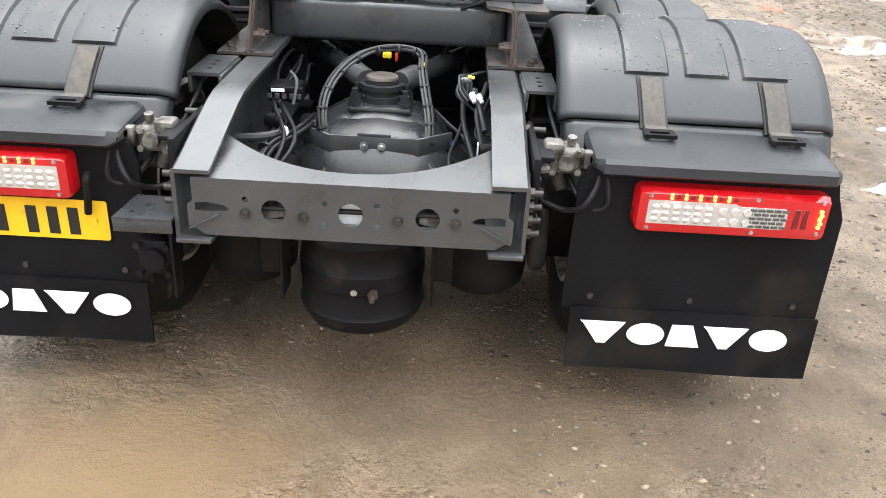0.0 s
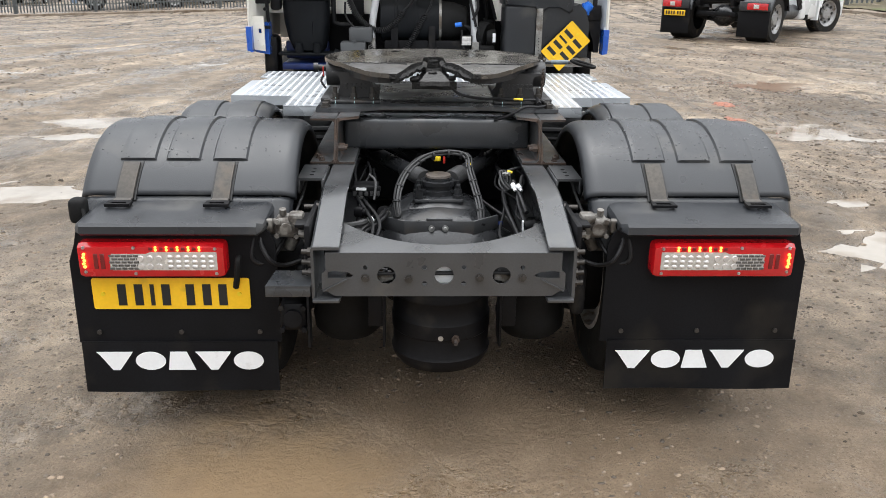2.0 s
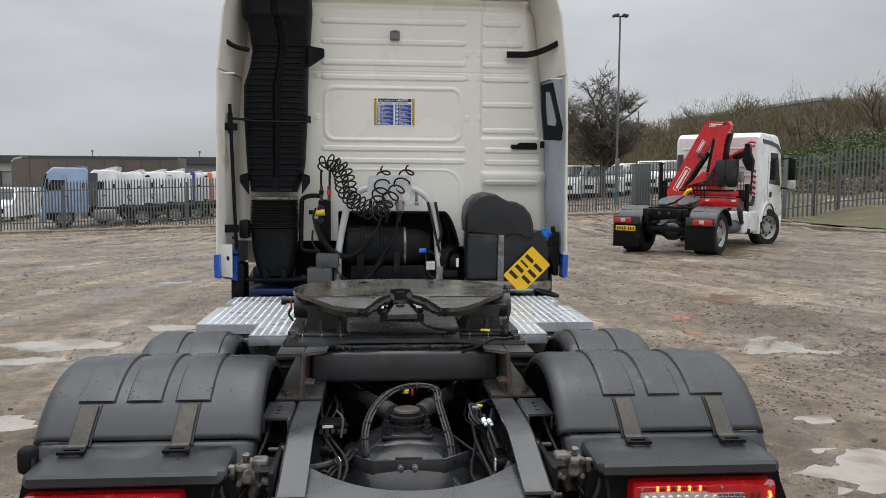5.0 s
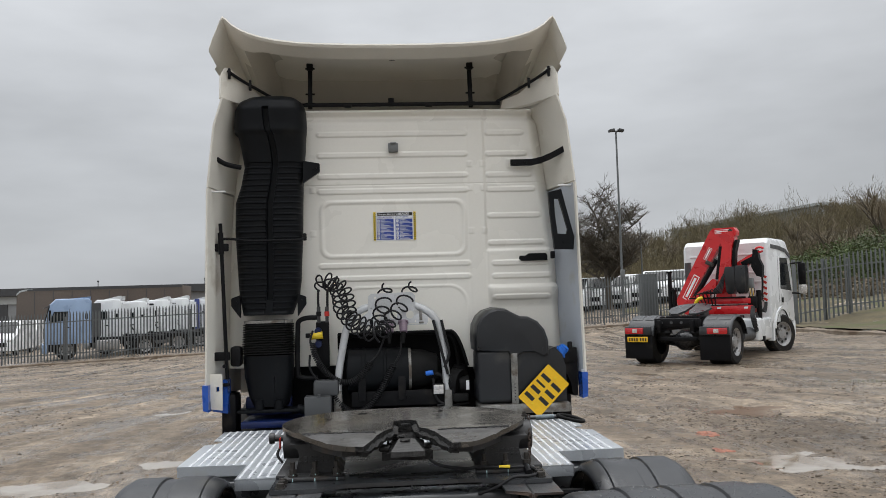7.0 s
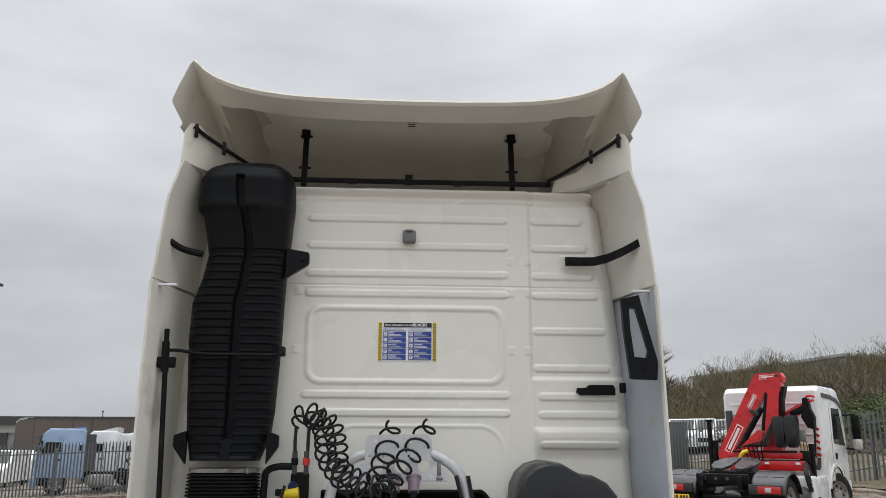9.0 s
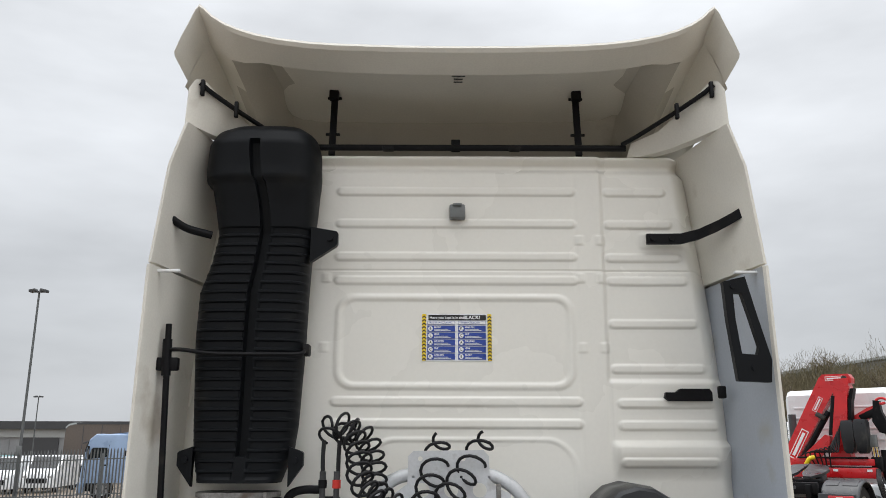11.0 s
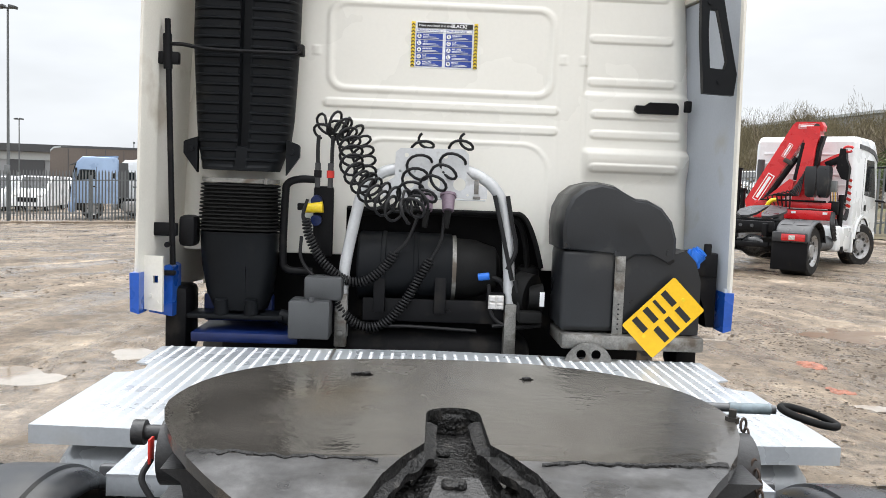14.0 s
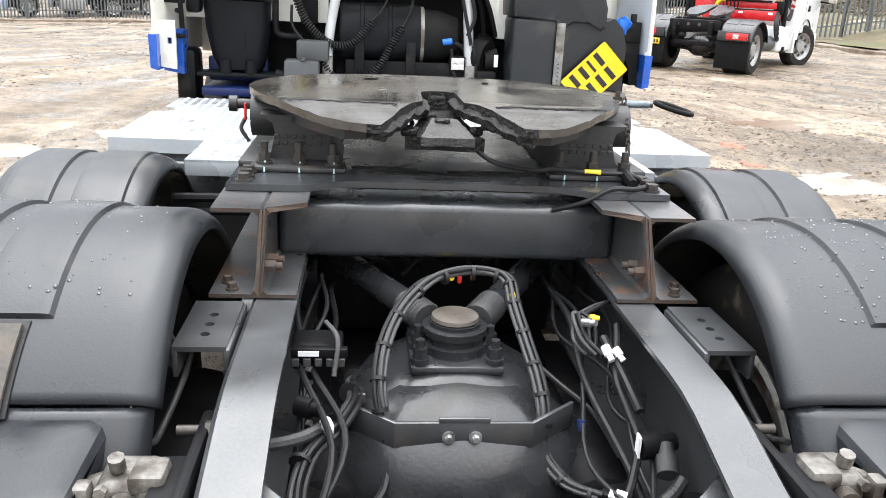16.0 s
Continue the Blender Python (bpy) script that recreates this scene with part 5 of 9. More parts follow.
def fifth_outline():
    pts = [(0.046, 1.335), (0.050, 1.18), (0.078, 1.115), (0.105, 1.06), (0.130, 0.985), (0.150, 0.925), (0.155, 0.91), (0.185, 0.913), (0.22, 0.925), (0.25, 0.94), (0.285, 0.972), (0.32, 1.01), (0.38, 1.09), (0.42, 1.16), (0.46, 1.25), (0.482, 1.32), (0.490, 1.37)]
    for k in range(1, 15):
        a = k / 15 * math.pi / 2
        pts.append((0.490 * math.cos(a) ** 0.82, 1.37 + 0.395 * math.sin(a) ** 0.9))
    pts.append((0.0, 1.765))
    rest = [(-x, y) for x, y in reversed(pts[:-1])]
    arc = [(0.046 * math.cos(math.pi * k / 8), 1.335 + 0.04 * math.sin(math.pi * k / 8)) for k in range(7, 0, -1)]
    return pts + rest + arc


def ramp_drop(y, x):
    return 0.019 * max(0.0, (1.085 + 0.05 * abs(x) - y)) / 0.17


bm = B()
plate(bm, fifth_outline(), [ring2(-0.17, 1.60, 0.013, 10, 1.6), ring2(0.16, 1.60, 0.010, 10, 1.6)], Matrix.Translation((0, 0, 0)), 0.018)
for yy in (1.105, 1.09, 1.05, 1.0):
    bmesh.ops.bisect_plane(bm, geom=bm.verts[:] + bm.edges[:] + bm.faces[:], plane_co=(0, yy, 0), plane_no=(0, 1, 0))
for xx in (-0.4, -0.3, 0.3, 0.4):
    bmesh.ops.bisect_plane(bm, geom=bm.verts[:] + bm.edges[:] + bm.faces[:], plane_co=(xx, 0, 0), plane_no=(1, 0, 0))
for v in bm.verts:
    rough = 0.004 * noise.noise(v.co * 30)
    v.co.z += TOP - 0.018 - ramp_drop(v.co.y, v.co.x) + (rough if v.co.y < 1.2 else 0)
fifth = part("fifth_wheel", bm, M["grease"], truck, "greasy worn fifth wheel coupling plate", 25)
fifth.data.materials.append(M["ramp"])
fifth.data.materials.append(M["filth"])
for p in fifth.data.polygons:
    if p.center.y < 1.088 + 0.05 * abs(p.center.x) and p.normal.z > 0.5:
        p.material_index = 1
    elif abs(p.normal.z) < 0.5 and p.center.y < 1.4 and abs(p.center.x) < 0.2:
        p.material_index = 2
# skirt and ribs beneath the plate
bm = B()
half = [(0.062, 1.46), (0.085, 1.27), (0.13, 1.14), (0.185, 1.01), (0.235, 1.005), (0.31, 1.075), (0.38, 1.19), (0.43, 1.31), (0.452, 1.40)]
half += [(0.452 * math.cos(k / 10 * math.pi / 2), 1.40 + 0.31 * math.sin(k / 10 * math.pi / 2)) for k in range(1, 10)]
plate(bm, half + [(0, 1.71)] + [(-x, y) for x, y in reversed(half)], [], Matrix.Translation((0, 0, 1.118)), 0.043)
for v in bm.verts:
    v.co.z -= 0.8 * ramp_drop(v.co.y, v.co.x)
part("skirt", bm, M["cast"], fifth)
for s in (1, -1):
    bm = B()
    rings = []
    for x, y in ((0.162, 0.917), (0.132, 0.985), (0.107, 1.06), (0.080, 1.115), (0.052, 1.18), (0.048, 1.32)):
        z = TOP - 0.014 - ramp_drop(y, x)
        rings.append([(s * (x + 0.010), y, z + 0.004), (s * (x - 0.008), y + 0.012, z - 0.001), (s * (x - 0.022), y + 0.016, z - 0.008), (s * (x - 0.018), y + 0.016, z - 0.024), (s * (x + 0.014), y + 0.004, z - 0.022)])
    loft(bm, rings)
    bmesh.ops.subdivide_edges(bm, edges=bm.edges[:], cuts=3, use_grid_fill=True)
    for v in bm.verts:
        v.co += Vector((0.006 * noise.noise(v.co * 40), 0.006 * noise.noise(v.co * 37 + Vector((3, 1, 0))), 0.009 * noise.noise(v.co * 45 + Vector((0, 5, 2)))))
    part("throat_rib", bm, M["filth"], fifth, "throat rib caked with black grease")
bm = B()       # lock body closing the throat
loft(bm, [[(x, y, z + dz) for x, y, z in ((-0.095, 1.09, 1.105), (0.095, 1.09, 1.105), (0.056, 1.20, 1.128), (0.050, 1.345, 1.132), (0.050, 1.40, 1.135), (-0.050, 1.40, 1.135), (-0.050, 1.345, 1.132), (-0.056, 1.20, 1.128))] for dz in (-0.03, 0.0)])
box(bm, (0, 1.385, 1.145), (0.15, 0.03, 0.05), 0.006)
bmesh.ops.subdivide_edges(bm, edges=bm.edges[:], cuts=3, use_grid_fill=True)
for v in bm.verts:
    v.co.z += 0.005 * noise.noise(v.co * 50)
part("lock_body", bm, M["filth"], fifth, "lock body packed with black grease")
bm = B()
rings = []
for y, w, z in ((1.02, 0.062, 1.118), (1.035, 0.056, 1.124), (1.08, 0.042, 1.135), (1.13, 0.030, 1.145)):
    rings.append([(-w, y, z), (w, y, z), (w, y, z - 0.02), (-w, y, z - 0.02)])
loft(bm, rings)
bmesh.ops.subdivide_edges(bm, edges=bm.edges[:], cuts=4, use_grid_fill=True)
for v in bm.verts:
    v.co.z += 0.004 * noise.noise(v.co * 60)
part("guide_tongue", bm, M["tongue"], fifth, "rough grey guide tongue")
bm = B()
rs = random.Random(4)
for k in range(26):
    a = rs.uniform(-0.13, 0.13)
    box(bm, (a, 1.17 + rs.uniform(-0.08, 0.12), 1.125 + rs.uniform(-0.02, 0.02)), (rs.uniform(0.01, 0.04), rs.uniform(0.01, 0.04), rs.uniform(0.008, 0.02)), 0.004, 1)
tagged(part("lock_jaw", bm, M["filth"], fifth, "lock jaw packed with black grease"), kind="stuff")
for s in (1, -1):       # ragged lip of grease along the edge between top and ramp
    bm = B()
    rings = []
    for x in np.linspace(0.115, 0.385, 70):
        y = 1.088 + 0.05 * x + 0.012 * noise.noise((x * 55, s * 3.0, 0)) + 0.010 * noise.noise((x * 14, s * 7.0, 2))
        w = 0.0025 + 0.007 * max(0.0, noise.noise((x * 38, s, 5))) + 0.010 * float(smoothstep(0.27, 0.37, x)) * max(0, 0.3 + noise.noise((x * 60, s, 9)))
        z = TOP - ramp_drop(y, x)
        rings.append([(s * x, y - w, z - 0.004), (s * x, y - w * 0.7, z + 0.002), (s * x, y + w * 0.4, z + 0.003 + 0.25 * w), (s * x, y + w, z - 0.002)])
    loft(bm, rings)
    part("grease_lip", bm, M["filth"], fifth)
for x, y, w in ((-0.185, 1.60, 0.022), (-0.165, 1.605, 0.016), (0.16, 1.60, 0.018)):
    part("grease_lump", box(B(), (x, y, TOP + 0.002), (w, 0.01, 0.006), 0.002, 2, Matrix.Rotation(0.4, 3, "Z")), M["filth"], fifth)
bm = B()
cyl(bm, (-0.47, 1.33, 1.135), (-0.515, 1.33, 1.135), 0.013, seg=12)
cyl(bm, (-0.515, 1.33, 1.135), (-0.535, 1.33, 1.135), 0.021, seg=14)
part("side_pin", bm, M["cast"], fifth)
bm = B()
box(bm, (-0.487, 1.27, 1.125), (0.004, 0.022, 0.04), 0.001)
part("red_tag", bm, M["redplastic"], fifth, "red and white warning tag")
bm = B()
tube(bm, smooth_path([(-0.487, 1.27, 1.11), (-0.495, 1.25, 1.085), (-0.475, 1.24, 1.055)]), 0.005)
part("tag_strap", bm, M["cable"], fifth)
# release handle, hook and chain
handle = part("release_handle", tube(B(), [(0.36, 1.60, 1.136), (0.56, 1.59, 1.138), (0.665, 1.575, 1.140)], 0.009, 10), M["chassis"], fifth, "steel release handle with rubber loop")
part("worn_sleeve", tube(B(), [(0.575, 1.588, 1.138), (0.655, 1.577, 1.140)], 0.011, 10), M["sleeve"], handle)
bm = B()
loop = [(0.722 + 0.056 * math.cos(a), 1.55 + 0.036 * math.sin(a), 1.135 - 0.014 * math.cos(a) + 0.004 * math.sin(a)) for a in np.linspace(0, math.tau, 28)]
tube(bm, loop, 0.0075, 10, caps=False)
part("grip_loop", bm, M["rubber"], handle)
chain = part("chain_hook", cyl(cyl(B(), (0.484, 1.345, 1.176), (0.484, 1.345, 1.187), 0.012, seg=6), (0.484, 1.345, 1.187), (0.484, 1.345, 1.20), 0.007, seg=8), M["bolt"], fifth)
for k in range(13):
    p = Vector((0.500, 1.335, 1.176)).lerp(Vector((0.462, 1.14, 1.045)), k / 12) - Vector((0, 0.02 * math.sin(k / 12 * math.pi), 0))
    bm = B()
    a = [(0.006 * math.cos(t), 0, 0.0115 * math.sin(t)) for t in np.linspace(0, math.tau, 13)]
    turn = Matrix.Rotation(radians(90 * (k % 2) + 20), 4, "Z")
    tube(bm, [Matrix.Translation(p) @ turn @ Vector(q) for q in a], 0.0024, 6, caps=False)
    part("chain_link", bm, M["rust"], fifth)
bm = B()
tube(bm, smooth_path([(0.05, 1.15, 1.085), (0.10, 1.05, 1.06), (0.20, 1.06, 1.04), (0.25, 1.08, 1.04), (0.33, 1.07, 1.036), (0.42, 1.075, 1.034), (0.45, 1.06, 1.03), (0.46, 1.0, 1.025), (0.42, 0.97, 1.022), (0.36, 0.96, 1.022), (0.30, 0.96, 0.99), (0.24, 1.0, 0.96)]), 0.006)
part("sensor_cable", bm, M["cable"], truck)
bm = B()
cyl(bm, (0.325, 1.071, 1.0375), (0.365, 1.071, 1.037), 0.0068, seg=10)
part("cable_marker", bm, M["yellowplastic"], truck)
for o in (fifth, *fifth.children_recursive):
    o.data.transform(Matrix.Translation((-0.012, 0.0, 0.0)))
bm = B()
cyl(bm, (0.43, 1.10, 1.032), (0.425, 1.0, 1.026), 0.012, seg=8)
part("cable_clip", bm, M["black"], truck)

# bright deck with grip buttons
ZD = 0.885
half = [(0.0, 1.80), (0.772, 1.80), (0.772, 2.135), (1.112, 2.15), (1.112, 2.76), (1.06, 2.78), (1.03, 2.83), (1.04, 2.90), (1.09, 2.92), (1.09, 3.22), (0.0, 3.30)]
outline = half + [(-x, y) for x, y in reversed(half[1:-1])]
bm = B()
plate(bm, outline, [], Matrix.Translation((0, 0, ZD - 0.006)), 0.006)
deck = part("deck_plate", bm, M["deck"], truck, "bright aluminium deck plate with raised grip buttons", 30)
bm = B()
for (x0, y0), (x1, y1) in zip(half[1:4], half[2:5]):
    for s in (1, -1):
        a, b = Vector((s * x0, y0, 0)), Vector((s * x1, y1, 0))
        q = [a, b]
        loft(bm, [[(p.x, p.y, ZD - 0.006), (p.x, p.y, ZD - 0.052), (p.x * 0.985, p.y + 0.01, ZD - 0.052), (p.x * 0.985, p.y + 0.01, ZD - 0.006)] for p in q])
box(bm, (0, 1.804, ZD - 0.029), (1.54, 0.006, 0.046), 0.001)
part("deck_edge", bm, M["deck"], deck)


def inside(x, y, poly):
    odd = False
    for (x0, y0), (x1, y1) in zip(poly, poly[1:] + poly[:1]):
        if (y0 > y) != (y1 > y) and x < (x1 - x0) * (y - y0) / (y1 - y0) + x0:
            odd = not odd
    return odd


V, F = [], []
inner = [(x * 0.982, 1.82 + (y - 1.80) * 0.982) for x, y in outline]
for j, y in enumerate(np.arange(1.84, 3.22, 0.025)):
    for x in np.arange(-1.092, 1.1, 0.042):
        if abs(x) < 0.40 and y > 2.0 and y < 2.4:
            continue
        if inside(x, y, inner):
            k = len(V)
            for r, z in ((0.0085, ZD - 0.0005), (0.0055, ZD + 0.0035)):
                V += [(x + r * math.cos(a * math.tau / 6), y + r * math.sin(a * math.tau / 6), z) for a in range(6)]
            F += [(k + a, k + (a + 1) % 6, k + 6 + (a + 1) % 6, k + 6 + a) for a in range(6)] + [tuple(k + 6 + a for a in range(6))]
me = bpy.data.meshes.new("grip_buttons")
me.from_pydata(V, [], F)
me.materials.append(M["deckhole"])
ob = tagged(new("grip_buttons", me), kind="stuff")
ob.parent = deck
for x in (-0.405, 0.43):
    part("deck_seam", box(B(), (x, 2.78, ZD + 0.002), (0.010, 0.95, 0.006), 0.001), M["alu"], deck)
# tanks and steps below the deck
for s in (1, -1):
    bm = B()
    box(bm, (s * 0.78, 2.72, 0.58), (0.60, 1.05, 0.46), 0.08, 4)
    part("fuel_tank", bm, M["deck"], truck, "bright aluminium side tank under the deck")
    bm = B()
    tube(bm, [(s * 0.42, 1.74, 0.78), (s * 0.80, 1.76, 0.77)], 0.016, 8)
    tube(bm, [(s * 0.42, 1.72, 0.74), (s * 0.80, 1.74, 0.73)], 0.012, 8)
    part("guard_stay", bm, M["black"], truck)
    bm = B()
    box(bm, (s * 0.66, 2.02, 0.62), (0.42, 0.03, 0.42), 0.01)
    part("side_plate", bm, M["chassis"], truck)

# ---- cables and pipes between the rails ----
def cable(pts, r=0.007, material="cable", n=6, corrugate=0.0):
    bm = B()
    tube(bm, smooth_path(pts, n), r, 8, corrugate=corrugate)
    return part("cable", bm, M[material], truck)


def ties(pts, name="cable_tie", r=0.016, every=5):
    p = smooth_path(pts, 6)
    for k in range(3, len(p) - 1, every):
        bm = B()
        d = (p[k + 1] - p[k]).normalized()
        cyl(bm, p[k] - d * 0.004, p[k] + d * 0.004, r, seg=10)
        part(name, bm, M["cable"], truck)


loop = [(-0.13, 0.58, 0.575), (-0.155, 0.59, 0.64), (-0.165, 0.62, 0.70), (-0.155, 0.68, 0.755), (-0.12, 0.76, 0.80), (-0.06, 0.84, 0.83), (0.02, 0.885, 0.84), (0.09, 0.885, 0.838), (0.125, 0.86, 0.825),
        (0.13, 0.80, 0.79), (0.145, 0.72, 0.74), (0.16, 0.65, 0.69), (0.165, 0.60, 0.64), (0.16, 0.58, 0.58), (0.20, 0.52, 0.54), (0.26, 0.47, 0.54)]
for dx, dz, m in ((0, 0, "cablegrey"), (0.012, 0.004, "cablegrey"), (0.004, 0.013, "cablegrey"), (-0.008, 0.010, "cable")):
    cable([(x + dx * (1 if x < 0 else -1), y, z + dz) for x, y, z in loop], 0.0050, m)
ties(loop, r=0.017)
left = [(-0.20, 0.86, 0.60), (-0.225, 0.75, 0.64), (-0.22, 0.64, 0.66), (-0.25, 0.54, 0.655), (-0.30, 0.45, 0.64), (-0.31, 0.36, 0.60), (-0.26, 0.30, 0.56), (-0.20, 0.28, 0.55)]
for k in range(6):
    cable([(x + 0.011 * (k % 3), y + 0.008 * (k // 3), z + 0.009 * (k % 2) - 0.01 * (k // 3)) for x, y, z in left], 0.0065, "cable" if k % 3 else "cablegrey")
ties(left, r=0.022, every=7)
cable([(-0.39, 0.46, 0.665), (-0.34, 0.47, 0.665), (-0.30, 0.49, 0.665), (-0.27, 0.52, 0.665)], 0.011, "cablegrey", 10, 0.12)
cable([(-0.14, 0.58, 0.58), (-0.16, 0.50, 0.53), (-0.24, 0.44, 0.52), (-0.32, 0.42, 0.55)], 0.009)
cable([(-0.25, 0.62, 0.72), (-0.245, 0.66, 0.78), (-0.27, 0.70, 0.80)], 0.005, "cablegrey")
right = [(0.36, 0.84, 0.80), (0.30, 0.80, 0.80), (0.255, 0.76, 0.79), (0.24, 0.72, 0.76), (0.265, 0.69, 0.74), (0.27, 0.73, 0.79), (0.245, 0.76, 0.80), (0.25, 0.70, 0.77), (0.275, 0.66, 0.75)]
cable(right, 0.0045, "cablegrey")
cable([(x + 0.01, y - 0.01, z + 0.004) for x, y, z in right], 0.0045)
cable([(0.33, 0.72, 0.79), (0.315, 0.66, 0.765), (0.30, 0.60, 0.73), (0.31, 0.54, 0.69), (0.315, 0.48, 0.66), (0.29, 0.42, 0.62), (0.27, 0.385, 0.60)], 0.008)
cable([(0.29, 0.68, 0.78), (0.31, 0.60, 0.74), (0.325, 0.52, 0.70)], 0.009)
cable([(0.27, 0.37, 0.60), (0.31, 0.365, 0.60), (0.345, 0.375, 0.615), (0.37, 0.39, 0.64)], 0.011, "cablegrey", 10, 0.12)
cable([(0.17, 0.78, 0.68), (0.22, 0.70, 0.66), (0.27, 0.62, 0.64), (0.30, 0.52, 0.60)], 0.006)
cable([(0.37, 0.33, 0.64), (0.375, 0.28, 0.60), (0.35, 0.24, 0.56)], 0.008)
for k in range(7):
    cable([(-0.28 + k * 0.09, 1.10, 0.80 - 0.02 * (k % 3)), (-0.22 + k * 0.085, 1.05, 0.83), (-0.15 + k * 0.07, 1.08, 0.80), (-0.12 + k * 0.07, 1.2, 0.74)], 0.006)

rc = random.Random(31)
for s in (1, -1):       # loose runs of black conduit down both rails
    for k in range(4):
        j = lambda q: rc.uniform(-q, q)
        x0 = s * rc.uniform(0.26, 0.35)
        cable([(x0, 1.25 + j(0.05), 0.70 + j(0.03)), (x0 + j(0.02), 1.05, 0.76 + j(0.03)), (x0 + j(0.03), 0.84, 0.74 + j(0.04)), (s * rc.uniform(0.24, 0.33), 0.66 + j(0.04), 0.69 + j(0.04)), (s * rc.uniform(0.22, 0.35), 0.48 + j(0.05), 0.63 + j(0.04)), (s * rc.uniform(0.27, 0.37), 0.28 + j(0.05), 0.58 + j(0.03))], rc.choice((0.004, 0.005, 0.0065, 0.008)), "cable")


def plug(name, p, d, r, l, material, label=""):
    bm = B()
    p, d = Vector(p), Vector(d).normalized()
    cyl(bm, p, p + d * l * 0.6, r, seg=12)
    cyl(bm, p + d * l * 0.6, p + d * l, r * 0.7, seg=12)
    part(name, bm, M[material], truck, label)


plug("connector", (0.283, 0.64, 0.778), (0.1, -0.3, -0.2), 0.0095, 0.034, "print", "white taped cable connector")
plug("connector", (0.302, 0.635, 0.776), (0.2, -0.3, -0.25), 0.009, 0.03, "print", "white taped cable connector")
plug("connector", (0.255, 0.71, 0.80), (0.3, -0.3, 0.1), 0.010, 0.03, "zinc")
plug("connector", (0.27, 0.72, 0.805), (1, 0, 0), 0.008, 0.02, "yellowplastic", "yellow cable connector")
plug("connector", (-0.262, 0.535, 0.67), (0.1, -0.4, 0.0), 0.012, 0.04, "print", "white cable clip")
plug("connector", (0.27, 0.39, 0.60), (-0.6, 0.2, 0.1), 0.012, 0.03, "print", "white cable clip")
plug("connector", (0.125, 0.83, 0.815), (0.3, -0.6, -0.6), 0.007, 0.02, "yellowplastic", "yellow cable connector")
plug("connector", (0.235, 0.585, 0.645), (0.0, -0.3, -1), 0.009, 0.022, "darkblue", "dark blue sensor plug")
plug("connector", (-0.315, 0.56, 0.69), (0.5, -0.2, 0.0), 0.020, 0.05, "black")
plug("sensor", (0.31, 0.46, 0.66), (1, 0.15, 0.1), 0.024, 0.07, "black", "round black sensor on the rail")
plug("sensor", (0.345, 0.40, 0.64), (0.1, 0.5, 0.3), 0.020, 0.06, "cablegrey")
plug("sensor", (0.37, 0.33, 0.64), (0, 0, -1), 0.022, 0.05, "black")
bm = B()
box(bm, (0.305, 0.455, 0.665), (0.004, 0.02, 0.045), 0.0)
part("sensor_label", bm, M["print"], truck)
bm = B()       # valve block on the left rail with its terminal strip
box(bm, (-0.285, 0.70, 0.74), (0.10, 0.09, 0.05), 0.008)
box(bm, (-0.28, 0.655, 0.755), (0.11, 0.02, 0.02), 0.003)
part("valve_block", bm, M["black"], truck, "black valve block with terminals")
bm = B()
for k in range(5):
    box(bm, (-0.325 + k * 0.022, 0.643, 0.738), (0.014, 0.006, 0.016), 0.001, 1)
part("terminal_strip", bm, M["cablegrey"], truck)
bm = B()
box(bm, (-0.30, 0.644, 0.756), (0.04, 0.004, 0.010), 0.0)
part("terminal_label", bm, M["print"], truck)
for k in range(5):
    bm = B()
    cyl(bm, (-0.315, 0.66, 0.72 - 0.03 * k), (-0.295, 0.65, 0.72 - 0.03 * k), 0.006, seg=8)
    part("fitting", bm, M["zinc"], truck)
bm = B()
box(bm, (-0.31, 0.66, 0.66), (0.012, 0.02, 0.20), 0.004)
part("manifold", bm, M["black"], truck)
bm = B()
box(bm, (-0.20, 0.655, 0.655), (0.022, 0.006, 0.018), 0.001)
part("clip_plate", bm, M["alu"], truck)
bm = B()
box(bm, (0.0, 0.98, 0.80), (0.03, 0.02, 0.02), 0.005)
part("yellow_clip", bm, M["yellowplastic"], truck)
bm = B()
box(bm, (0.03, 1.0, 0.79), (0.01, 0.01, 0.03), 0.003)
part("red_clip", bm, M["redplastic"], truck)


# ---- cab ----
WALL = 3.60


def rib(x, z, x0, x1, zc, h=0.019, out=0.0075):
    """A raised horizontal bead with rounded ends."""
    dx = np.maximum(np.maximum(x0 - x, x - x1), 0)
    d = np.hypot(dx, z - zc)
    return -out * (1 - smoothstep(h * 0.66, h * 1.12, d))


def rbox(x, z, x0, x1, z0, z1, r, soft=0.012):
    qx, qz = np.abs(x - (x0 + x1) / 2) - (x1 - x0) / 2 + r, np.abs(z - (z0 + z1) / 2) - (z1 - z0) / 2 + r
    d = np.hypot(np.maximum(qx, 0), np.maximum(qz, 0)) + np.minimum(np.maximum(qx, qz), 0) - r
    return 1 - smoothstep(-soft, soft, d)


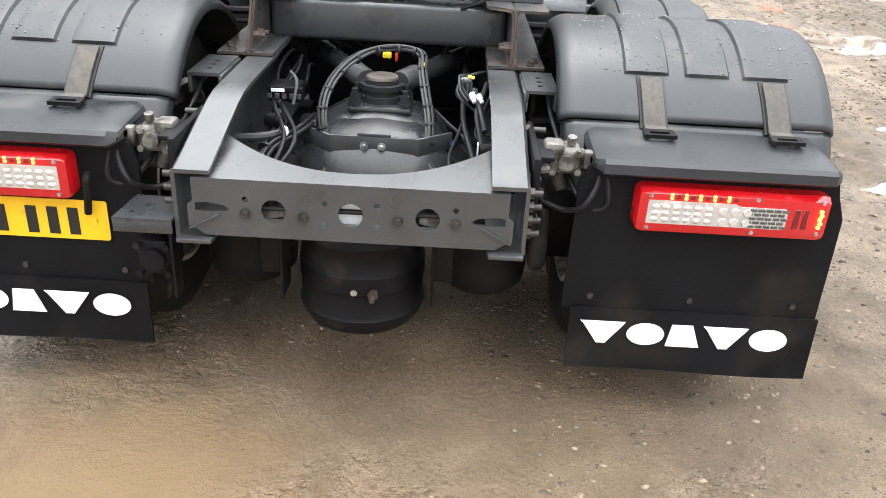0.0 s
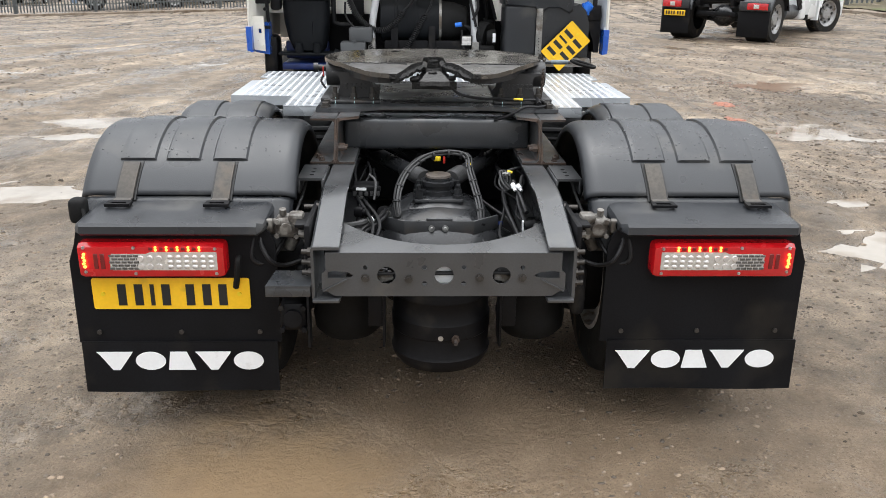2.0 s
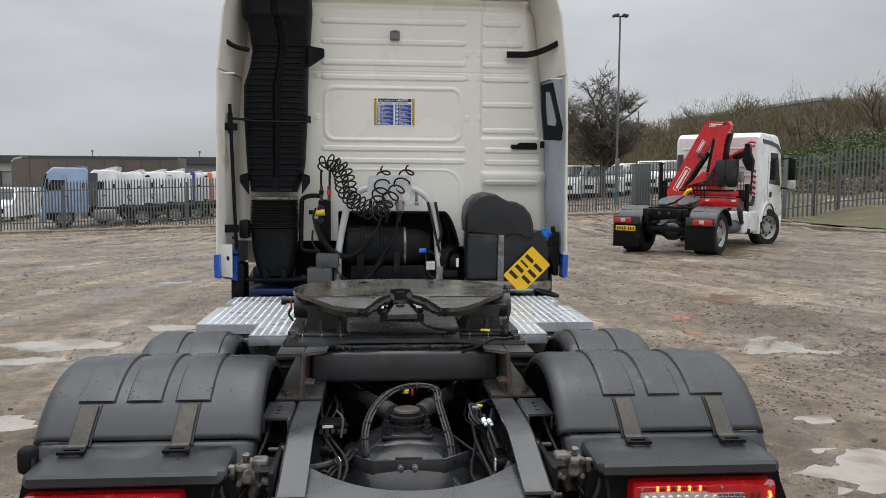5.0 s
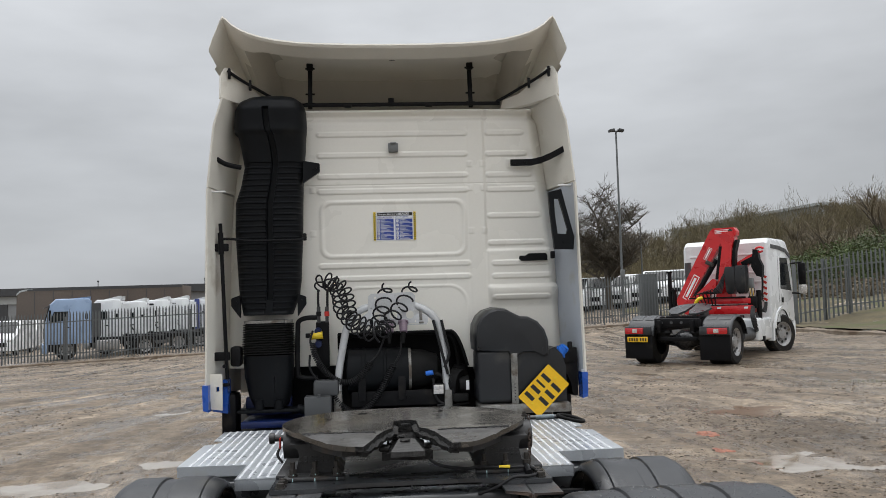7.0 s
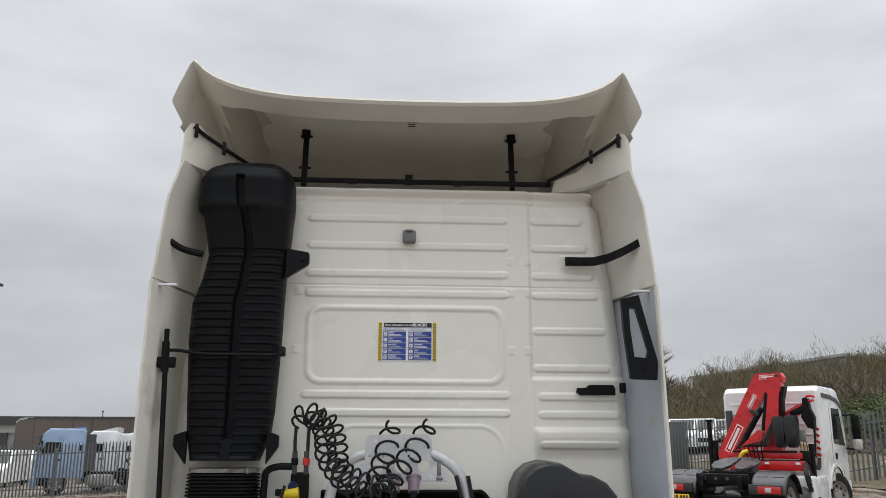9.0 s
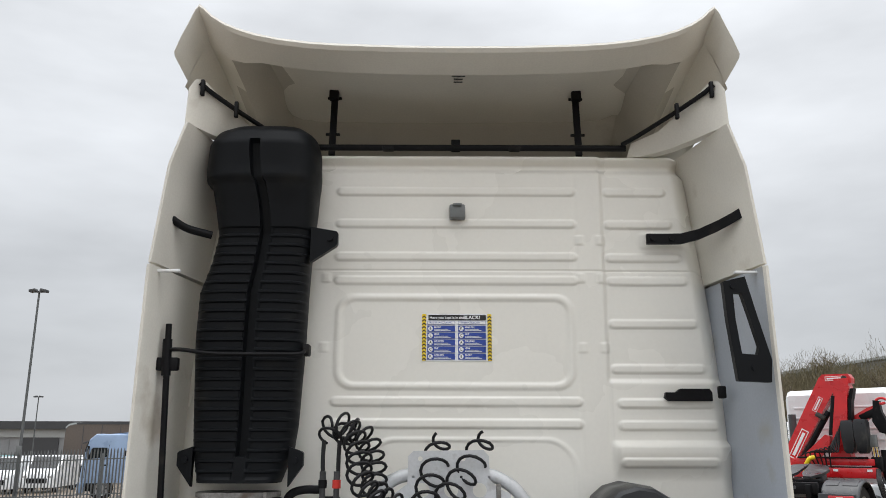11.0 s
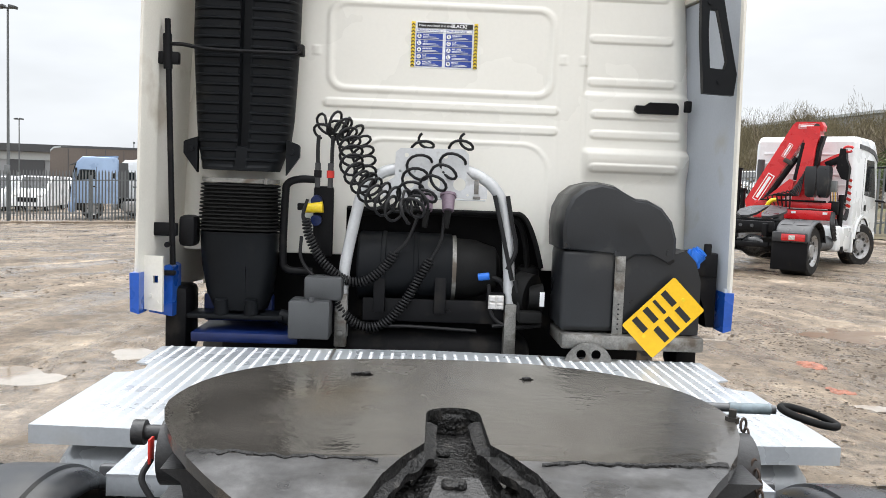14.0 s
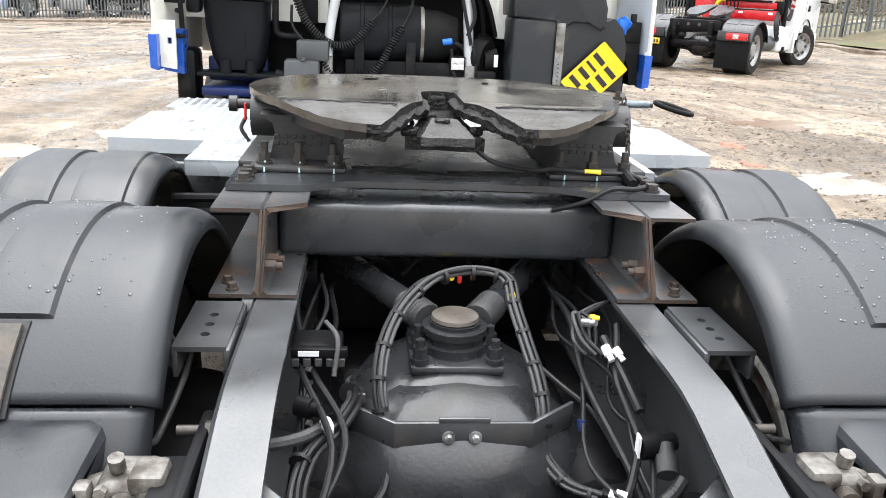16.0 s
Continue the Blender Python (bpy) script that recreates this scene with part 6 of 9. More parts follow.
def wall_depth(x, z):
    y = np.full_like(x, WALL)
    for zc in (2.822, 2.677, 2.530, 2.426, 1.917, 1.828):
        y += rib(x, z, -0.50, 0.50, zc)
    y -= 0.007 * (rbox(x, z, -0.505, 0.495, 1.968, 2.362, 0.075, 0.009) - rbox(x, z, -0.483, 0.473, 1.990, 2.340, 0.062, 0.009))
    for zc, x1 in ((2.824, 0.90), (2.677, 0.92), (2.529, 0.95), (2.426, 0.97), (2.242, 1.00), (2.053, 1.02)):
        y += rib(x, z, 0.665, x1, zc)
    for zc, x1 in ((1.911, 1.05), (1.822, 1.06), (1.675, 1.04)):
        y += rib(x, z, 0.685, x1, zc)
    y += 0.012 * smoothstep(1.99, 2.015, z) * smoothstep(0.625, 0.645, x)
    y -= 0.030 * (1 - smoothstep(1.735, 1.765, z)) * smoothstep(0.63, 0.66, x) * smoothstep(1.60, 1.72, z)
    y += 0.004 * (1 - smoothstep(0.0, 0.004, np.abs(z - 2.468)))                 # seam
    for sx in (0.532, 0.622, -0.555):
        for zc in (2.604, 2.437, 2.14):
            y -= 0.004 * rbox(x, z, sx - 0.016, sx + 0.016, zc - 0.02, zc + 0.02, 0.003, 0.003)
    y -= 0.004 * (rbox(x, z, -0.38, 0.495, 1.25, 1.772, 0.13, 0.006) - rbox(x, z, -0.365, 0.480, 1.20, 1.757, 0.12, 0.006))
    y += 0.003 * rbox(x, z, 0.512, 0.515, 1.25, 3.0, 0.001, 0.003) + 0.003 * rbox(x, z, 0.635, 0.638, 1.25, 2.95, 0.001, 0.003)
    corner = np.interp(z, (1.4, 2.0, 2.5, 2.75, 2.95), (1.075, 1.045, 0.99, 0.955, 0.94))
    y += 0.16 * smoothstep(0, 0.17, np.abs(x) - corner) + 0.9 * np.maximum(0, np.abs(x) - corner - 0.09)
    y += 0.05 * smoothstep(2.90, 2.95, z) - 0.03 * smoothstep(2.955, 2.99, z)
    y += 0.25 * smoothstep(2.99, 3.05, z)
    y -= 0.005 * (rbox(x, z, 0.80, 1.02, 2.572, 2.637, 0.01) - rbox(x, z, 0.812, 1.0, 2.584, 2.626, 0.006))
    return y


def wall_keep(x, z):
    low = np.where(x < -0.40, 1.245, np.where(x < 0.36, 1.455, np.where(x < 0.475, 1.455 - 0.24 * ((x - 0.36) / 0.115) ** 2, 1.205)))
    return z > low


cab = part("cab", loft(B(), [[(s * 1.10, y, z) for s, z in ((1, 1.06), (1, 2.75), (0.93, 3.0), (-0.93, 3.0), (-1, 2.75), (-1, 1.06))] for y in (3.86, 5.7)]), M["cab"], truck, "cream white sleeper cab with ribbed rear wall", 30)
ob = new("rear_wall", grid_mesh("rear_wall", np.arange(-1.18, 1.1801, 0.008), np.arange(1.20, 3.0501, 0.0045), wall_depth, M["cab"], wall_keep, swap=True))
ob.parent = cab
solid(ob, 0.004).modifiers[0].offset = 0
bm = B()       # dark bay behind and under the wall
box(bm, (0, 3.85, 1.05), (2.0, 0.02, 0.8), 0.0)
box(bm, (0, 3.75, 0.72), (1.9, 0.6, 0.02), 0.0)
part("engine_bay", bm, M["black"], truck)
bm = B()
for s in (-1, 1):
    tube(bm, smooth_path([(s * 0.40, 3.66, 0.95), (s * 0.42, 3.66, 1.2), (s * 0.38, 3.64, 1.40), (s * 0.28, 3.64, 1.44), (0, 3.64, 1.45)]), 0.014)
box(bm, (0.43, 3.70, 1.10), (0.10, 0.12, 0.24), 0.03)
tube(bm, [(x, 3.592, 1.455 - 0.24 * ((x - 0.36) / 0.115) ** 2) for x in np.linspace(0.36, 0.475, 14)], 0.011)
tube(bm, [(x, 3.592, 1.455) for x in np.linspace(-0.40, 0.36, 4)], 0.009)
part("bay_trim", bm, M["rubber"], truck)
bm = B()
box(bm, (-0.79, 3.50, 0.905), (0.44, 0.34, 0.04), 0.004)
box(bm, (-0.86, 3.56, 1.0), (0.30, 0.06, 0.12), 0.01)
part("blue_bracket", bm, M["darkblue"], truck, "dark blue painted cab bracket")

# sticker with its columns
sticker = part("sticker", plate(B(), [(-0.145, 2.082), (0.150, 2.082), (0.150, 2.282), (-0.145, 2.282)], [], Matrix.Translation((0, 3.600, 0)) @ XZ, 0.004), M["print"], cab, "white instruction sticker with blue rows and yellow chevrons", 0)


def flat_box(name, x0, x1, z0, z1, material, y=3.5945, parent=sticker):
    return part(name, plate(B(), [(x0, z0), (x1, z0), (x1, z1), (x0, z1)], [], Matrix.Translation((0, y, 0)) @ XZ, 0.0012), M[material], parent, smooth=0)


def words(text, x, z, size, material, parent, y=3.5925, align="LEFT", bold=0.0):
    c = bpy.data.curves.new("words", "FONT")
    c.body, c.size, c.align_x, c.align_y, c.offset = text, size, align, "CENTER", bold
    t = new("tmp_words", c)
    bpy.context.view_layer.update()
    me = bpy.data.meshes.new_from_object(t.evaluated_get(bpy.context.evaluated_depsgraph_get()))
    bpy.data.objects.remove(t)
    me.materials.clear()
    me.materials.append(M[material])
    o = new("lettering", me)
    o.parent = parent
    o.matrix_basis = Matrix.Translation((x, y, z)) @ Matrix.Rotation(radians(90), 4, "X")
    return o


flat_box("header", -0.117, 0.125, 2.254, 2.276, "ink")
words("Have you kept it in the", -0.112, 2.2645, 0.0155, "print", sticker, bold=0.0002)
words("BLACK!", 0.030, 2.265, 0.021, "print", sticker, bold=0.0006)
for x0, head, rows in ((-0.121, "TRAILER UNCOUPLING", ("BRAKE", "LEGS", "AIR LINES", "CLIP", "KING PIN")), (0.008, "TRAILER COUPLING", ("KING PIN", "CLIP", "AIR LINES", "LEGS", "BRAKE"))):
    flat_box("heading", x0, x0 + 0.116, 2.236, 2.2505, "printblue")
    flat_box("heading_field", x0 + 0.0012, x0 + 0.1148, 2.2372, 2.2493, "print", 3.5935)
    words(head, x0 + 0.005, 2.2432, 0.0095, "printblue", sticker, 3.5922, bold=0.0002)
    for k, w in enumerate(rows):
        z1 = 2.231 - k * 0.0292
        flat_box("instruction_panel", x0, x0 + 0.116, z1 - 0.0255, z1, "printblue")
        d = part("disc", cyl(B(), (x0 + 0.013, 3.5935, z1 - 0.0127), (x0 + 0.013, 3.5925, z1 - 0.0127), 0.0098, seg=18), M["print"], sticker, smooth=0)
        words(w[0], x0 + 0.013, z1 - 0.0127, 0.0145, "ink", sticker, 3.592, "CENTER", 0.0003)
        words(w, x0 + 0.028, z1 - 0.0068, 0.0095, "print", sticker, 3.5928, bold=0.0003)
        for r, wide in ((0, 0.06), (1, 0.07)):
            flat_box("small_print_bar", x0 + 0.028, x0 + 0.028 + wide, z1 - 0.0165 - r * 0.005, z1 - 0.0145 - r * 0.005, "print", 3.5932)
for x in (-0.135, 0.140):
    flat_box("chevron_strip", x - 0.0085, x + 0.0085, 2.084, 2.280, "yellowplastic")
    for k in range(13):
        z = 2.092 + k * 0.0147
        bm = B()
        plate(bm, [(x - 0.0085, z - 0.002), (x, z + 0.005), (x + 0.0085, z - 0.002), (x + 0.0085, z - 0.0075), (x, z - 0.0005), (x - 0.0085, z - 0.0075)], [], Matrix.Translation((0, 3.5932, 0)) @ XZ, 0.0008)
        part("chevron", bm, M["ink"], sticker, smooth=0)
bm = B()
box(bm, (0.005, 3.575, 2.722), (0.068, 0.05, 0.062), 0.008)
box(bm, (0.005, 3.55, 2.748), (0.04, 0.02, 0.012), 0.004)
part("junction_box", bm, M["greybox"], cab, "small grey plastic box")

# air intake duct up the left of the rear wall
DUCT_KEYS = [(1.00, -0.835, 0.095, 0.09), (1.02, -0.838, 0.12, 0.11), (1.15, -0.845, 0.155, 0.12), (1.32, -0.848, 0.165, 0.12), (1.345, -0.848, 0.160, 0.12), (1.56, -0.847, 0.150, 0.12), (1.60, -0.847, 0.16, 0.12),
        (1.72, -0.835, 0.195, 0.12), (1.82, -0.832, 0.205, 0.12), (2.15, -0.832, 0.222, 0.12), (2.34, -0.828, 0.222, 0.12), (2.46, -0.806, 0.205, 0.12), (2.58, -0.79, 0.198, 0.12), (2.70, -0.795, 0.212, 0.14), (2.79, -0.802, 0.224, 0.16), (2.80, -0.812, 0.236, 0.17), (2.85, -0.813, 0.240, 0.17),
        (2.95, -0.812, 0.234, 0.18), (3.005, -0.805, 0.212, 0.16), (3.04, -0.792, 0.15, 0.12), (3.055, -0.79, 0.06, 0.06)]


def key_at(z):
    zs = [k[0] for k in DUCT_KEYS]
    return [float(np.interp(z, zs, [k[i] for k in DUCT_KEYS])) for i in (1, 2, 3)]


def duct_ring(z, r_in=0.0, groove=True, grow=0.0):
    c, w, d = key_at(z)
    w, d = w + grow, d + grow
    ring = []
    mid = 0.015 - 0.03 * float(smoothstep(2.62, 2.95, z))
    half_g = 0.022
    us = [-1, -0.985, -0.95, -0.9, -0.82, -0.7, -0.5, -0.3]
    xs = [u * w for u in us] + [mid - half_g - 0.008, mid - half_g, mid - half_g + 0.006, mid, mid + half_g - 0.006, mid + half_g, mid + half_g + 0.008] + [-u * w for u in reversed(us)]
    for x in xs:
        y = -d * (1 - min(1, abs(x / w)) ** 6) ** 0.5
        inner = abs(x - mid) <= half_g - 0.005
        if groove and inner and 1.70 < z < 2.96:
            y += 0.035
        elif groove and r_in and abs(x - mid) > half_g + 0.004 and abs(x) < 0.96 * w:
            y += r_in
        ring.append((c + x, 3.50 + y, z))
    for u in (0.97, 0.8, 0.4, 0.0, -0.4, -0.8, -0.97):
        ring.append((c + u * w, 3.50 + d * (1 - abs(u) ** 6) ** 0.5 * 0.8, z))
    return ring


bm = B()
rings = []
z = 1.60
while z < 3.053:
    ph = ((z - 1.60) / 0.0385) % 1
    ribbed = 1.62 < z < 2.60
    rings.append(duct_ring(z, 0.009 * (1 if ph > 0.28 else 0) if ribbed else 0.0))
    z += 0.0385 / 7 if ribbed else 0.012
rings.append(duct_ring(3.054))
loft(bm, rings)
duct = part("air_duct", bm, M["duct"], truck, "tall black ribbed plastic air intake duct", 30)
bm = B()
rings = []
for k in range(13):
    zz = 1.345 + k * 0.0155
    for dz, g in ((0, 0.0), (0.004, 0.014), (0.009, 0.014), (0.0125, 0.0)):
        rings.append(duct_ring(zz + dz, 0, False, g))
loft(bm, rings)
part("bellows", bm, M["rubber"], duct, "black rubber bellows")
bm = B()
loft(bm, [duct_ring(z, 0, False, g) for z, g in ((1.00, 0), (1.01, 0.004), (1.08, 0.002), (1.20, 0), (1.31, 0), (1.34, 0.004))])
for dx in (-0.06, 0.065):
    cyl(bm, (-0.84 + dx, 3.395, 1.0), (-0.84 + dx, 3.385, 1.06), 0.032, 0.026, 14)
part("lower_duct", bm, M["duct"], duct, smooth=40)
bm = B()
loft(bm, [duct_ring(z, 0, False, 0.008) for z in (1.548, 1.566)])
cyl(bm, (-0.72, 3.372, 1.545), (-0.72, 3.372, 1.57), 0.008, seg=8)
part("hose_clamp", bm, M["alu"], duct, "steel hose clamp")
bm = B()
box(bm, (-0.84, 3.45, 0.985), (0.40, 0.16, 0.02), 0.006)
tube(bm, smooth_path([(-0.66, 3.42, 0.99), (-0.58, 3.42, 0.97), (-0.52, 3.43, 0.95)]), 0.03, 10)
part("duct_foot", bm, M["duct"], duct)
for z, x0, x1, sl in ((2.565, -0.60, -0.495, 0.02), (1.685, -0.65, -0.600, 0.03), (1.685, -1.02, -1.072, 0.03)):
    bm = B()
    s = 1 if x1 > x0 else -1
    prof = [(x0, z - 0.10), (x1, z - 0.030), (x1 + s * 0.006, z - 0.02), (x1 + s * 0.006, z + 0.025), (x1, z + 0.032), (x0, z + 0.05)]
    plate(bm, prof, [], Matrix.Translation((0, 3.46, 0)) @ XZ, 0.03)
    cyl(bm, (x1 - s * 0.025, 3.43, z), (x1 - s * 0.025, 3.418, z), 0.012, seg=10)
    part("mounting_tab", bm, M["duct"], duct)
bm = B()
tube(bm, smooth_path([(-1.13, 3.36, 2.10), (-1.06, 3.345, 2.098), (-0.95, 3.355, 2.085), (-0.75, 3.355, 2.083), (-0.62, 3.365, 2.085), (-0.60, 3.40, 2.10)]), 0.008)
box(bm, (-0.598, 3.44, 2.108), (0.026, 0.06, 0.045), 0.006)
part("retaining_rod", bm, M["black"], duct, "thin black retaining rod")
bm = B()
for s in (1,):
    tube(bm, smooth_path([(-1.175, 3.34, 2.645), (-1.15, 3.34, 2.625), (-1.09, 3.37, 2.590), (-1.0, 3.41, 2.572)]), 0.016, 10)
part("fairing_arm", bm, M["black"], truck, "curved black fairing bracket")
bm = B()
cyl(bm, (-1.128, 3.36, 2.20), (-1.095, 3.36, 1.20), 0.012, seg=10)
cyl(bm, (-1.128, 3.36, 2.14), (-1.124, 3.36, 2.00), 0.018, seg=10)
box(bm, (-1.135, 3.37, 2.045), (0.11, 0.03, 0.05), 0.006)
box(bm, (-1.145, 3.37, 1.345), (0.13, 0.03, 0.055), 0.006)
box(bm, (-1.045, 3.42, 1.34), (0.07, 0.10, 0.13), 0.02)
cyl(bm, (-1.105, 3.33, 1.285), (-1.105, 3.31, 1.285), 0.012, seg=8)
box(bm, (-1.13, 3.35, 1.165), (0.10, 0.03, 0.02), 0.005)
part("fairing_rod", bm, M["black"], truck, "upright black fairing rod with brackets")


# side fairings
def edge_x(z):
    return float(np.interp(z, [1.10, 1.18, 2.0, 2.42, 2.82, 3.0, 3.05], [1.215, 1.212, 1.20, 1.193, 1.150, 1.095, 1.08]))


def fairing(z0, z1, y0, y1, inset=0.075, dip=0.0):
    bm = B()
    rings = []
    for z in np.linspace(z0, z1, 14):
        o = edge_x(z)
        ring = [(o - 0.020, y0 + 0.012, z), (o - 0.012, y0, z), (o, y0 + 0.004, z), (o + 0.006, (y0 + y1) / 2, z), (o + 0.004, y1, z), (o - inset + 0.005, y1 + 0.02, z), (o - inset, y1, z), (o - 0.022 - inset * 0.4, (y0 + y1) / 2, z)]
        rings.append(ring)
    loft(bm, rings)
    return bm


for s in (1, -1):
    f = lambda bm: bm if s > 0 else mirror(bm)
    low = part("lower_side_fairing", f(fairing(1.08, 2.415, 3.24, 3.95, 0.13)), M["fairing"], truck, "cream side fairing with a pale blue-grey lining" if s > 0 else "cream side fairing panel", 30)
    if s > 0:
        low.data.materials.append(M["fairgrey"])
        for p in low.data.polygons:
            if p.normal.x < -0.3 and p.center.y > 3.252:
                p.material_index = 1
    up = part("upper_side_fairing", f(fairing(2.425, 3.0, 3.25, 3.95, 0.16)), M["fairing"], truck, "cream upper side fairing panel", 30)
    bm = B()
    box(bm, (1.13, 3.30, 2.40), (0.10, 0.02, 0.012), 0.004)
    part("edge_lip", f(bm), M["white"], up)
    # blue lower corner
    bm = B()
    ex = 1.178 if s > 0 else 1.186
    plate(bm, [(ex, 1.01), (ex + 0.034, 1.02), (ex + 0.038, 1.175), (ex, 1.175)], [], Matrix.Translation((0, 3.44 if s < 0 else 3.34, 0)) @ XZ, 0.22 if s < 0 else 0.11)
    if s < 0:
        plate(bm, [(1.095, 0.982), (1.19, 0.998), (1.19, 1.17), (1.11, 1.20), (1.095, 1.19)], [], Matrix.Translation((0, 3.48, 0)) @ XZ, 0.12)
    part("lower_corner", f(bm), M["blue"], truck, "bright blue lower fairing corner")
    bm = B()
    if s < 0:
        plate(bm, [(1.112, 1.012), (1.184, 1.022), (1.190, 1.24), (1.112, 1.24)], [[(1.13, 1.13), (1.15, 1.13), (1.15, 1.16), (1.13, 1.16)]], Matrix.Translation((0, 3.30, 0)) @ XZ, 0.02)
        for z in (1.03, 1.06):
            cyl(bm, (1.13 + (z - 1.03), 3.282, z + 0.02), (1.13 + (z - 1.03), 3.272, z + 0.02), 0.008, seg=8)
        part("corner_plate", f(bm), M["fairing"], truck)
    else:
        box(bm, (1.19, 3.26, 1.13), (0.02, 0.03, 0.12), 0.006)
        part("corner_plate", bm, M["fairgrey"], truck)
    # step panel behind
    bm = B()
    box(bm, (1.10, 3.52, 0.95), (0.10, 0.20, 0.30), 0.03)
    part("corner_backing", f(bm), M["black"], truck)
# pressed frame, brackets on the right
bm = B()
plate(bm, [(1.024, 1.972), (1.146, 1.967), (1.154, 2.05), (1.110, 2.23), (1.080, 2.362), (0.996, 2.342), (1.002, 2.20)], [[(1.045, 2.072), (1.103, 2.067), (1.112, 2.10), (1.085, 2.21), (1.062, 2.298), (1.030, 2.300), (1.032, 2.20)]], Matrix.Translation((0, 3.225, 0)) @ XZ, 0.03)
for x, z in ((1.085, 2.02), (1.03, 2.325)):
    cyl(bm, (x, 3.205, z), (x, 3.19, z), 0.010, seg=8)
part("pressed_frame", bm, M["duct"], truck, "black pressed fairing frame")
bm = B()
plate(bm, [(0.86, 1.955), (0.90, 1.955), (0.92, 1.97), (1.04, 1.97), (1.05, 1.955), (1.05, 1.92), (0.87, 1.92), (0.855, 1.935)], [], Matrix.Translation((0, 3.60, 0)) @ XZ, 0.028)
box(bm, (1.085, 3.56, 1.955), (0.03, 0.03, 0.05), 0.006)
part("cab_latch", bm, M["black"], truck, "black cab latch handle")
bm = B()
rings = []
for x, y, z in ((0.815, 3.575, 2.602), (0.90, 3.575, 2.602), (0.96, 3.57, 2.602), (1.02, 3.52, 2.608), (1.075, 3.43, 2.622), (1.113, 3.375, 2.638), (1.14, 3.34, 2.652)):
    rings.append([(x, y, z - 0.022), (x, y - 0.02, z - 0.022), (x, y - 0.02, z + 0.022), (x, y, z + 0.022)])
loft(bm, rings)
for x in (0.84, 0.92):
    cyl(bm, (x, 3.555, 2.602), (x, 3.545, 2.602), 0.012, seg=8)
part("fairing_arm", bm, M["black"], truck, "curved black fairing bracket")
bm = B()
box(bm, (1.10, 3.34, 1.28), (0.13, 0.10, 0.10), 0.01)
box(bm, (1.12, 3.30, 1.345), (0.03, 0.02, 0.05), 0.005)
loft(bm, [[(x0, 3.30, z), (1.165, 3.30, z), (1.165, 3.48, z), (x0, 3.48, z)] for x0, z in ((1.13, 1.02), (1.12, 1.10), (1.085, 1.18), (1.06, 1.26), (1.05, 1.33))])
part("corner_bracket", bm, M["black"], truck)

# roof corner pieces, cross bar and wind deflector
for s in (1, -1):
    f = lambda bm: bm if s > 0 else mirror(bm)
    bm = B()
    top = [(1.095, 3.27, 3.16), (1.075, 3.28, 3.20), (1.045, 3.29, 3.205), (1.0, 3.34, 3.165), (0.95, 3.42, 3.12), (0.88, 3.52, 3.075), (0.78, 3.60, 3.05)]
    low = [(1.100, 3.27, 3.01), (1.078, 3.28, 3.0), (1.035, 3.36, 3.0), (0.99, 3.44, 3.0), (0.94, 3.52, 3.0), (0.86, 3.60, 3.0), (0.77, 3.66, 3.0)]
    outer = [(x + 0.02, y + 0.05, z) for x, y, z in top]
    outl = [(x + 0.02, y + 0.05, z) for x, y, z in low]
    loft(bm, [[a, b, c, d] for a, b, c, d in zip(low, top, outer, outl)])
    part("roof_corner", f(bm), M["fairing"], truck, "cream roof corner moulding", 40)
    bm = B()
    tube(bm, smooth_path([(0.74, 3.60, 3.045), (0.80, 3.54, 3.065), (0.88, 3.47, 3.10), (0.95, 3.38, 3.125), (1.02, 3.31, 3.16), (1.055, 3.28, 3.185)]), 0.010)
    for x, y, z in ((0.93, 3.39, 3.115), (1.045, 3.285, 3.165)):
        box(bm, (x, y, z), (0.016, 0.02, 0.07), 0.004)
    part("roof_rod", f(bm), M["black"], truck, "black rod along the roof corner")
    bm = B()
    box(bm, (0.567, 3.74, 3.23), (0.030, 0.025, 0.40), 0.004, rot=Matrix.Rotation(radians(-8), 3, "X"))
    box(bm, (0.567, 3.73, 3.36), (0.045, 0.03, 0.10), 0.006, rot=Matrix.Rotation(radians(-8), 3, "X"))
    for z in (3.07, 3.14, 3.33, 3.40):
        box(bm, (0.567, 3.735 + (z - 3.2) * 0.12, z), (0.066, 0.012, 0.012), 0.003)
    part("deflector_strut", f(bm), M["black"], truck, "black adjustable deflector strut")
bm = B()
tube(bm, [(-0.80, 3.62, 3.035), (0.76, 3.62, 3.035)], 0.014, 10)
for x in (-0.30, 0.26):
    box(bm, (x, 3.60, 3.022), (0.05, 0.03, 0.02), 0.005)
box(bm, (0.0, 3.66, 3.06), (0.04, 0.01, 0.06), 0.003)
part("roof_bar", bm, M["black"], truck, "black bar across the roof edge")


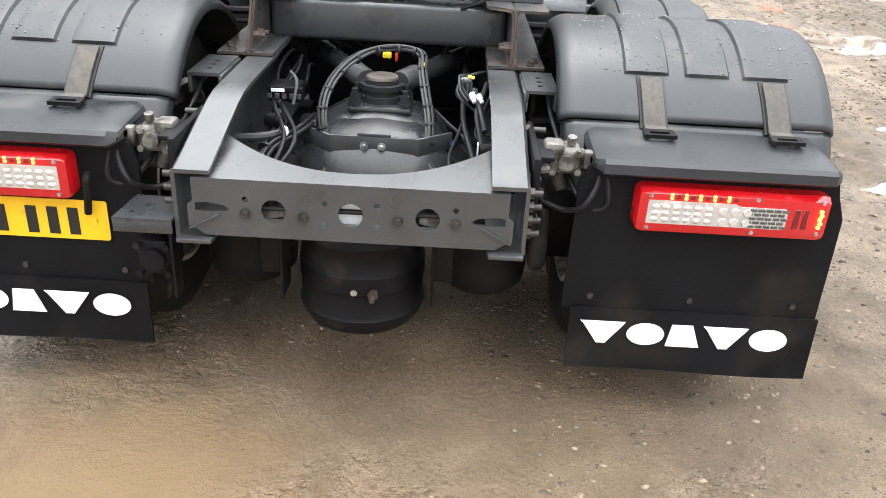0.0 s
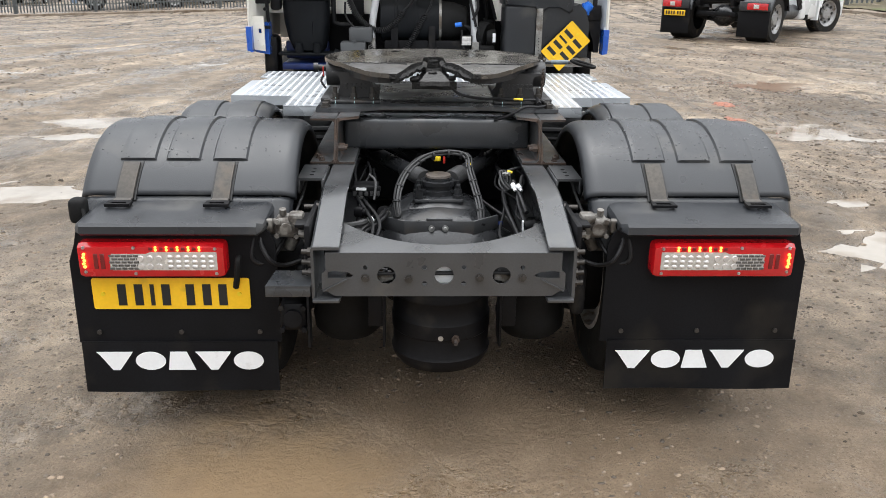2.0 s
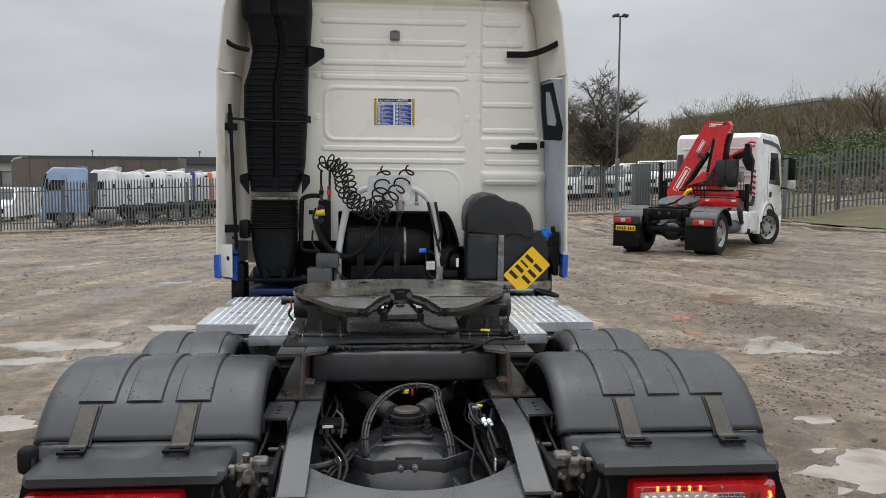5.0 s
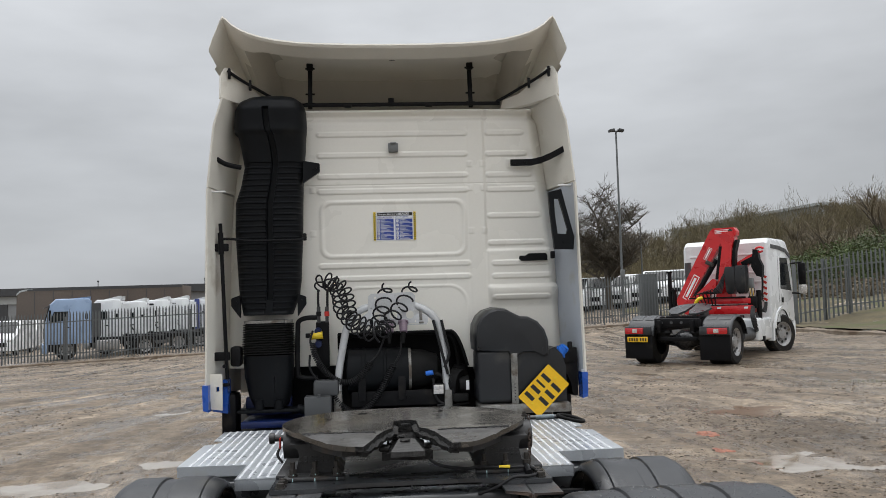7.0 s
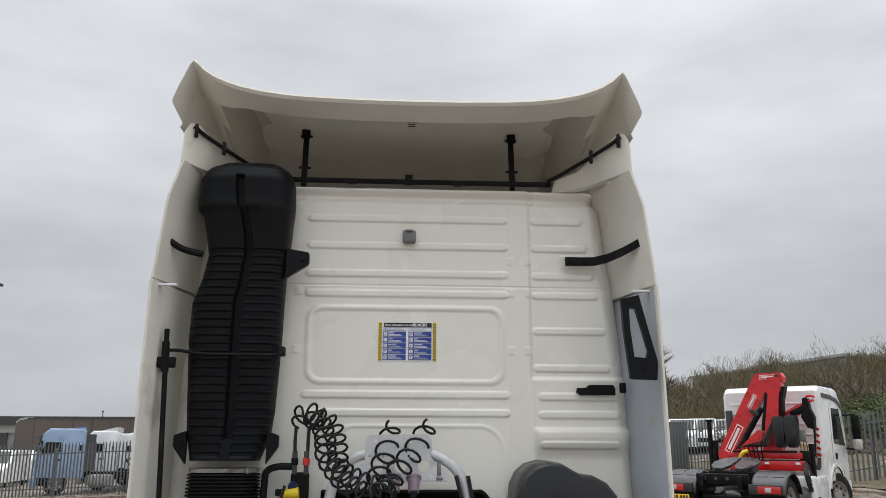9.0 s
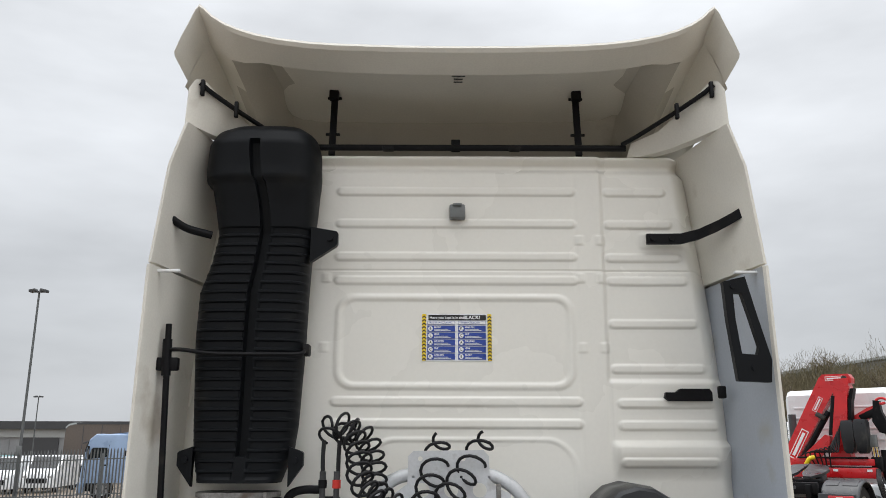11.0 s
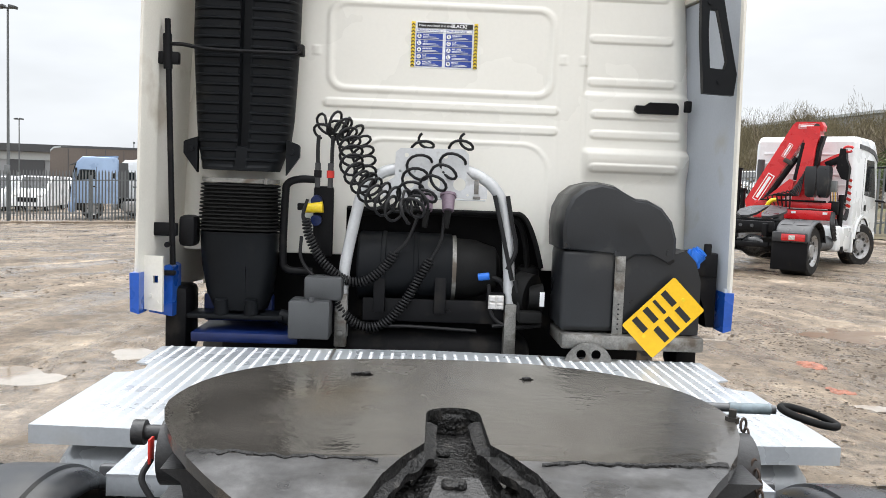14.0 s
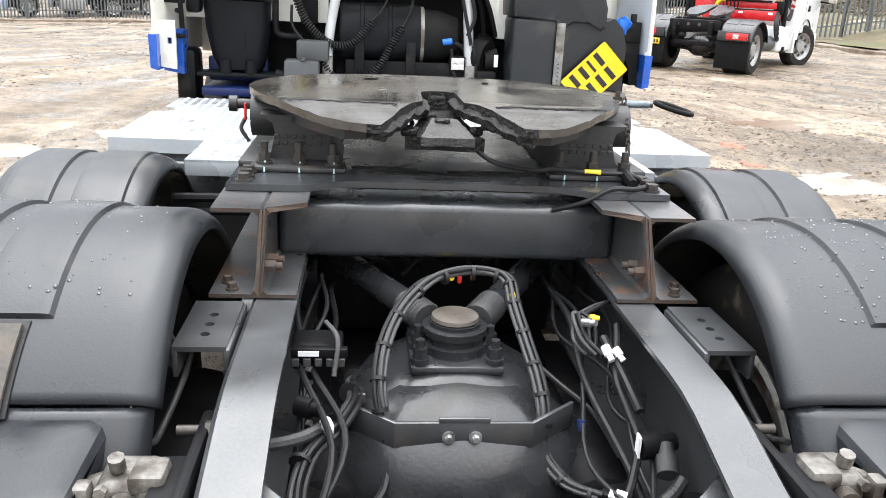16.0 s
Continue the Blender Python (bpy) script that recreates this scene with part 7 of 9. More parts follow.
def deflector():
    """The tall flared wind deflector: outer skin, thick trailing edge and hollow underside."""
    bm = B()
    xs = [-1.172, -1.15, -1.125, -1.10, -1.085, -1.065, -1.03, -0.98, -0.92, -0.85, -0.75, -0.62, -0.5, -0.25]
    zs = [3.335, 3.40, 3.46, 3.525, 3.545, 3.53, 3.495, 3.462, 3.435, 3.412, 3.39, 3.373, 3.365, 3.357]
    xs = xs + [0.0] + [-x for x in reversed(xs)]
    zs = zs + [3.355] + list(reversed(zs))
    rings = []
    for x, z in zip(xs, zs):
        ax = abs(x)
        cav = float(1 - smoothstep(0.82, 0.98, ax))      # depth of the hollow
        wing = float(smoothstep(1.0, 1.17, ax))
        xx = x * (1 - 0.08 * (1 - wing) * 0)
        fy = 4.5 - 0.7 * wing
        ring = [(xx, 3.28, z), (xx, 3.275, z - 0.012), (xx, 3.285, z - 0.028)]
        ring += [(xx * (1 - 0.02 * wing), 3.40, z - 0.055 - 0.03 * (1 - cav)), (xx * 0.995, 3.425, z - 0.060 - 0.04 * (1 - cav)), (xx * 0.99, 3.435, z - 0.055 + 0.055 * cav - 0.05 * (1 - cav)),
                 (xx * 0.97, 3.62, z - 0.07 + 0.065 * cav - 0.09 * (1 - cav)), (xx * 0.95, 3.92, max(3.06, z - 0.10 + 0.08 * cav - 0.16 * (1 - cav))), (xx * 0.92, 4.30, 3.06), (xx * 0.9, fy, 3.05), (xx * 0.92, fy - 0.05, 3.12 + 0.1 * (1 - wing)), (xx * 0.98, 3.70, z - 0.01)]
        rings.append(ring)
    loft(bm, rings)
    return bm


dfl = part("wind_deflector", deflector(), M["fairing"], truck, "cream flared roof wind deflector", 32)
# darker cream that puts the shade of the hollow underside into its colour
M["shadedmould"] = mat("shaded_moulding_underside", (0.50, 0.475, 0.415), 0.6, var=0.06, scale=3, fine=120, dirt=(0.36, 0.33, 0.27), dirt_amount=0.2, dirt_scale=3.0)
dfl.data.materials.append(M["shadedmould"])
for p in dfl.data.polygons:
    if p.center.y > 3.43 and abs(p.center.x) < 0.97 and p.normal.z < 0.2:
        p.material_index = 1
for k, w in ((0, 0.06), (1, 0.04), (2, 0.04)):
    bm = B()
    box(bm, (0.01, 3.52 + 0.03 * k, 3.335), (w, 0.008, 0.002), 0.0)
    part("mark_bar", bm, M["ink"], dfl)

# ---- frame, filter, lines and tank on the chassis behind the cab ----
def coil(path, r, pitch, wire, taper=None, steps=14, material="cable", name="coiled_line", parent=None, label=""):
    """A wire wound round a smooth path."""
    p = smooth_path(path, 10)
    length = [0.0]
    for a, b in zip(p, p[1:]):
        length.append(length[-1] + (b - a).length)
    total = length[-1]
    n = int(total / pitch * steps)
    side = None
    out = []
    for i in range(n + 1):
        s = total * i / n
        k = min(max(int(np.searchsorted(length, s)) - 1, 0), len(p) - 2)
        u = (s - length[k]) / max(1e-6, length[k + 1] - length[k])
        c = p[k].lerp(p[k + 1], u)
        d = (p[k + 1] - p[k]).normalized()
        if side is None:
            side = d.orthogonal().normalized()
        side = (side - d * side.dot(d)).normalized()
        up = d.cross(side)
        a = math.tau * s / pitch
        e = min(1.0, s / (0.8 * pitch), (total - s) / (0.8 * pitch))
        rr = r * (0.35 + 0.65 * e)
        out.append(c + (side * math.cos(a) + up * math.sin(a)) * rr)
    bm = B()
    tube(bm, out, wire, 7)
    return part(name, bm, M[material], parent or truck, label, 60)


def P(px, py, y=3.33):
    """A place on the service panel: across and down from its corner, in units of 2.15 mm."""
    return ((px - 779.6) * 0.00214 * (y + 0.45) / 3.75 * 1.0, y, 1.655 + (1.237 - 1.655 + (740 - py) * 0.002157) * (y + 0.45) / 3.75 * 1.0)


hoop = part("tube_frame", tube(B(), smooth_path([(-0.385, 3.36, 0.93), (-0.385, 3.36, 1.18), (-0.345, 3.36, 1.42), (-0.315, 3.36, 1.53), (-0.26, 3.36, 1.60), (-0.16, 3.36, 1.635), (0.08, 3.36, 1.637), (0.18, 3.36, 1.605), (0.24, 3.36, 1.55), (0.275, 3.36, 1.47), (0.30, 3.36, 1.25), (0.315, 3.36, 0.93)], 8), 0.024, 16), M["silver"], truck, "silver tube frame holding the service lines")
bm = B()
big = [ring2(x, 1.578, 0.026, 20) for x in (-0.13, -0.025, 0.08)]
small = [ring2(x, z, 0.0055, 8) for x in (-0.165, -0.105, -0.06, 0.012, 0.055, 0.115) for z in (1.535, 1.625)] + [ring2(x, 1.69, 0.009, 10) for x in (-0.14, 0.02)]
plate(bm, [(-0.235, 1.518), (0.195, 1.522), (0.195, 1.565), (0.150, 1.585), (0.118, 1.615), (0.115, 1.70), (0.095, 1.722), (-0.165, 1.718), (-0.185, 1.70), (-0.187, 1.60), (-0.235, 1.565)], big + small, Matrix.Translation((0, 3.335, 0)) @ XZ, 0.005)
box(bm, (-0.02, 3.36, 1.515), (0.42, 0.06, 0.006), 0.002)
bracket = part("service_bracket", bm, M["silver"], hoop, "white drilled service bracket", 30)
bm = B()
box(bm, (0.15, 3.328, 1.57), (0.018, 0.008, 0.06), 0.002)
box(bm, (0.152, 3.325, 1.525), (0.03, 0.012, 0.012), 0.002)
part("catch", bm, M["alu"], bracket)
for x in (-0.39, 0.312):
    bm = B()
    box(bm, (x, 3.345, 1.00 if x < 0 else 0.98), (0.05, 0.06, 0.22), 0.006)
    for z in (0.95, 1.03):
        cyl(bm, (x, 3.315, z), (x, 3.305, z), 0.012, seg=8)
    part("frame_foot", bm, M["alu"], hoop)
for x, s in ((-0.052, 1), (0.035, 1)):
    bm = B()
    cyl(bm, (x, 3.30, 1.525), (x, 3.27, 1.47), 0.028, 0.024, 16)
    cyl(bm, (x, 3.31, 1.535), (x, 3.305, 1.525), 0.034, seg=16)
    so = part("socket", bm, M["pinkgrey"], bracket, "pale purple electrical socket")
    bm = B()
    cyl(bm, (x, 3.27, 1.47), (x - 0.005, 3.265, 1.40), 0.016, 0.010, 12)
    part("plug", bm, M["rubber"], so)

coil([P(548, 500, 3.36), P(565, 474, 3.40), P(590, 480, 3.36), P(608, 520, 3.28), P(612, 560, 3.20), P(640, 600, 3.13), P(675, 628, 3.06), P(715, 640, 3.02), P(742, 618, 3.10)], 0.045, 0.050, 0.0058, label="black coiled air line")
coil([P(575, 500, 3.36), P(592, 482, 3.42), P(622, 500, 3.38), P(635, 545, 3.30), P(640, 585, 3.22), P(680, 610, 3.14), P(720, 622, 3.08), P(760, 612, 3.12)], 0.045, 0.054, 0.0058, label="black coiled air line")
coil([P(748, 492, 3.42), P(745, 520, 3.37), P(735, 560, 3.29), P(722, 600, 3.20), P(712, 640, 3.12)], 0.048, 0.082, 0.0062, label="black coiled air line")
coil([P(828, 490, 3.42), P(818, 515, 3.37), P(792, 555, 3.29), P(762, 590, 3.20), P(735, 625, 3.12)], 0.048, 0.084, 0.0062, label="black coiled air line")
coil([P(528, 655), P(535, 690), P(560, 735), P(600, 768), P(640, 772), P(675, 748), P(700, 715)], 0.0165, 0.0135, 0.0048, label="black coiled electric line")
coil([P(558, 765), P(585, 800), P(610, 840), P(650, 860), P(690, 845), P(725, 800), P(750, 755), P(768, 725)], 0.0165, 0.0135, 0.0048, label="black coiled electric line")
for pts, r in (([P(548, 560), P(547, 530), P(548, 500)], 0.008), ([P(574, 560), P(574, 530), P(575, 500)], 0.008), ([P(700, 715), P(722, 690), P(742, 640)], 0.007), ([P(768, 725), P(785, 690), P(790, 640)], 0.007),
               ([P(530, 620), P(522, 650), P(528, 670)], 0.007), ([P(520, 690), P(520, 730), P(540, 760), P(560, 770)], 0.007), ([P(910, 600), P(920, 650), P(930, 700), P(915, 740)], 0.009), ([P(885, 600), P(900, 660), P(925, 760)], 0.009),
               ([P(880, 770), P(890, 830), P(930, 850), P(985, 845)], 0.008), ([P(930, 760), P(940, 800), P(930, 840), P(890, 850)], 0.008), ([P(640, 860), P(720, 855), P(860, 860)], 0.007)):
    bm = B()
    tube(bm, smooth_path(pts), r)
    part("line", bm, M["cable"], truck)
for px, col in ((548, "black"), (572, "redplastic")):
    bm = B()
    x, y, z = P(px, 572)
    cyl(bm, (x, y, z - 0.015), (x, y, z + 0.015), 0.016, seg=14)
    co_ = part("air_coupling", bm, M[col], truck, "red air line coupling" if col != "black" else "black air line coupling")
    part("upper_sleeve", cyl(B(), (x, y, z + 0.015), (x, y, z + 0.045), 0.012, seg=12), M["cablegrey"], co_)
    part("lower_sleeve", cyl(B(), (x, y, z - 0.055), (x, y, z - 0.015), 0.011, seg=12), M["cablegrey"], co_)
# parking panel with yellow plug, and the hoop guard beside it
bm = B()
box(bm, (-0.485, 3.44, 1.40), (0.085, 0.03, 0.30), 0.012)
box(bm, (-0.55, 3.44, 1.46), (0.09, 0.012, 0.03), 0.004)
panel = part("coupling_panel", bm, M["black"], truck, "black panel holding line couplings")
bm = B()
tube(bm, smooth_path([(-0.50, 3.40, 1.575), (-0.58, 3.40, 1.575), (-0.63, 3.40, 1.555), (-0.64, 3.40, 1.50), (-0.645, 3.40, 1.25), (-0.63, 3.40, 1.20), (-0.58, 3.40, 1.19), (-0.52, 3.40, 1.19)], 6), 0.016, 12)
part("hoop_guard", bm, M["black"], panel)
bm = B()
cyl(bm, (-0.555, 3.37, 1.455), (-0.49, 3.37, 1.462), 0.019, 0.022, 14)
cyl(bm, (-0.49, 3.37, 1.462), (-0.48, 3.37, 1.463), 0.024, seg=14)
part("yellow_plug", bm, M["yellowplastic"], panel, "yellow electric plug")
for z in (1.49, 1.41):
    bm = B()
    cyl(bm, (-0.51, 3.41, z), (-0.51, 3.385, z - 0.004), 0.023, seg=14)
    part("blue_ring", bm, M["darkblue"], panel)
bm = B()
box(bm, (-0.52, 3.36, 0.995), (0.17, 0.14, 0.16), 0.01)
box(bm, (-0.47, 3.40, 1.12), (0.16, 0.12, 0.10), 0.015)
cyl(bm, (-0.51, 3.29, 1.075), (-0.51, 3.29, 1.09), 0.012, seg=8)
part("battery_box", bm, M["darkgrey"], truck, "dark grey painted equipment box")

# air filter drum
bm = B()
lathe(bm, (-0.34, 3.56, 1.205), (1, 0, 0), [(0, 0.001), (0.0, 0.14), (0.01, 0.152), (0.10, 0.152), (0.105, 0.156), (0.12, 0.156), (0.125, 0.152), (0.24, 0.152), (0.245, 0.156), (0.26, 0.156), (0.265, 0.152), (0.40, 0.152), (0.41, 0.145)], 40)
drum = part("air_filter", bm, M["duct"], truck, "large black air filter drum")
bm = B()
lathe(bm, (0.07, 3.56, 1.205), (1, 0, 0), [(0, 0.135), (0.10, 0.130), (0.14, 0.115), (0.19, 0.10), (0.21, 0.06), (0.215, 0.001)], 32)
part("outlet", bm, M["rubber"], drum)
bm = B()
lathe(bm, (0.068, 3.56, 1.205), (1, 0, 0), [(0, 0.138), (0, 0.146), (0.018, 0.146), (0.018, 0.138)], 40)
part("clamp_ring", bm, M["alu"], drum)
bm = B()
for x in (-0.24, 0.02):
    box(bm, (x, 3.42, 1.10), (0.05, 0.02, 0.16), 0.005)
box(bm, (0.0, 3.44, 1.03), (0.62, 0.02, 0.10), 0.006)
for x in (-0.12, 0.03, 0.06):
    cyl(bm, (x, 3.43, 1.03), (x, 3.42, 1.03), 0.010, seg=8)
part("filter_cradle", bm, M["black"], drum)
bm = B()
cyl(bm, (0.18, 3.40, 1.187), (0.225, 3.39, 1.194), 0.016, seg=12)
part("blue_cap", bm, M["blueplastic"], truck)
bm = B()
tube(bm, smooth_path([(0.235, 3.39, 1.195), (0.28, 3.39, 1.17), (0.30, 3.38, 1.10), (0.28, 3.38, 1.0)]), 0.012)
part("line", bm, M["cable"], truck)
bm = B()
box(bm, (0.250, 3.345, 1.098), (0.078, 0.05, 0.072), 0.008)
work = part("work_lamp", bm, M["black"], truck, "small black four-diode work lamp")
bm = B()
box(bm, (0.250, 3.318, 1.098), (0.064, 0.004, 0.058), 0.002)
part("lens", bm, M["clear"], work)
for dx in (-0.016, 0.016):
    for dz in (-0.0145, 0.0145):
        bm = B()
        box(bm, (0.250 + dx, 3.3155, 1.098 + dz), (0.024, 0.004, 0.022), 0.006)
        part("diode_cell", bm, M["dome"], work)
bm = B()
cyl(bm, (0.40, 3.44, 1.10), (0.46, 3.44, 1.10), 0.05, 0.065, 18)
cyl(bm, (0.36, 3.50, 1.12), (0.42, 3.46, 1.11), 0.09, seg=20)
box(bm, (0.40, 3.36, 1.03), (0.10, 0.06, 0.05), 0.01)
part("pump", bm, M["rubber"], truck, "round black pump housing")
bm = B()
box(bm, (0.445, 3.33, 1.11), (0.02, 0.004, 0.06), 0.001)
part("pump_label", bm, M["print"], truck)

# the service frame and its lines stand a little nearer the wall
BACK = Matrix.Translation((0.002, 0.078, -0.047)) @ Matrix.Diagonal((1.0285, 1.0, 1.0285, 1))
for o in (hoop, *hoop.children_recursive, panel, *panel.children, work, *work.children, *[r for q in truck.children if q.name.split(".")[0] in ("coiled_line", "line", "air_coupling") for r in (q, *q.children)]):
    o.data.transform(BACK)

# additive tank with its cover, strap, cap and diagonal plate
bm = B()
box(bm, (0.60, 3.28, 1.17), (0.235, 0.28, 0.34), 0.03, 4)
tk = part("additive_tank", bm, M["tank"], truck, "dark grey plastic tank with moulded cover")
bm = B()
pts = [(0.73, 1.0), (0.74, 1.33), (0.95, 1.33), (0.985, 1.345), (1.03, 1.30), (1.055, 1.22), (1.055, 1.0)]
plate(bm, pts, [], Matrix.Translation((0, 3.42, 0)) @ XZ, 0.27)
part("side_body", bm, M["tank"], tk)
bm = B()
rings = []
prof = [(0.475, 1.335), (0.470, 1.43), (0.478, 1.50), (0.505, 1.555), (0.55, 1.592), (0.615, 1.610), (0.68, 1.60), (0.735, 1.568), (0.775, 1.548), (0.825, 1.545), (0.885, 1.515), (0.93, 1.46), (0.952, 1.39), (0.952, 1.30), (0.93, 1.285), (0.905, 1.31), (0.86, 1.318), (0.78, 1.318), (0.76, 1.305), (0.74, 1.29), (0.70, 1.29), (0.685, 1.32)]
cx, cz = 0.70, 1.40
for y, sc in ((3.44, 1.0), (3.20, 1.0), (3.165, 0.985), (3.14, 0.955), (3.128, 0.90), (3.122, 0.6)):
    rings.append([(cx + (x - cx) * sc, y, cz + (z - cz) * (sc if z > cz else (1.0 if sc > 0.9 else sc))) for x, z in prof])
loft(bm, rings)
for x, z in ((0.70, 1.325), (0.91, 1.335)):
    cyl(bm, (x, 3.135, z), (x, 3.122, z), 0.012, seg=10)
part("cover", bm, M["tank"], tk, "moulded dark grey cover", 24)
bm = B()
box(bm, (0.716, 3.128, 1.15), (0.042, 0.006, 0.33), 0.001)
box(bm, (0.716, 3.122, 1.28), (0.036, 0.008, 0.05), 0.003)
st = part("tank_strap", bm, M["alu"], tk, "bare metal tank strap")
for k in range(6):
    bm = B()
    cyl(bm, (0.716, 3.125, 1.02 + k * 0.02), (0.716, 3.123, 1.02 + k * 0.02), 0.004, seg=8)
    part("strap_hole", bm, M["ink"], st)
bm = B()
cyl(bm, (1.015, 3.205, 1.285), (1.055, 3.185, 1.335), 0.034, seg=18)
cyl(bm, (1.055, 3.185, 1.335), (1.062, 3.181, 1.344), 0.028, seg=18)
cap = part("filler_cap", bm, M["blueplastic"], tk, "bright blue filler cap")
for k in range(8):
    a = k * math.tau / 8
    part("grip_rib", box(B(), (1.035 + 0.02 * math.cos(a), 3.195 + 0.034 * math.sin(a) * 0.9, 1.310 - 0.025 * math.cos(a)), (0.012, 0.012, 0.03), 0.003), M["blueplastic"], cap)
bm = B()
box(bm, (0.78, 3.26, 0.965), (0.58, 0.30, 0.06), 0.01)
part("tank_tray", bm, M["alu"], tk, "dull metal tank tray")
bm = B()
plate(bm, ring2(0.60, 0.865, 0.10, 24), [ring2(0.60 + 0.06 * math.cos(k * 1.05), 0.865 + 0.06 * math.sin(k * 1.05), 0.02, 10) for k in range(6)], Matrix.Translation((0, 3.10, 0)) @ XZ, 0.006)
part("drilled_disc", bm, M["alu"], tk)
number_plate("number_plate", 0.285, 0.185, Matrix.Translation((0.897, 3.112, 1.074)) @ Matrix.Rotation(radians(-45), 4, "Y"),
             [([(-0.088, 0.026), (-0.03, 0.026), (0.018, 0.014), (0.068, 0.026)], 0.044, 0.07), ([(-0.05, 0.026), (0.008, 0.026), (0.066, 0.026)], -0.044, 0.07)], tk, "yellow number plate with dark bars set diagonally")
AWAY = Matrix.Translation((0.018, 0.075, -0.002))
for o in (tk, *tk.children_recursive):
    o.data.transform(AWAY)


# ---- the yard's far side ----
def yard_z(x, y):
    return float(ground_z(np.array(float(x)), np.array(float(y))))


def pale_mesh(w, h):
    bm = B()
    loft(bm, [[(-w / 2, 0.012, z), (-w / 4, -0.004, z), (0, 0.004, z), (w / 4, -0.004, z), (w / 2, 0.012, z), (w / 4, 0.002, z), (0, 0.010, z), (-w / 4, 0.002, z)] for z in (0.06, h - 0.12)])
    loft(bm, [[(-w / 2, 0.012, h - 0.12), (-w / 4, -0.004, h - 0.12), (0, 0.004, h - 0.12), (w / 4, -0.004, h - 0.12), (w / 2, 0.012, h - 0.12)], [(-w / 8, 0.012, h)] + [(0, 0.004, h)] * 3 + [(w / 8, 0.012, h)]], closed=False)
    return mesh_of(bm, M["galv"], 0)


def fence(a, b, h, step, w, label, singles, offset=0.0):
    """A palisade fence: posts, two rails a bay and pointed pales."""
    a, b = Vector(a), Vector(b)
    d = (b - a)
    n_bay = max(1, round(d.length / 2.75))
    turn = math.atan2(d.y, d.x)
    f = tagged(new("palisade_fence"), label, "fence")
    zs = lambda u: yard_z((a + d * u).x, (a + d * u).y) + offset
    post_bm = B()
    box(post_bm, (0, 0.06, h * 0.47), (0.06, 0.06, h * 0.96), 0.006, 1)
    post = mesh_of(post_bm, M["galv"])
    rail_bm = B()
    box(rail_bm, (0.5, 0.02, 0), (1.0, 0.035, 0.045), 0.0)
    rail_me = mesh_of(rail_bm, M["galv"], 0)
    for k in range(n_bay + 1):
        p = a + d * (k / n_bay)
        o = new("post", post)
        o.parent = f
        o.matrix_basis = Matrix.Translation((p.x, p.y, zs(k / n_bay) - 0.1)) @ Matrix.Rotation(turn, 4, "Z")
        if k < n_bay:
            q = a + d * ((k + 1) / n_bay)
            z0, z1 = zs(k / n_bay), zs((k + 1) / n_bay)
            for hz in (0.16 * h, 0.80 * h):
                o = new("rail", rail_me)
                o.parent = f
                lean = math.atan2(z1 - z0, (q - p).length)
                o.matrix_basis = Matrix.Translation((p.x, p.y, z0 + hz)) @ Matrix.Rotation(turn, 4, "Z") @ Matrix.Rotation(-lean, 4, "Y") @ Matrix.Diagonal(((q - p).length, 1, 1, 1))
    pale = pale_mesh(w, h)
    count = int(d.length / step)
    V, F = [], []
    src = [v.co.copy() for v in pale.vertices]
    polys = [tuple(p.vertices) for p in pale.polygons]
    for k in range(count):
        u = (k + 0.5) / count
        p = a + d * u
        m = Matrix.Translation((p.x, p.y, zs(u))) @ Matrix.Rotation(turn, 4, "Z")
        if singles[0] <= u <= singles[1]:
            o = new("pale", pale)
            o.parent = f
            o.matrix_basis = m
        else:
            i = len(V)
            V += [tuple(m @ c) for c in src]
            F += [tuple(i + j for j in q) for q in polys]
    if V:
        me = bpy.data.meshes.new("far_pale")
        me.from_pydata(V, [], F)
        me.materials.append(M["galv"])
        o = tagged(new("far_pale", me), kind="stuff")
        o.parent = f
    return f


fence((-34, FENCE_Y, 0), (16.0, FENCE_Y + 0.3, 0), 2.25, 0.142, 0.064, "grey galvanised steel palisade fence along the yard", (0.25, 0.57))
fence((15.6, 27.8, 0), (36.0, 34.0, 0), 2.42, 0.235, 0.105, "tall grey galvanised palisade fence beside the gate", (0, 1))
gate_post = tagged(part("gate_post", box(B(), (0, 0, 1.35), (0.11, 0.11, 2.7), 0.01), M["galv"]), "square grey steel gate post at the fence end", "gate post", "gate posts")
gate_post.matrix_basis = Matrix.Translation((15.45, 27.7, 0.15))
copy_thing(gate_post, Matrix.Translation((17.0, 28.4, 0.2)))
# kerb strips
for (x0, y0), (x1, y1) in (((-36, FENCE_Y), (15, FENCE_Y)), ((14.9, 26.5), (17.7, 12.5))):
    bm = B()
    n = 30
    rings = []
    d = Vector((x1 - x0, y1 - y0, 0)).normalized()
    s = Vector((d.y, -d.x, 0))
    for k in range(n + 1):
        p = Vector((x0, y0, 0)).lerp(Vector((x1, y1, 0)), k / n) + s * 0.55
        z = yard_z(p.x, p.y)
        rings.append([(p + s * a) + Vector((0, 0, z + b)) for a, b in ((0.09, -0.1), (0.085, 0.10), (0.05, 0.13), (-0.09, 0.13), (-0.09, -0.1))])
    loft(bm, rings)
    tagged(part("kerb", bm, M["kerb"]), "low muddy concrete kerb along the yard edge", "kerb", kind="structure")


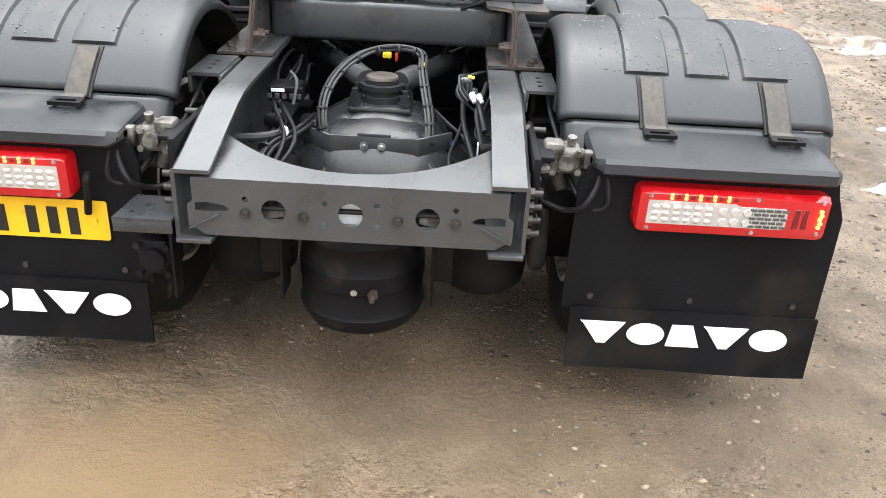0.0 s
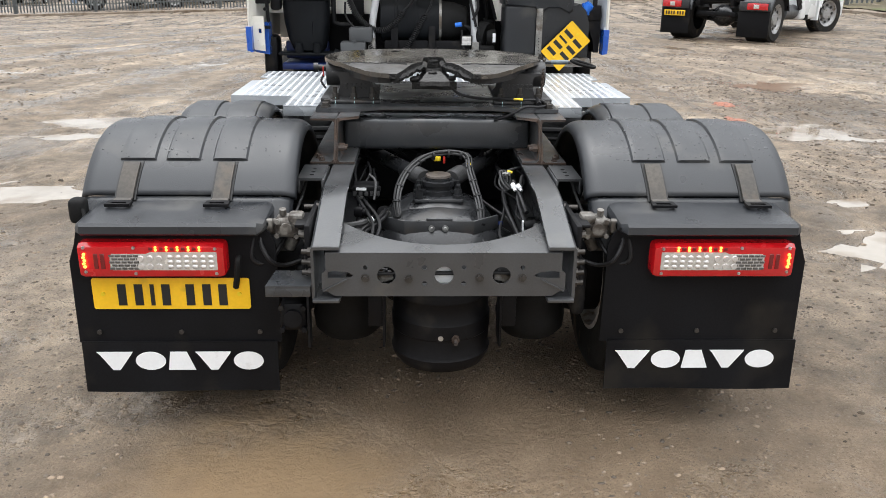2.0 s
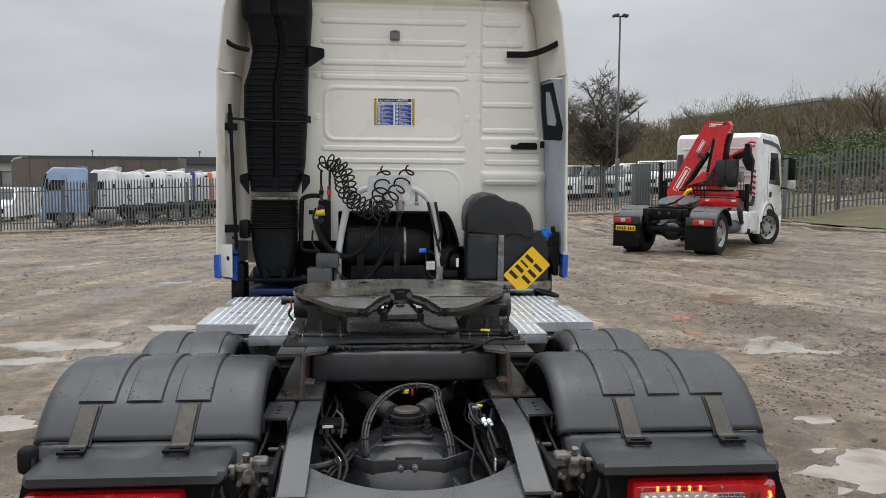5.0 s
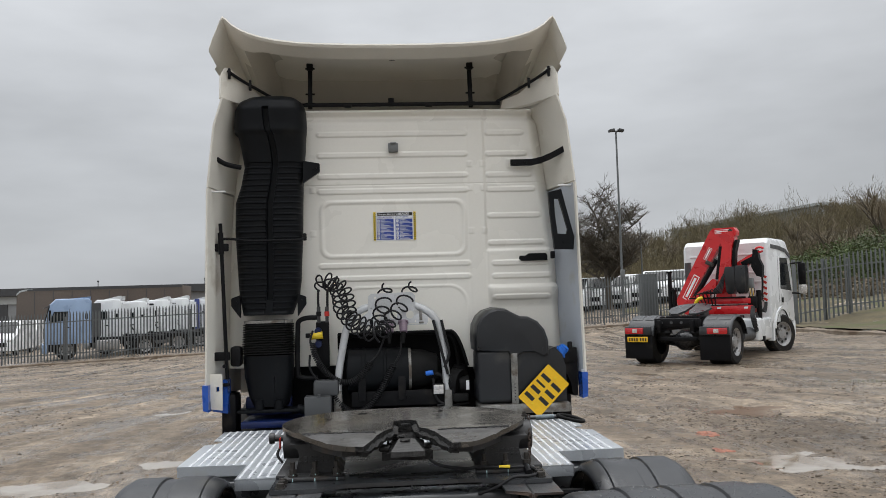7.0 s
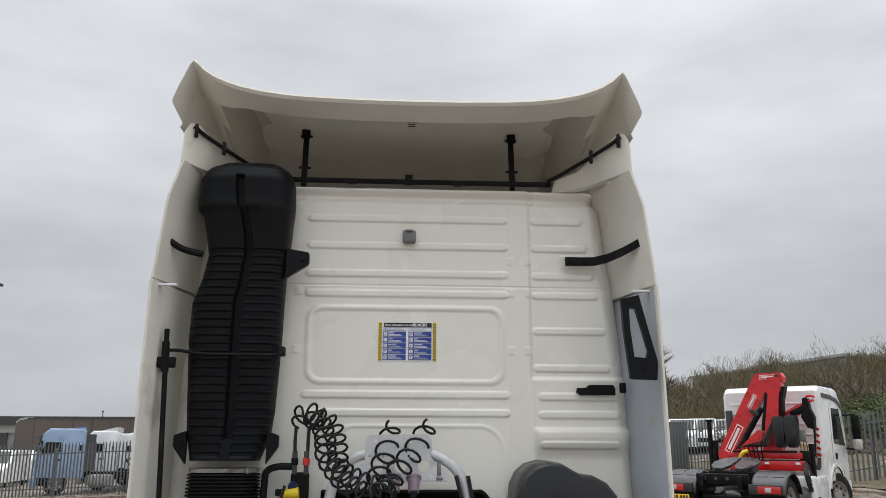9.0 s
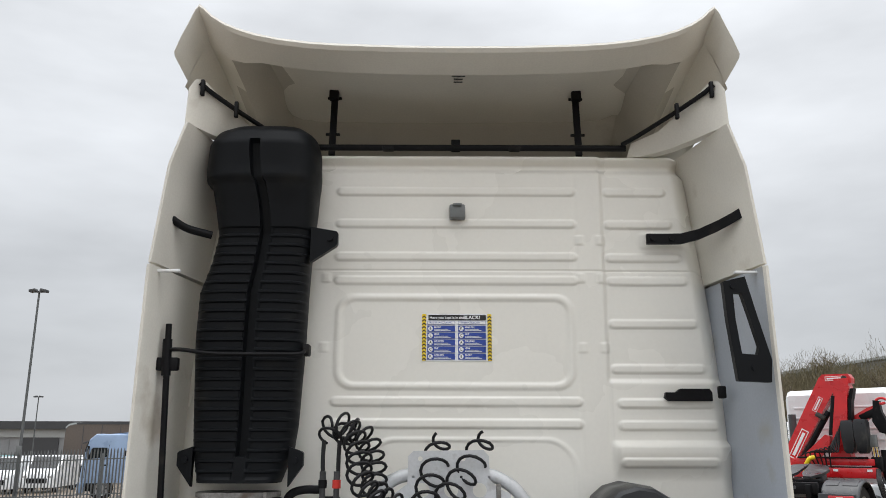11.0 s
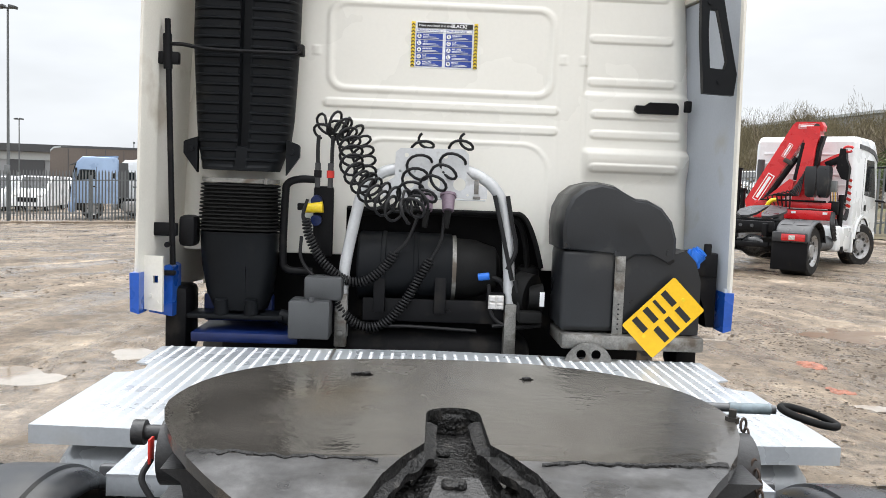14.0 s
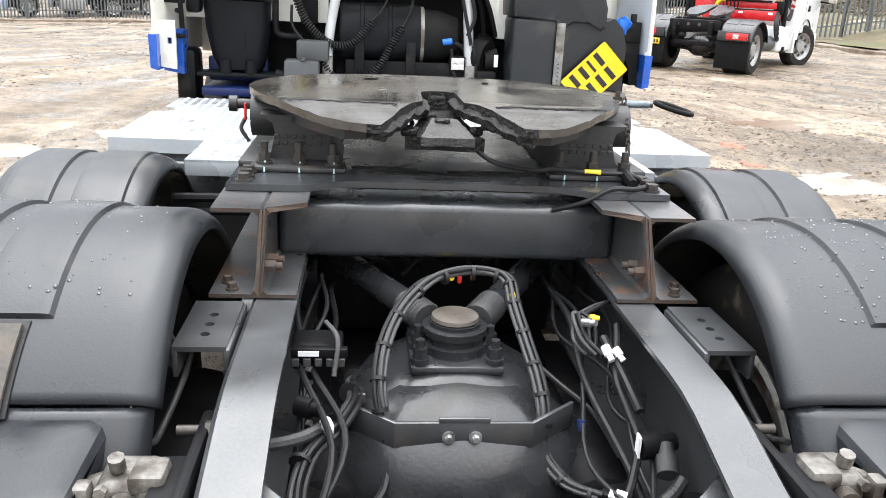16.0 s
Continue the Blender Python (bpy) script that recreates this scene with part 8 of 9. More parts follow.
M["verge"] = mat("rough_grass_and_soil", (0.095, 0.078, 0.042), 0.95, var=0.4, scale=1.2, fine=14, bump=0.8, dist=0.03, dirt=(0.075, 0.082, 0.028), dirt_amount=0.45, dirt_scale=0.7)
tagged(new("verge", grid_mesh("verge", np.arange(14.0, 44, 0.25), np.arange(12.0, 46, 0.25), lambda x, y: ground_z(x, y) + 0.012 + 0.05 * np.abs(vnoise(x * 4, y * 4)), M["verge"], lambda x, y: kerb_side(x, y) > 0.45)),
       "rough brown verge of soil and thin grass beside the yard", "verge", kind="structure")


def street_lamp(x, y, h, label):
    z = yard_z(x, y)
    t = thing("street_lamp", label, "lamp post", at=(x, y, z))
    part("pole", cyl(cyl(B(), (0, 0, -0.3), (0, 0, 1.6), 0.085, seg=12), (0, 0, 1.6), (0, 0, h), 0.065, 0.045, 12), M["galv"], t)
    bm = B()
    box(bm, (0, 0, h), (0.60, 0.10, 0.07), 0.01)
    for s in (-1, 1):
        box(bm, (s * 0.25, -0.05, h + 0.04), (0.30, 0.36, 0.13), 0.03, rot=Matrix.Rotation(radians(s * 12), 3, "Y"))
    part("lamp_head", bm, M["darkgrey"], t)
    part("control_box", box(B(), (0, -0.10, 2.3), (0.22, 0.12, 0.4), 0.02), M["greybox"], t)
    return t


yard_lamp = street_lamp(12.5, 40.0, 9.9, "tall grey steel yard lamp post with twin heads")
part("notice_board", box(B(), (0.22, -0.12, 1.75), (0.30, 0.02, 0.44), 0.006), M["roofpale"], yard_lamp, "pale weathered notice board")
street_lamp(-18.4, 36.7, 9.35, "tall grey steel yard lamp post with twin heads")
street_lamp(-37.5, 77.0, 7.4, "distant grey yard lamp post")
slim = thing("pole", "slim grey steel pole behind the fence", "pole", at=(17.5, 52.0, yard_z(17.5, 52.0)))
part("shaft", cyl(B(), (0, 0, -0.2), (0, 0, 5.6), 0.06, 0.04, 10), M["galv"], slim)
part("finial", cyl(B(), (0, 0, 5.6), (0, 0, 5.7), 0.06, seg=10), M["galv"], slim)
kiosk = thing("service_kiosk", "grey steel service kiosk standing behind the fence", "cabinet", at=(12.9, 37.2, yard_z(12.9, 37.2)))
part("body", box(B(), (0, 0, 1.05), (0.75, 0.6, 2.1), 0.02), M["galv"], kiosk)
part("door", box(B(), (0.02, -0.31, 1.0), (0.62, 0.02, 1.8), 0.008), M["galv"], kiosk)
part("cap", box(B(), (0, 0, 2.13), (0.85, 0.7, 0.06), 0.015), M["greybox"], kiosk)


# ---- vehicles ----
def wheel_part(t, x, y, r, w, side):
    bm = B()
    lathe(bm, (x, y, r), (side, 0, 0), [(-w, r * 0.6), (-w, r - 0.05), (-w + 0.04, r), (-0.04, r), (0, r - 0.05), (0, r * 0.62)], 28)
    k = part("wheel", bm, M["tyre"], t)
    bm = B()
    lathe(bm, (x, y, r), (side, 0, 0), [(-0.005, r * 0.63), (-0.02, r * 0.56), (-0.07, r * 0.5), (-0.09, r * 0.3), (-0.03, r * 0.26), (-0.02, 0.001)], 24)
    part("rim", bm, M["rim"], k)
    for q in range(8):
        a = q * math.tau / 8
        bm = B()
        c = Vector((x + side * -0.06, y + r * 0.40 * math.cos(a), r + r * 0.40 * math.sin(a)))
        cyl(bm, c, c + Vector((side * 0.012, 0, 0)), r * 0.07, seg=8)
        part("hand_hole", bm, M["ink"], k)


def cab_shell(w, y0, y1, z0, z1, slope=0.25, roof=0.12):
    bm = B()
    h = w / 2
    rings = []
    for x, e in ((-h, 0.10), (-h + 0.03, 0.03), (-h + 0.10, 0.0), (h - 0.10, 0.0), (h - 0.03, 0.03), (h, 0.10)):
        rings.append([(x, y0 + e * 0.5, z0), (x, y0 + e * 0.5, z1 - roof - e), (x, y0 + 0.12 + e, z1 - e), (x, y1 - slope - 0.25, z1 - e * 1.2), (x, y1 - slope, z1 - roof - 0.12 - e), (x, y1 - 0.06 - e, z0 + (z1 - z0) * 0.50), (x, y1 - e, z0 + 0.35), (x, y1 - e, z0)])
    loft(bm, rings)
    return bm


def place(t, x, y, heading, z=None):
    """Heading: degrees clockwise from +y."""
    t.matrix_basis = Matrix.Translation((x, y, yard_z(x, y) if z is None else z)) @ Matrix.Rotation(radians(-heading), 4, "Z")
    return t


def parked_tractor(paint, label, tall=2.75, sleeper=False, group="tractor units behind the fence"):
    """A parked tractor unit: cab, glass, visor, deflectors, bumper, chassis and wheels. Front at +y."""
    t = thing("tractor_truck", label, "truck", group)
    back = 0.0 if sleeper else 0.35
    c = part("cab", cab_shell(2.4, back, 2.1, 0.75, tall, 0.28), M[paint], t)
    mid = tall * 0.5 + 0.42
    part("windscreen", loft(B(), [[(x, 1.86 + 0.02, tall - 0.32), (x, 2.09, mid), (x, 2.05, mid), (x, 1.80, tall - 0.32)] for x in (-1.02, 1.02)]), M["glass"], c)
    part("sun_visor", loft(B(), [[(x, 1.80, tall - 0.34), (x, 2.12, tall - 0.46), (x, 2.12, tall - 0.42), (x, 1.80, tall - 0.27)] for x in (-1.12, 1.12)]), M["darkgrey"], c)
    for s in (1, -1):
        side = Matrix(((0, 0, s, s * 1.195), (1, 0, 0, 0), (0, 1, 0, 0), (0, 0, 0, 1)))
        part("side_window", plate(B(), [(1.05, mid), (1.88, mid - 0.08), (1.68, tall - 0.62), (1.05, tall - 0.62)], [], side, 0.012), M["glass"], c, smooth=0)
        for y in (0.98, 1.93):
            part("door_line", plate(B(), [(y, 1.0), (y + 0.018, 1.0), (y + 0.018, tall - 0.5), (y, tall - 0.5)], [], side, 0.009), M["ink"], c, smooth=0)
        part("door_handle", box(B(), (s * 1.205, 1.10, mid - 0.35), (0.03, 0.18, 0.06), 0.01), M["black"], c)
        part("mirror", box(B(), (s * 1.36, 1.86, mid + 0.25), (0.16, 0.10, 0.52), 0.03), M["black"], c)
        part("step", box(B(), (s * 1.17, 1.72, 0.55), (0.10, 0.36, 0.30), 0.03), M["black"], c)
        part("headlight", box(B(), (s * 0.95, 2.10, 0.78), (0.40, 0.10, 0.20), 0.05), M["clear"], c)
        part("rear_window", plate(B(), [(back + 0.18, mid + 0.05), (back + 0.30, mid + 0.05), (back + 0.30, tall - 0.75), (back + 0.18, tall - 0.75)], [], side, 0.012), M["glass"], c, smooth=0)
        part("side_deflector", loft(B(), [[(s * 1.19, back - 0.42, z), (s * 1.20, back - 0.02, z), (s * 1.15, back - 0.02, z), (s * 1.14, back - 0.42, z)] for z in (1.05, tall - 0.25)]), M["darkgrey"] if sleeper else M[paint], c)
        part("arch", loft(B(), [[(s * x, 1.15 - 0.58 * math.cos(a), 0.5 + 0.58 * math.sin(a)) for a in np.linspace(0, math.pi, 12)] for x in (0.80, 1.22)], closed=False), M["black"], c)
        wheel_part(t, s * 1.18, 1.15, 0.5, 0.30, s)
        wheel_part(t, s * 1.2, -2.5, 0.5, 0.55, s)
        part("side_tank", box(B(), (s * 0.95, -0.75, 0.62), (0.5, 1.1, 0.5), 0.08), M["rim"], t)
        part("wing", loft(B(), [[(s * x, -2.5 - 0.58 * math.cos(a), 0.52 + 0.58 * math.sin(a)) for a in np.linspace(0, math.pi, 12)] for x in (0.60, 1.24)], closed=False), M["black"], t)
    part("bumper", box(B(), (0, 2.05, 0.55), (2.4, 0.30, 0.5), 0.08), M[paint], t)
    part("grille", box(B(), (0, 2.085, 1.25), (1.7, 0.06, 0.5), 0.02), M["black"], c)
    part("chassis", box(B(), (0, -1.6, 0.85), (0.85, 4.0, 0.25), 0.02), M["black"], t)
    part("air_stack", box(B(), (-0.85, back - 0.22, 1.75), (0.30, 0.24, 1.7), 0.05), M["duct"], t)
    part("service_lines", tube(B(), smooth_path([(-0.3, back - 0.1, 1.7), (-0.1, back - 0.5, 1.2), (0.3, back - 0.1, 1.75)]), 0.03), M["cable"], t)
    h = 0.08 if sleeper else 0.18
    part("roof_deflector", loft(B(), [[(x * 0.96, back + 0.02, tall - 0.03), (x, back + 0.02, tall + h), (x, back + 0.16, tall + h), (x * 0.97, 1.45, tall - 0.05)] for x in (-1.08, -1.0, 1.0, 1.08)]), M[paint], c)
    return t


for k, (px, y, paint, word) in enumerate(((-0.372, 39.5, "vehblue", "pale blue"), (-0.3225, 42.5, "vehwhite", "white"), (-0.293, 45.0, "vehwhite", "white"), (-0.266, 47.5, "vehwhite", "white"), (-0.243, 50.0, "vehnavy", "white and navy"),
                                          (-0.222, 52.5, "vehorange", "white and orange"), (-0.200, 55.0, "vehwhite", "white"))):
    banded = paint in ("vehnavy", "vehorange")
    t = parked_tractor("vehwhite" if banded else paint, f"{word} tractor unit parked behind the palisade fence", 2.95 if k == 0 else (2.80, 2.86, 2.74)[k % 3], k == 0)
    if banded:
        part("rear_panel", box(B(), (0, -0.10, 1.85), (2.36, 0.28, 1.9), 0.03), M[paint], t, "coloured panel behind the cab")
    place(t, px * (y + 2.34) + 0.65, y + 0.8, 258 if k else 247)


def van(paint, label, group):
    t = thing("van", label, "van", group)
    bm = B()
    rings = []
    for x, e in ((-0.98, 0.10), (-0.94, 0.03), (-0.8, 0), (0.8, 0), (0.94, 0.03), (0.98, 0.10)):
        rings.append([(x, -2.6 + e, 0.35), (x, -2.6 + e, 2.1 - e), (x, -2.45, 2.25 - e), (x, 0.9, 2.25 - e), (x, 1.7, 1.45), (x, 2.55 - e, 1.15), (x, 2.7 - e, 0.9), (x, 2.7 - e, 0.35)])
    loft(bm, rings)
    b = part("body", bm, M[paint], t)
    part("windscreen", loft(B(), [[(x, 0.98, 2.18), (x, 1.70, 1.50), (x, 1.66, 1.48), (x, 0.94, 2.16)] for x in (-0.80, 0.80)]), M["glass"], b)
    part("grille", box(B(), (0, 2.69, 0.75), (1.2, 0.05, 0.3), 0.03), M["black"], b)
    for s in (1, -1):
        part("headlight", box(B(), (s * 0.72, 2.62, 0.95), (0.3, 0.12, 0.2), 0.05), M["clear"], b)
        part("side_window", plate(B(), [(0.2, 1.35), (1.3, 1.35), (0.8, 2.0), (0.2, 2.0)], [], Matrix(((0, 0, s, s * 0.965), (1, 0, 0, 0), (0, 1, 0, 0), (0, 0, 0, 1))), 0.012), M["glass"], b, smooth=0)
        wheel_part(t, s * 0.97, 1.75, 0.34, 0.22, s)
        wheel_part(t, s * 0.97, -1.75, 0.34, 0.22, s)
    return t


first = van("vehwhite", "white panel van parked behind the palisade fence", "vans behind the fence")
place(first, 11.6, 52.0, 208)
for k in range(1, 9):
    x, y = 11.6 + 1.75 * k, 52.0 + 1.0 * k
    copy_thing(first, Matrix.Translation((x, y, yard_z(x, y))) @ Matrix.Rotation(radians(-208), 4, "Z"))
for x, y in ((-32.2, 53.0), (-29.8, 53.4), (-27.4, 53.8), (-25.0, 54.2), (-30.0, 62.0), (-27.2, 62.3)):
    copy_thing(first, Matrix.Translation((x, y, yard_z(x, y))) @ Matrix.Rotation(radians(-172), 4, "Z"))
place(van("vehteal", "teal panel van parked behind the palisade fence", "vans behind the fence"), -33.4, 62.0, 172)

# ---- red crane truck ----
crane_truck = thing("crane_truck", "white tractor unit with a folded red crane", "truck")
ct = crane_truck
c = part("cab", cab_shell(2.28, 2.92, 5.15, 0.85, 3.06, 0.34), M["vehwhite"], ct, "white day cab")
for s in (1, -1):
    side = Matrix(((0, 0, s, s * 1.135), (1, 0, 0, 0), (0, 1, 0, 0), (0, 0, 0, 1)))
    part("side_window", plate(B(), [(3.86, 1.72), (4.86, 1.66), (4.74, 2.05), (4.56, 2.56), (3.90, 2.56)], [], side, 0.012), M["glass"], c, smooth=0)
    mirror_arm = part("mirror", box(B(), (s * 1.42, 4.98, 2.12), (0.20, 0.12, 0.62), 0.05), M["black"], c)
    part("lower_glass", box(B(), (s * 1.42, 4.985, 1.70), (0.22, 0.14, 0.28), 0.06), M["clear"], mirror_arm)
    part("arm", tube(B(), [(s * 1.15, 4.85, 2.42), (s * 1.42, 4.98, 2.44)], 0.025, 8), M["black"], mirror_arm)
    part("arm", tube(B(), [(s * 1.15, 4.9, 1.60), (s * 1.42, 4.98, 1.58)], 0.025, 8), M["black"], mirror_arm)
    part("door_handle", box(B(), (s * 1.145, 3.98, 1.42), (0.03, 0.16, 0.14), 0.02), M["black"], c)
    part("door_line", plate(B(), [(3.70, 0.95), (3.715, 0.95), (3.715, 2.60), (3.70, 2.60)], [], side, 0.008), M["ink"], c, smooth=0)
    part("roof_strip", loft(B(), [[(s * 1.10, y, z), (s * 1.16, y, z - 0.03), (s * 1.16, y, z - 0.13), (s * 1.10, y, z - 0.13)] for y, z in ((3.15, 2.92), (3.9, 2.90), (4.45, 2.84), (4.85, 2.68))]), M["darkgrey"], c)
    part("roof_edge", box(B(), (s * 1.0, 3.95, 3.05), (0.10, 1.3, 0.05), 0.02), M["vehwhite"], c)
    part("wheel_arch", loft(B(), [[(s * x, 3.85 - 0.64 * math.cos(a), 0.52 + 0.64 * math.sin(a)) for a in np.linspace(0.05, math.pi - 0.05, 16)] for x in (0.75, 1.17)], closed=False), M["black"], c)
    part("arch_lip", loft(B(), [[(s * (1.12 + 0.05 * k), 3.85 - (0.66 + r) * math.cos(a), 0.52 + (0.66 + r) * math.sin(a)) for k, r in ((0, 0), (1, 0), (1, 0.07), (0, 0.07))] for a in np.linspace(0.25, math.pi - 0.1, 16)]), M["vehwhite"], c)
    part("rear_skirt", loft(B(), [[(s * 1.0, 3.02, z), (s * 1.15, 3.02, z), (s * 1.15, 3.20 - 0.1 * (1.15 - z), z), (s * 1.0, 3.20, z)] for z in (0.38, 0.8, 1.15)]), M["vehwhite"], c)
    wheel_part(ct, s * 1.18, 3.85, 0.52, 0.30, s)
    turned = Matrix.Translation((s * 1.05, 3.85, 0)) @ Matrix.Rotation(radians(-22), 4, "Z") @ Matrix.Translation((-s * 1.05, -3.85, 0))
    for o in (ct.children[-1], *ct.children[-1].children):
        o.data.transform(turned)
    wheel_part(ct, s * 1.20, 0.0, 0.52, 0.58, s)
    gm = lambda: guard_bm(0.56, 1.27, 0, 0.52, 0.62, radians(15), radians(165), ((0.64, 0.86), (0.94, 1.20)))
    g = solid(part("mudguard", gm() if s > 0 else mirror(gm()), M["guard"], ct))
    part("mud_flap", box(B(), (s * 0.92, -0.64, 0.44), (0.70, 0.02, 0.60), 0.008), M["flap"], ct)
    part("lamp_bar", box(B(), (s * 0.92, -0.66, 0.80), (0.68, 0.06, 0.20), 0.02), M["guard"], ct)
    la = part("rear_lamp", box(B(), (s * 1.0, -0.70, 0.80), (0.46, 0.04, 0.14), 0.015), M["redlens"], ct)
    part("clear_window", box(B(), (s * 0.98, -0.724, 0.80), (0.12, 0.008, 0.09), 0.004), M["clear"], la)
    part("rail", box(B(), (s * 0.40, 1.55, 0.92), (0.09, 4.4, 0.26), 0.01), M["black"], ct)
part("side_tank", box(B(), (0.92, 2.28, 0.72), (0.50, 1.15, 0.58), 0.07, 3), M["vehwhite"], ct, "white painted side tank")
part("air_cylinder", cyl(B(), (0.95, 0.85, 0.62), (0.95, 1.68, 0.62), 0.17, seg=18), M["darkgrey"], ct)
part("side_tank", box(B(), (-0.92, 2.0, 0.72), (0.50, 1.3, 0.58), 0.07, 3), M["rim"], ct)
part("rear_bar", box(B(), (0, -0.50, 0.98), (1.10, 0.10, 0.22), 0.02), M["black"], ct)
for x in (-0.36, -0.12, 0.12, 0.36):
    part("bar_hole", cyl(B(), (x, -0.552, 0.99), (x, -0.56, 0.99), 0.035, seg=10), M["darkgrey"], ct)
part("drive_casing", lathe(B(), (-0.55, 0.0, 0.55), (1, 0, 0), [(0, 0.001), (0, 0.1), (0.3, 0.14), (0.45, 0.24), (0.65, 0.24), (0.8, 0.14), (1.1, 0.1), (1.1, 0.001)], 20), M["axle"], ct)
for x in (-0.42, 0.42):
    part("air_bellows", lathe(B(), (x, -0.30, 0.5), (0, 0, 1), [(0, 0.12), (0.08, 0.16), (0.16, 0.13), (0.24, 0.16), (0.30, 0.12)], 18), M["rubber"], ct)
part("crossbar", box(B(), (0, -0.45, 0.60), (0.9, 0.08, 0.10), 0.02), M["black"], ct)
pl = part("number_plate", box(B(), (-0.92, -0.70, 0.60), (0.52, 0.01, 0.125), 0.004), M["yellow"], ct, "yellow number plate with dark bars")
for k in range(7):
    part("character_bar", box(B(), (-1.12 + k * 0.063 + (0.03 if k > 3 else 0), -0.708, 0.60), (0.034, 0.004, 0.076)), M["ink"], pl, smooth=0)
fw = B()
for s in (1, -1):       # tilted coupling plate, its throat open to the rear
    pts = [(s * 0.03, 0.42), (s * 0.05, 0.02), (s * 0.14, -0.24), (s * 0.30, -0.26), (s * 0.46, -0.02), (s * 0.50, 0.28), (s * 0.40, 0.54), (s * 0.20, 0.66), (s * 0.0, 0.68)]
    plate(fw, pts if s > 0 else pts[::-1], [], Matrix.Translation((0, 0.15, 1.20)) @ Matrix.Rotation(radians(14), 4, "X"), 0.05)
part("fifth_wheel", fw, M["guard"], ct, "tilted dark fifth wheel plate")
part("fifth_base", box(B(), (0, 0.3, 1.10), (0.9, 0.8, 0.06), 0.01), M["black"], ct)
for s in (1, -1):
    part("pedestal", box(B(), (s * 0.38, 0.25, 1.15), (0.14, 0.30, 0.14), 0.02), M["cast"], ct)
# crane: base beams, column, folded booms and their gear
base_c = part("crane_base", box(B(), (0.13, 2.1, 1.22), (1.76, 0.55, 0.22), 0.03), M["red"], ct)
part("stabiliser_beam", box(B(), (0.10, 1.98, 1.44), (1.70, 0.20, 0.14), 0.02), M["red"], ct)
part("stabiliser_beam", box(B(), (0.10, 2.24, 1.44), (1.70, 0.20, 0.14), 0.02), M["red"], ct)
part("oil_pipe", tube(B(), [(-0.6, 1.85, 1.53), (0.85, 1.85, 1.53)], 0.022, 8), M["black"], ct)
part("oil_pipe", tube(B(), [(-0.4, 1.86, 1.33), (0.9, 1.86, 1.33)], 0.022, 8), M["black"], ct)
for x in (-0.62, 0.18, 0.86):
    part("label_plate", box(B(), (x, 1.82, 1.27), (0.10, 0.006, 0.05)), M["print"], base_c, smooth=0)
bm = B()
loft(bm, [[(x0, 1.95, z), (x1, 1.95, z), (x1, 2.25, z), (x0, 2.25, z)] for x0, x1, z in ((0.06, 0.50, 1.50), (0.10, 0.46, 1.70), (0.13, 0.44, 1.75), (0.24, 0.53, 2.77), (0.28, 0.60, 3.02), (0.30, 0.58, 3.22))])
part("crane_column", bm, M["red"], ct)
part("column_rib", loft(B(), [[(x, 1.99, z), (x + 0.07, 1.99, z), (x + 0.07, 2.2, z), (x, 2.2, z)] for x, z in ((0.46, 1.80), (0.53, 2.70), (0.61, 3.0))]), M["black"], ct)
boom = part("crane_boom", plate(B(), [(-1.06, 1.50), (-1.02, 1.30), (-0.78, 1.28), (-0.72, 1.46), (0.20, 2.93), (0.30, 2.98), (0.59, 3.12), (0.60, 3.22), (0.54, 3.32), (0.0, 3.33), (-0.08, 3.25)], [], Matrix.Translation((0.05, 2.26, 0)) @ XZ, 0.26), M["red"], ct, "red folded crane boom with pale brand bars", 30)
lean = math.atan2(3.25 - 1.50, 1.0)
for u, l_, w in ((0.22, 0.70, 0.17), (0.72, 0.34, 0.10)):
    cx, cz = -0.81 + u * 0.98, 1.44 + u * 1.72
    part("brand_bar", box(B(), (cx, 1.994, cz), (l_, 0.006, w), 0.0, rot=Matrix.Rotation(-lean, 3, "Y")), M["print"], boom, smooth=0)
    part("brand_field", box(B(), (cx, 1.990, cz), (l_ * 0.93, 0.004, w * 0.78), 0.0, rot=Matrix.Rotation(-lean, 3, "Y")), M["red"], boom, smooth=0)
    part("brand_shape", box(B(), (cx, 1.987, cz), (l_ * 0.80, 0.003, w * 0.36), 0.0, rot=Matrix.Rotation(-lean, 3, "Y")), M["print"], boom, smooth=0)
part("brand_bar", box(B(), (0.31, 1.994, 3.23), (0.40, 0.006, 0.10)), M["print"], boom, smooth=0)
part("brand_field", box(B(), (0.31, 1.990, 3.23), (0.37, 0.004, 0.075)), M["red"], boom, smooth=0)
part("brand_shape", box(B(), (0.31, 1.987, 3.23), (0.32, 0.003, 0.035)), M["print"], boom, smooth=0)
part("boom_pin", cyl(B(), (0.51, 2.02, 3.22), (0.51, 1.96, 3.22), 0.06, seg=14), M["bolt"], boom)
part("hydraulic_ram", cyl(B(), (-0.52, 2.05, 1.55), (0.10, 2.05, 2.52), 0.062, seg=12), M["black"], ct)
part("ram_rod", cyl(B(), (0.10, 2.05, 2.52), (0.30, 2.05, 2.86), 0.035, seg=10), M["zinc"], ct)
part("hydraulic_ram", cyl(B(), (0.12, 2.0, 2.0), (0.26, 2.0, 2.85), 0.06, seg=12), M["black"], ct)
part("ram_valve", box(B(), (-0.06, 1.98, 2.42), (0.10, 0.10, 0.22), 0.02, rot=Matrix.Rotation(-lean, 3, "Y")), M["bolt"], ct)
part("crane_arm", plate(B(), [(-0.60, 1.50), (-0.32, 1.44), (0.06, 1.74), (0.10, 1.98), (0.0, 2.02)], [], Matrix.Translation((0, 2.15, 0)) @ XZ, 0.2), M["red"], ct)
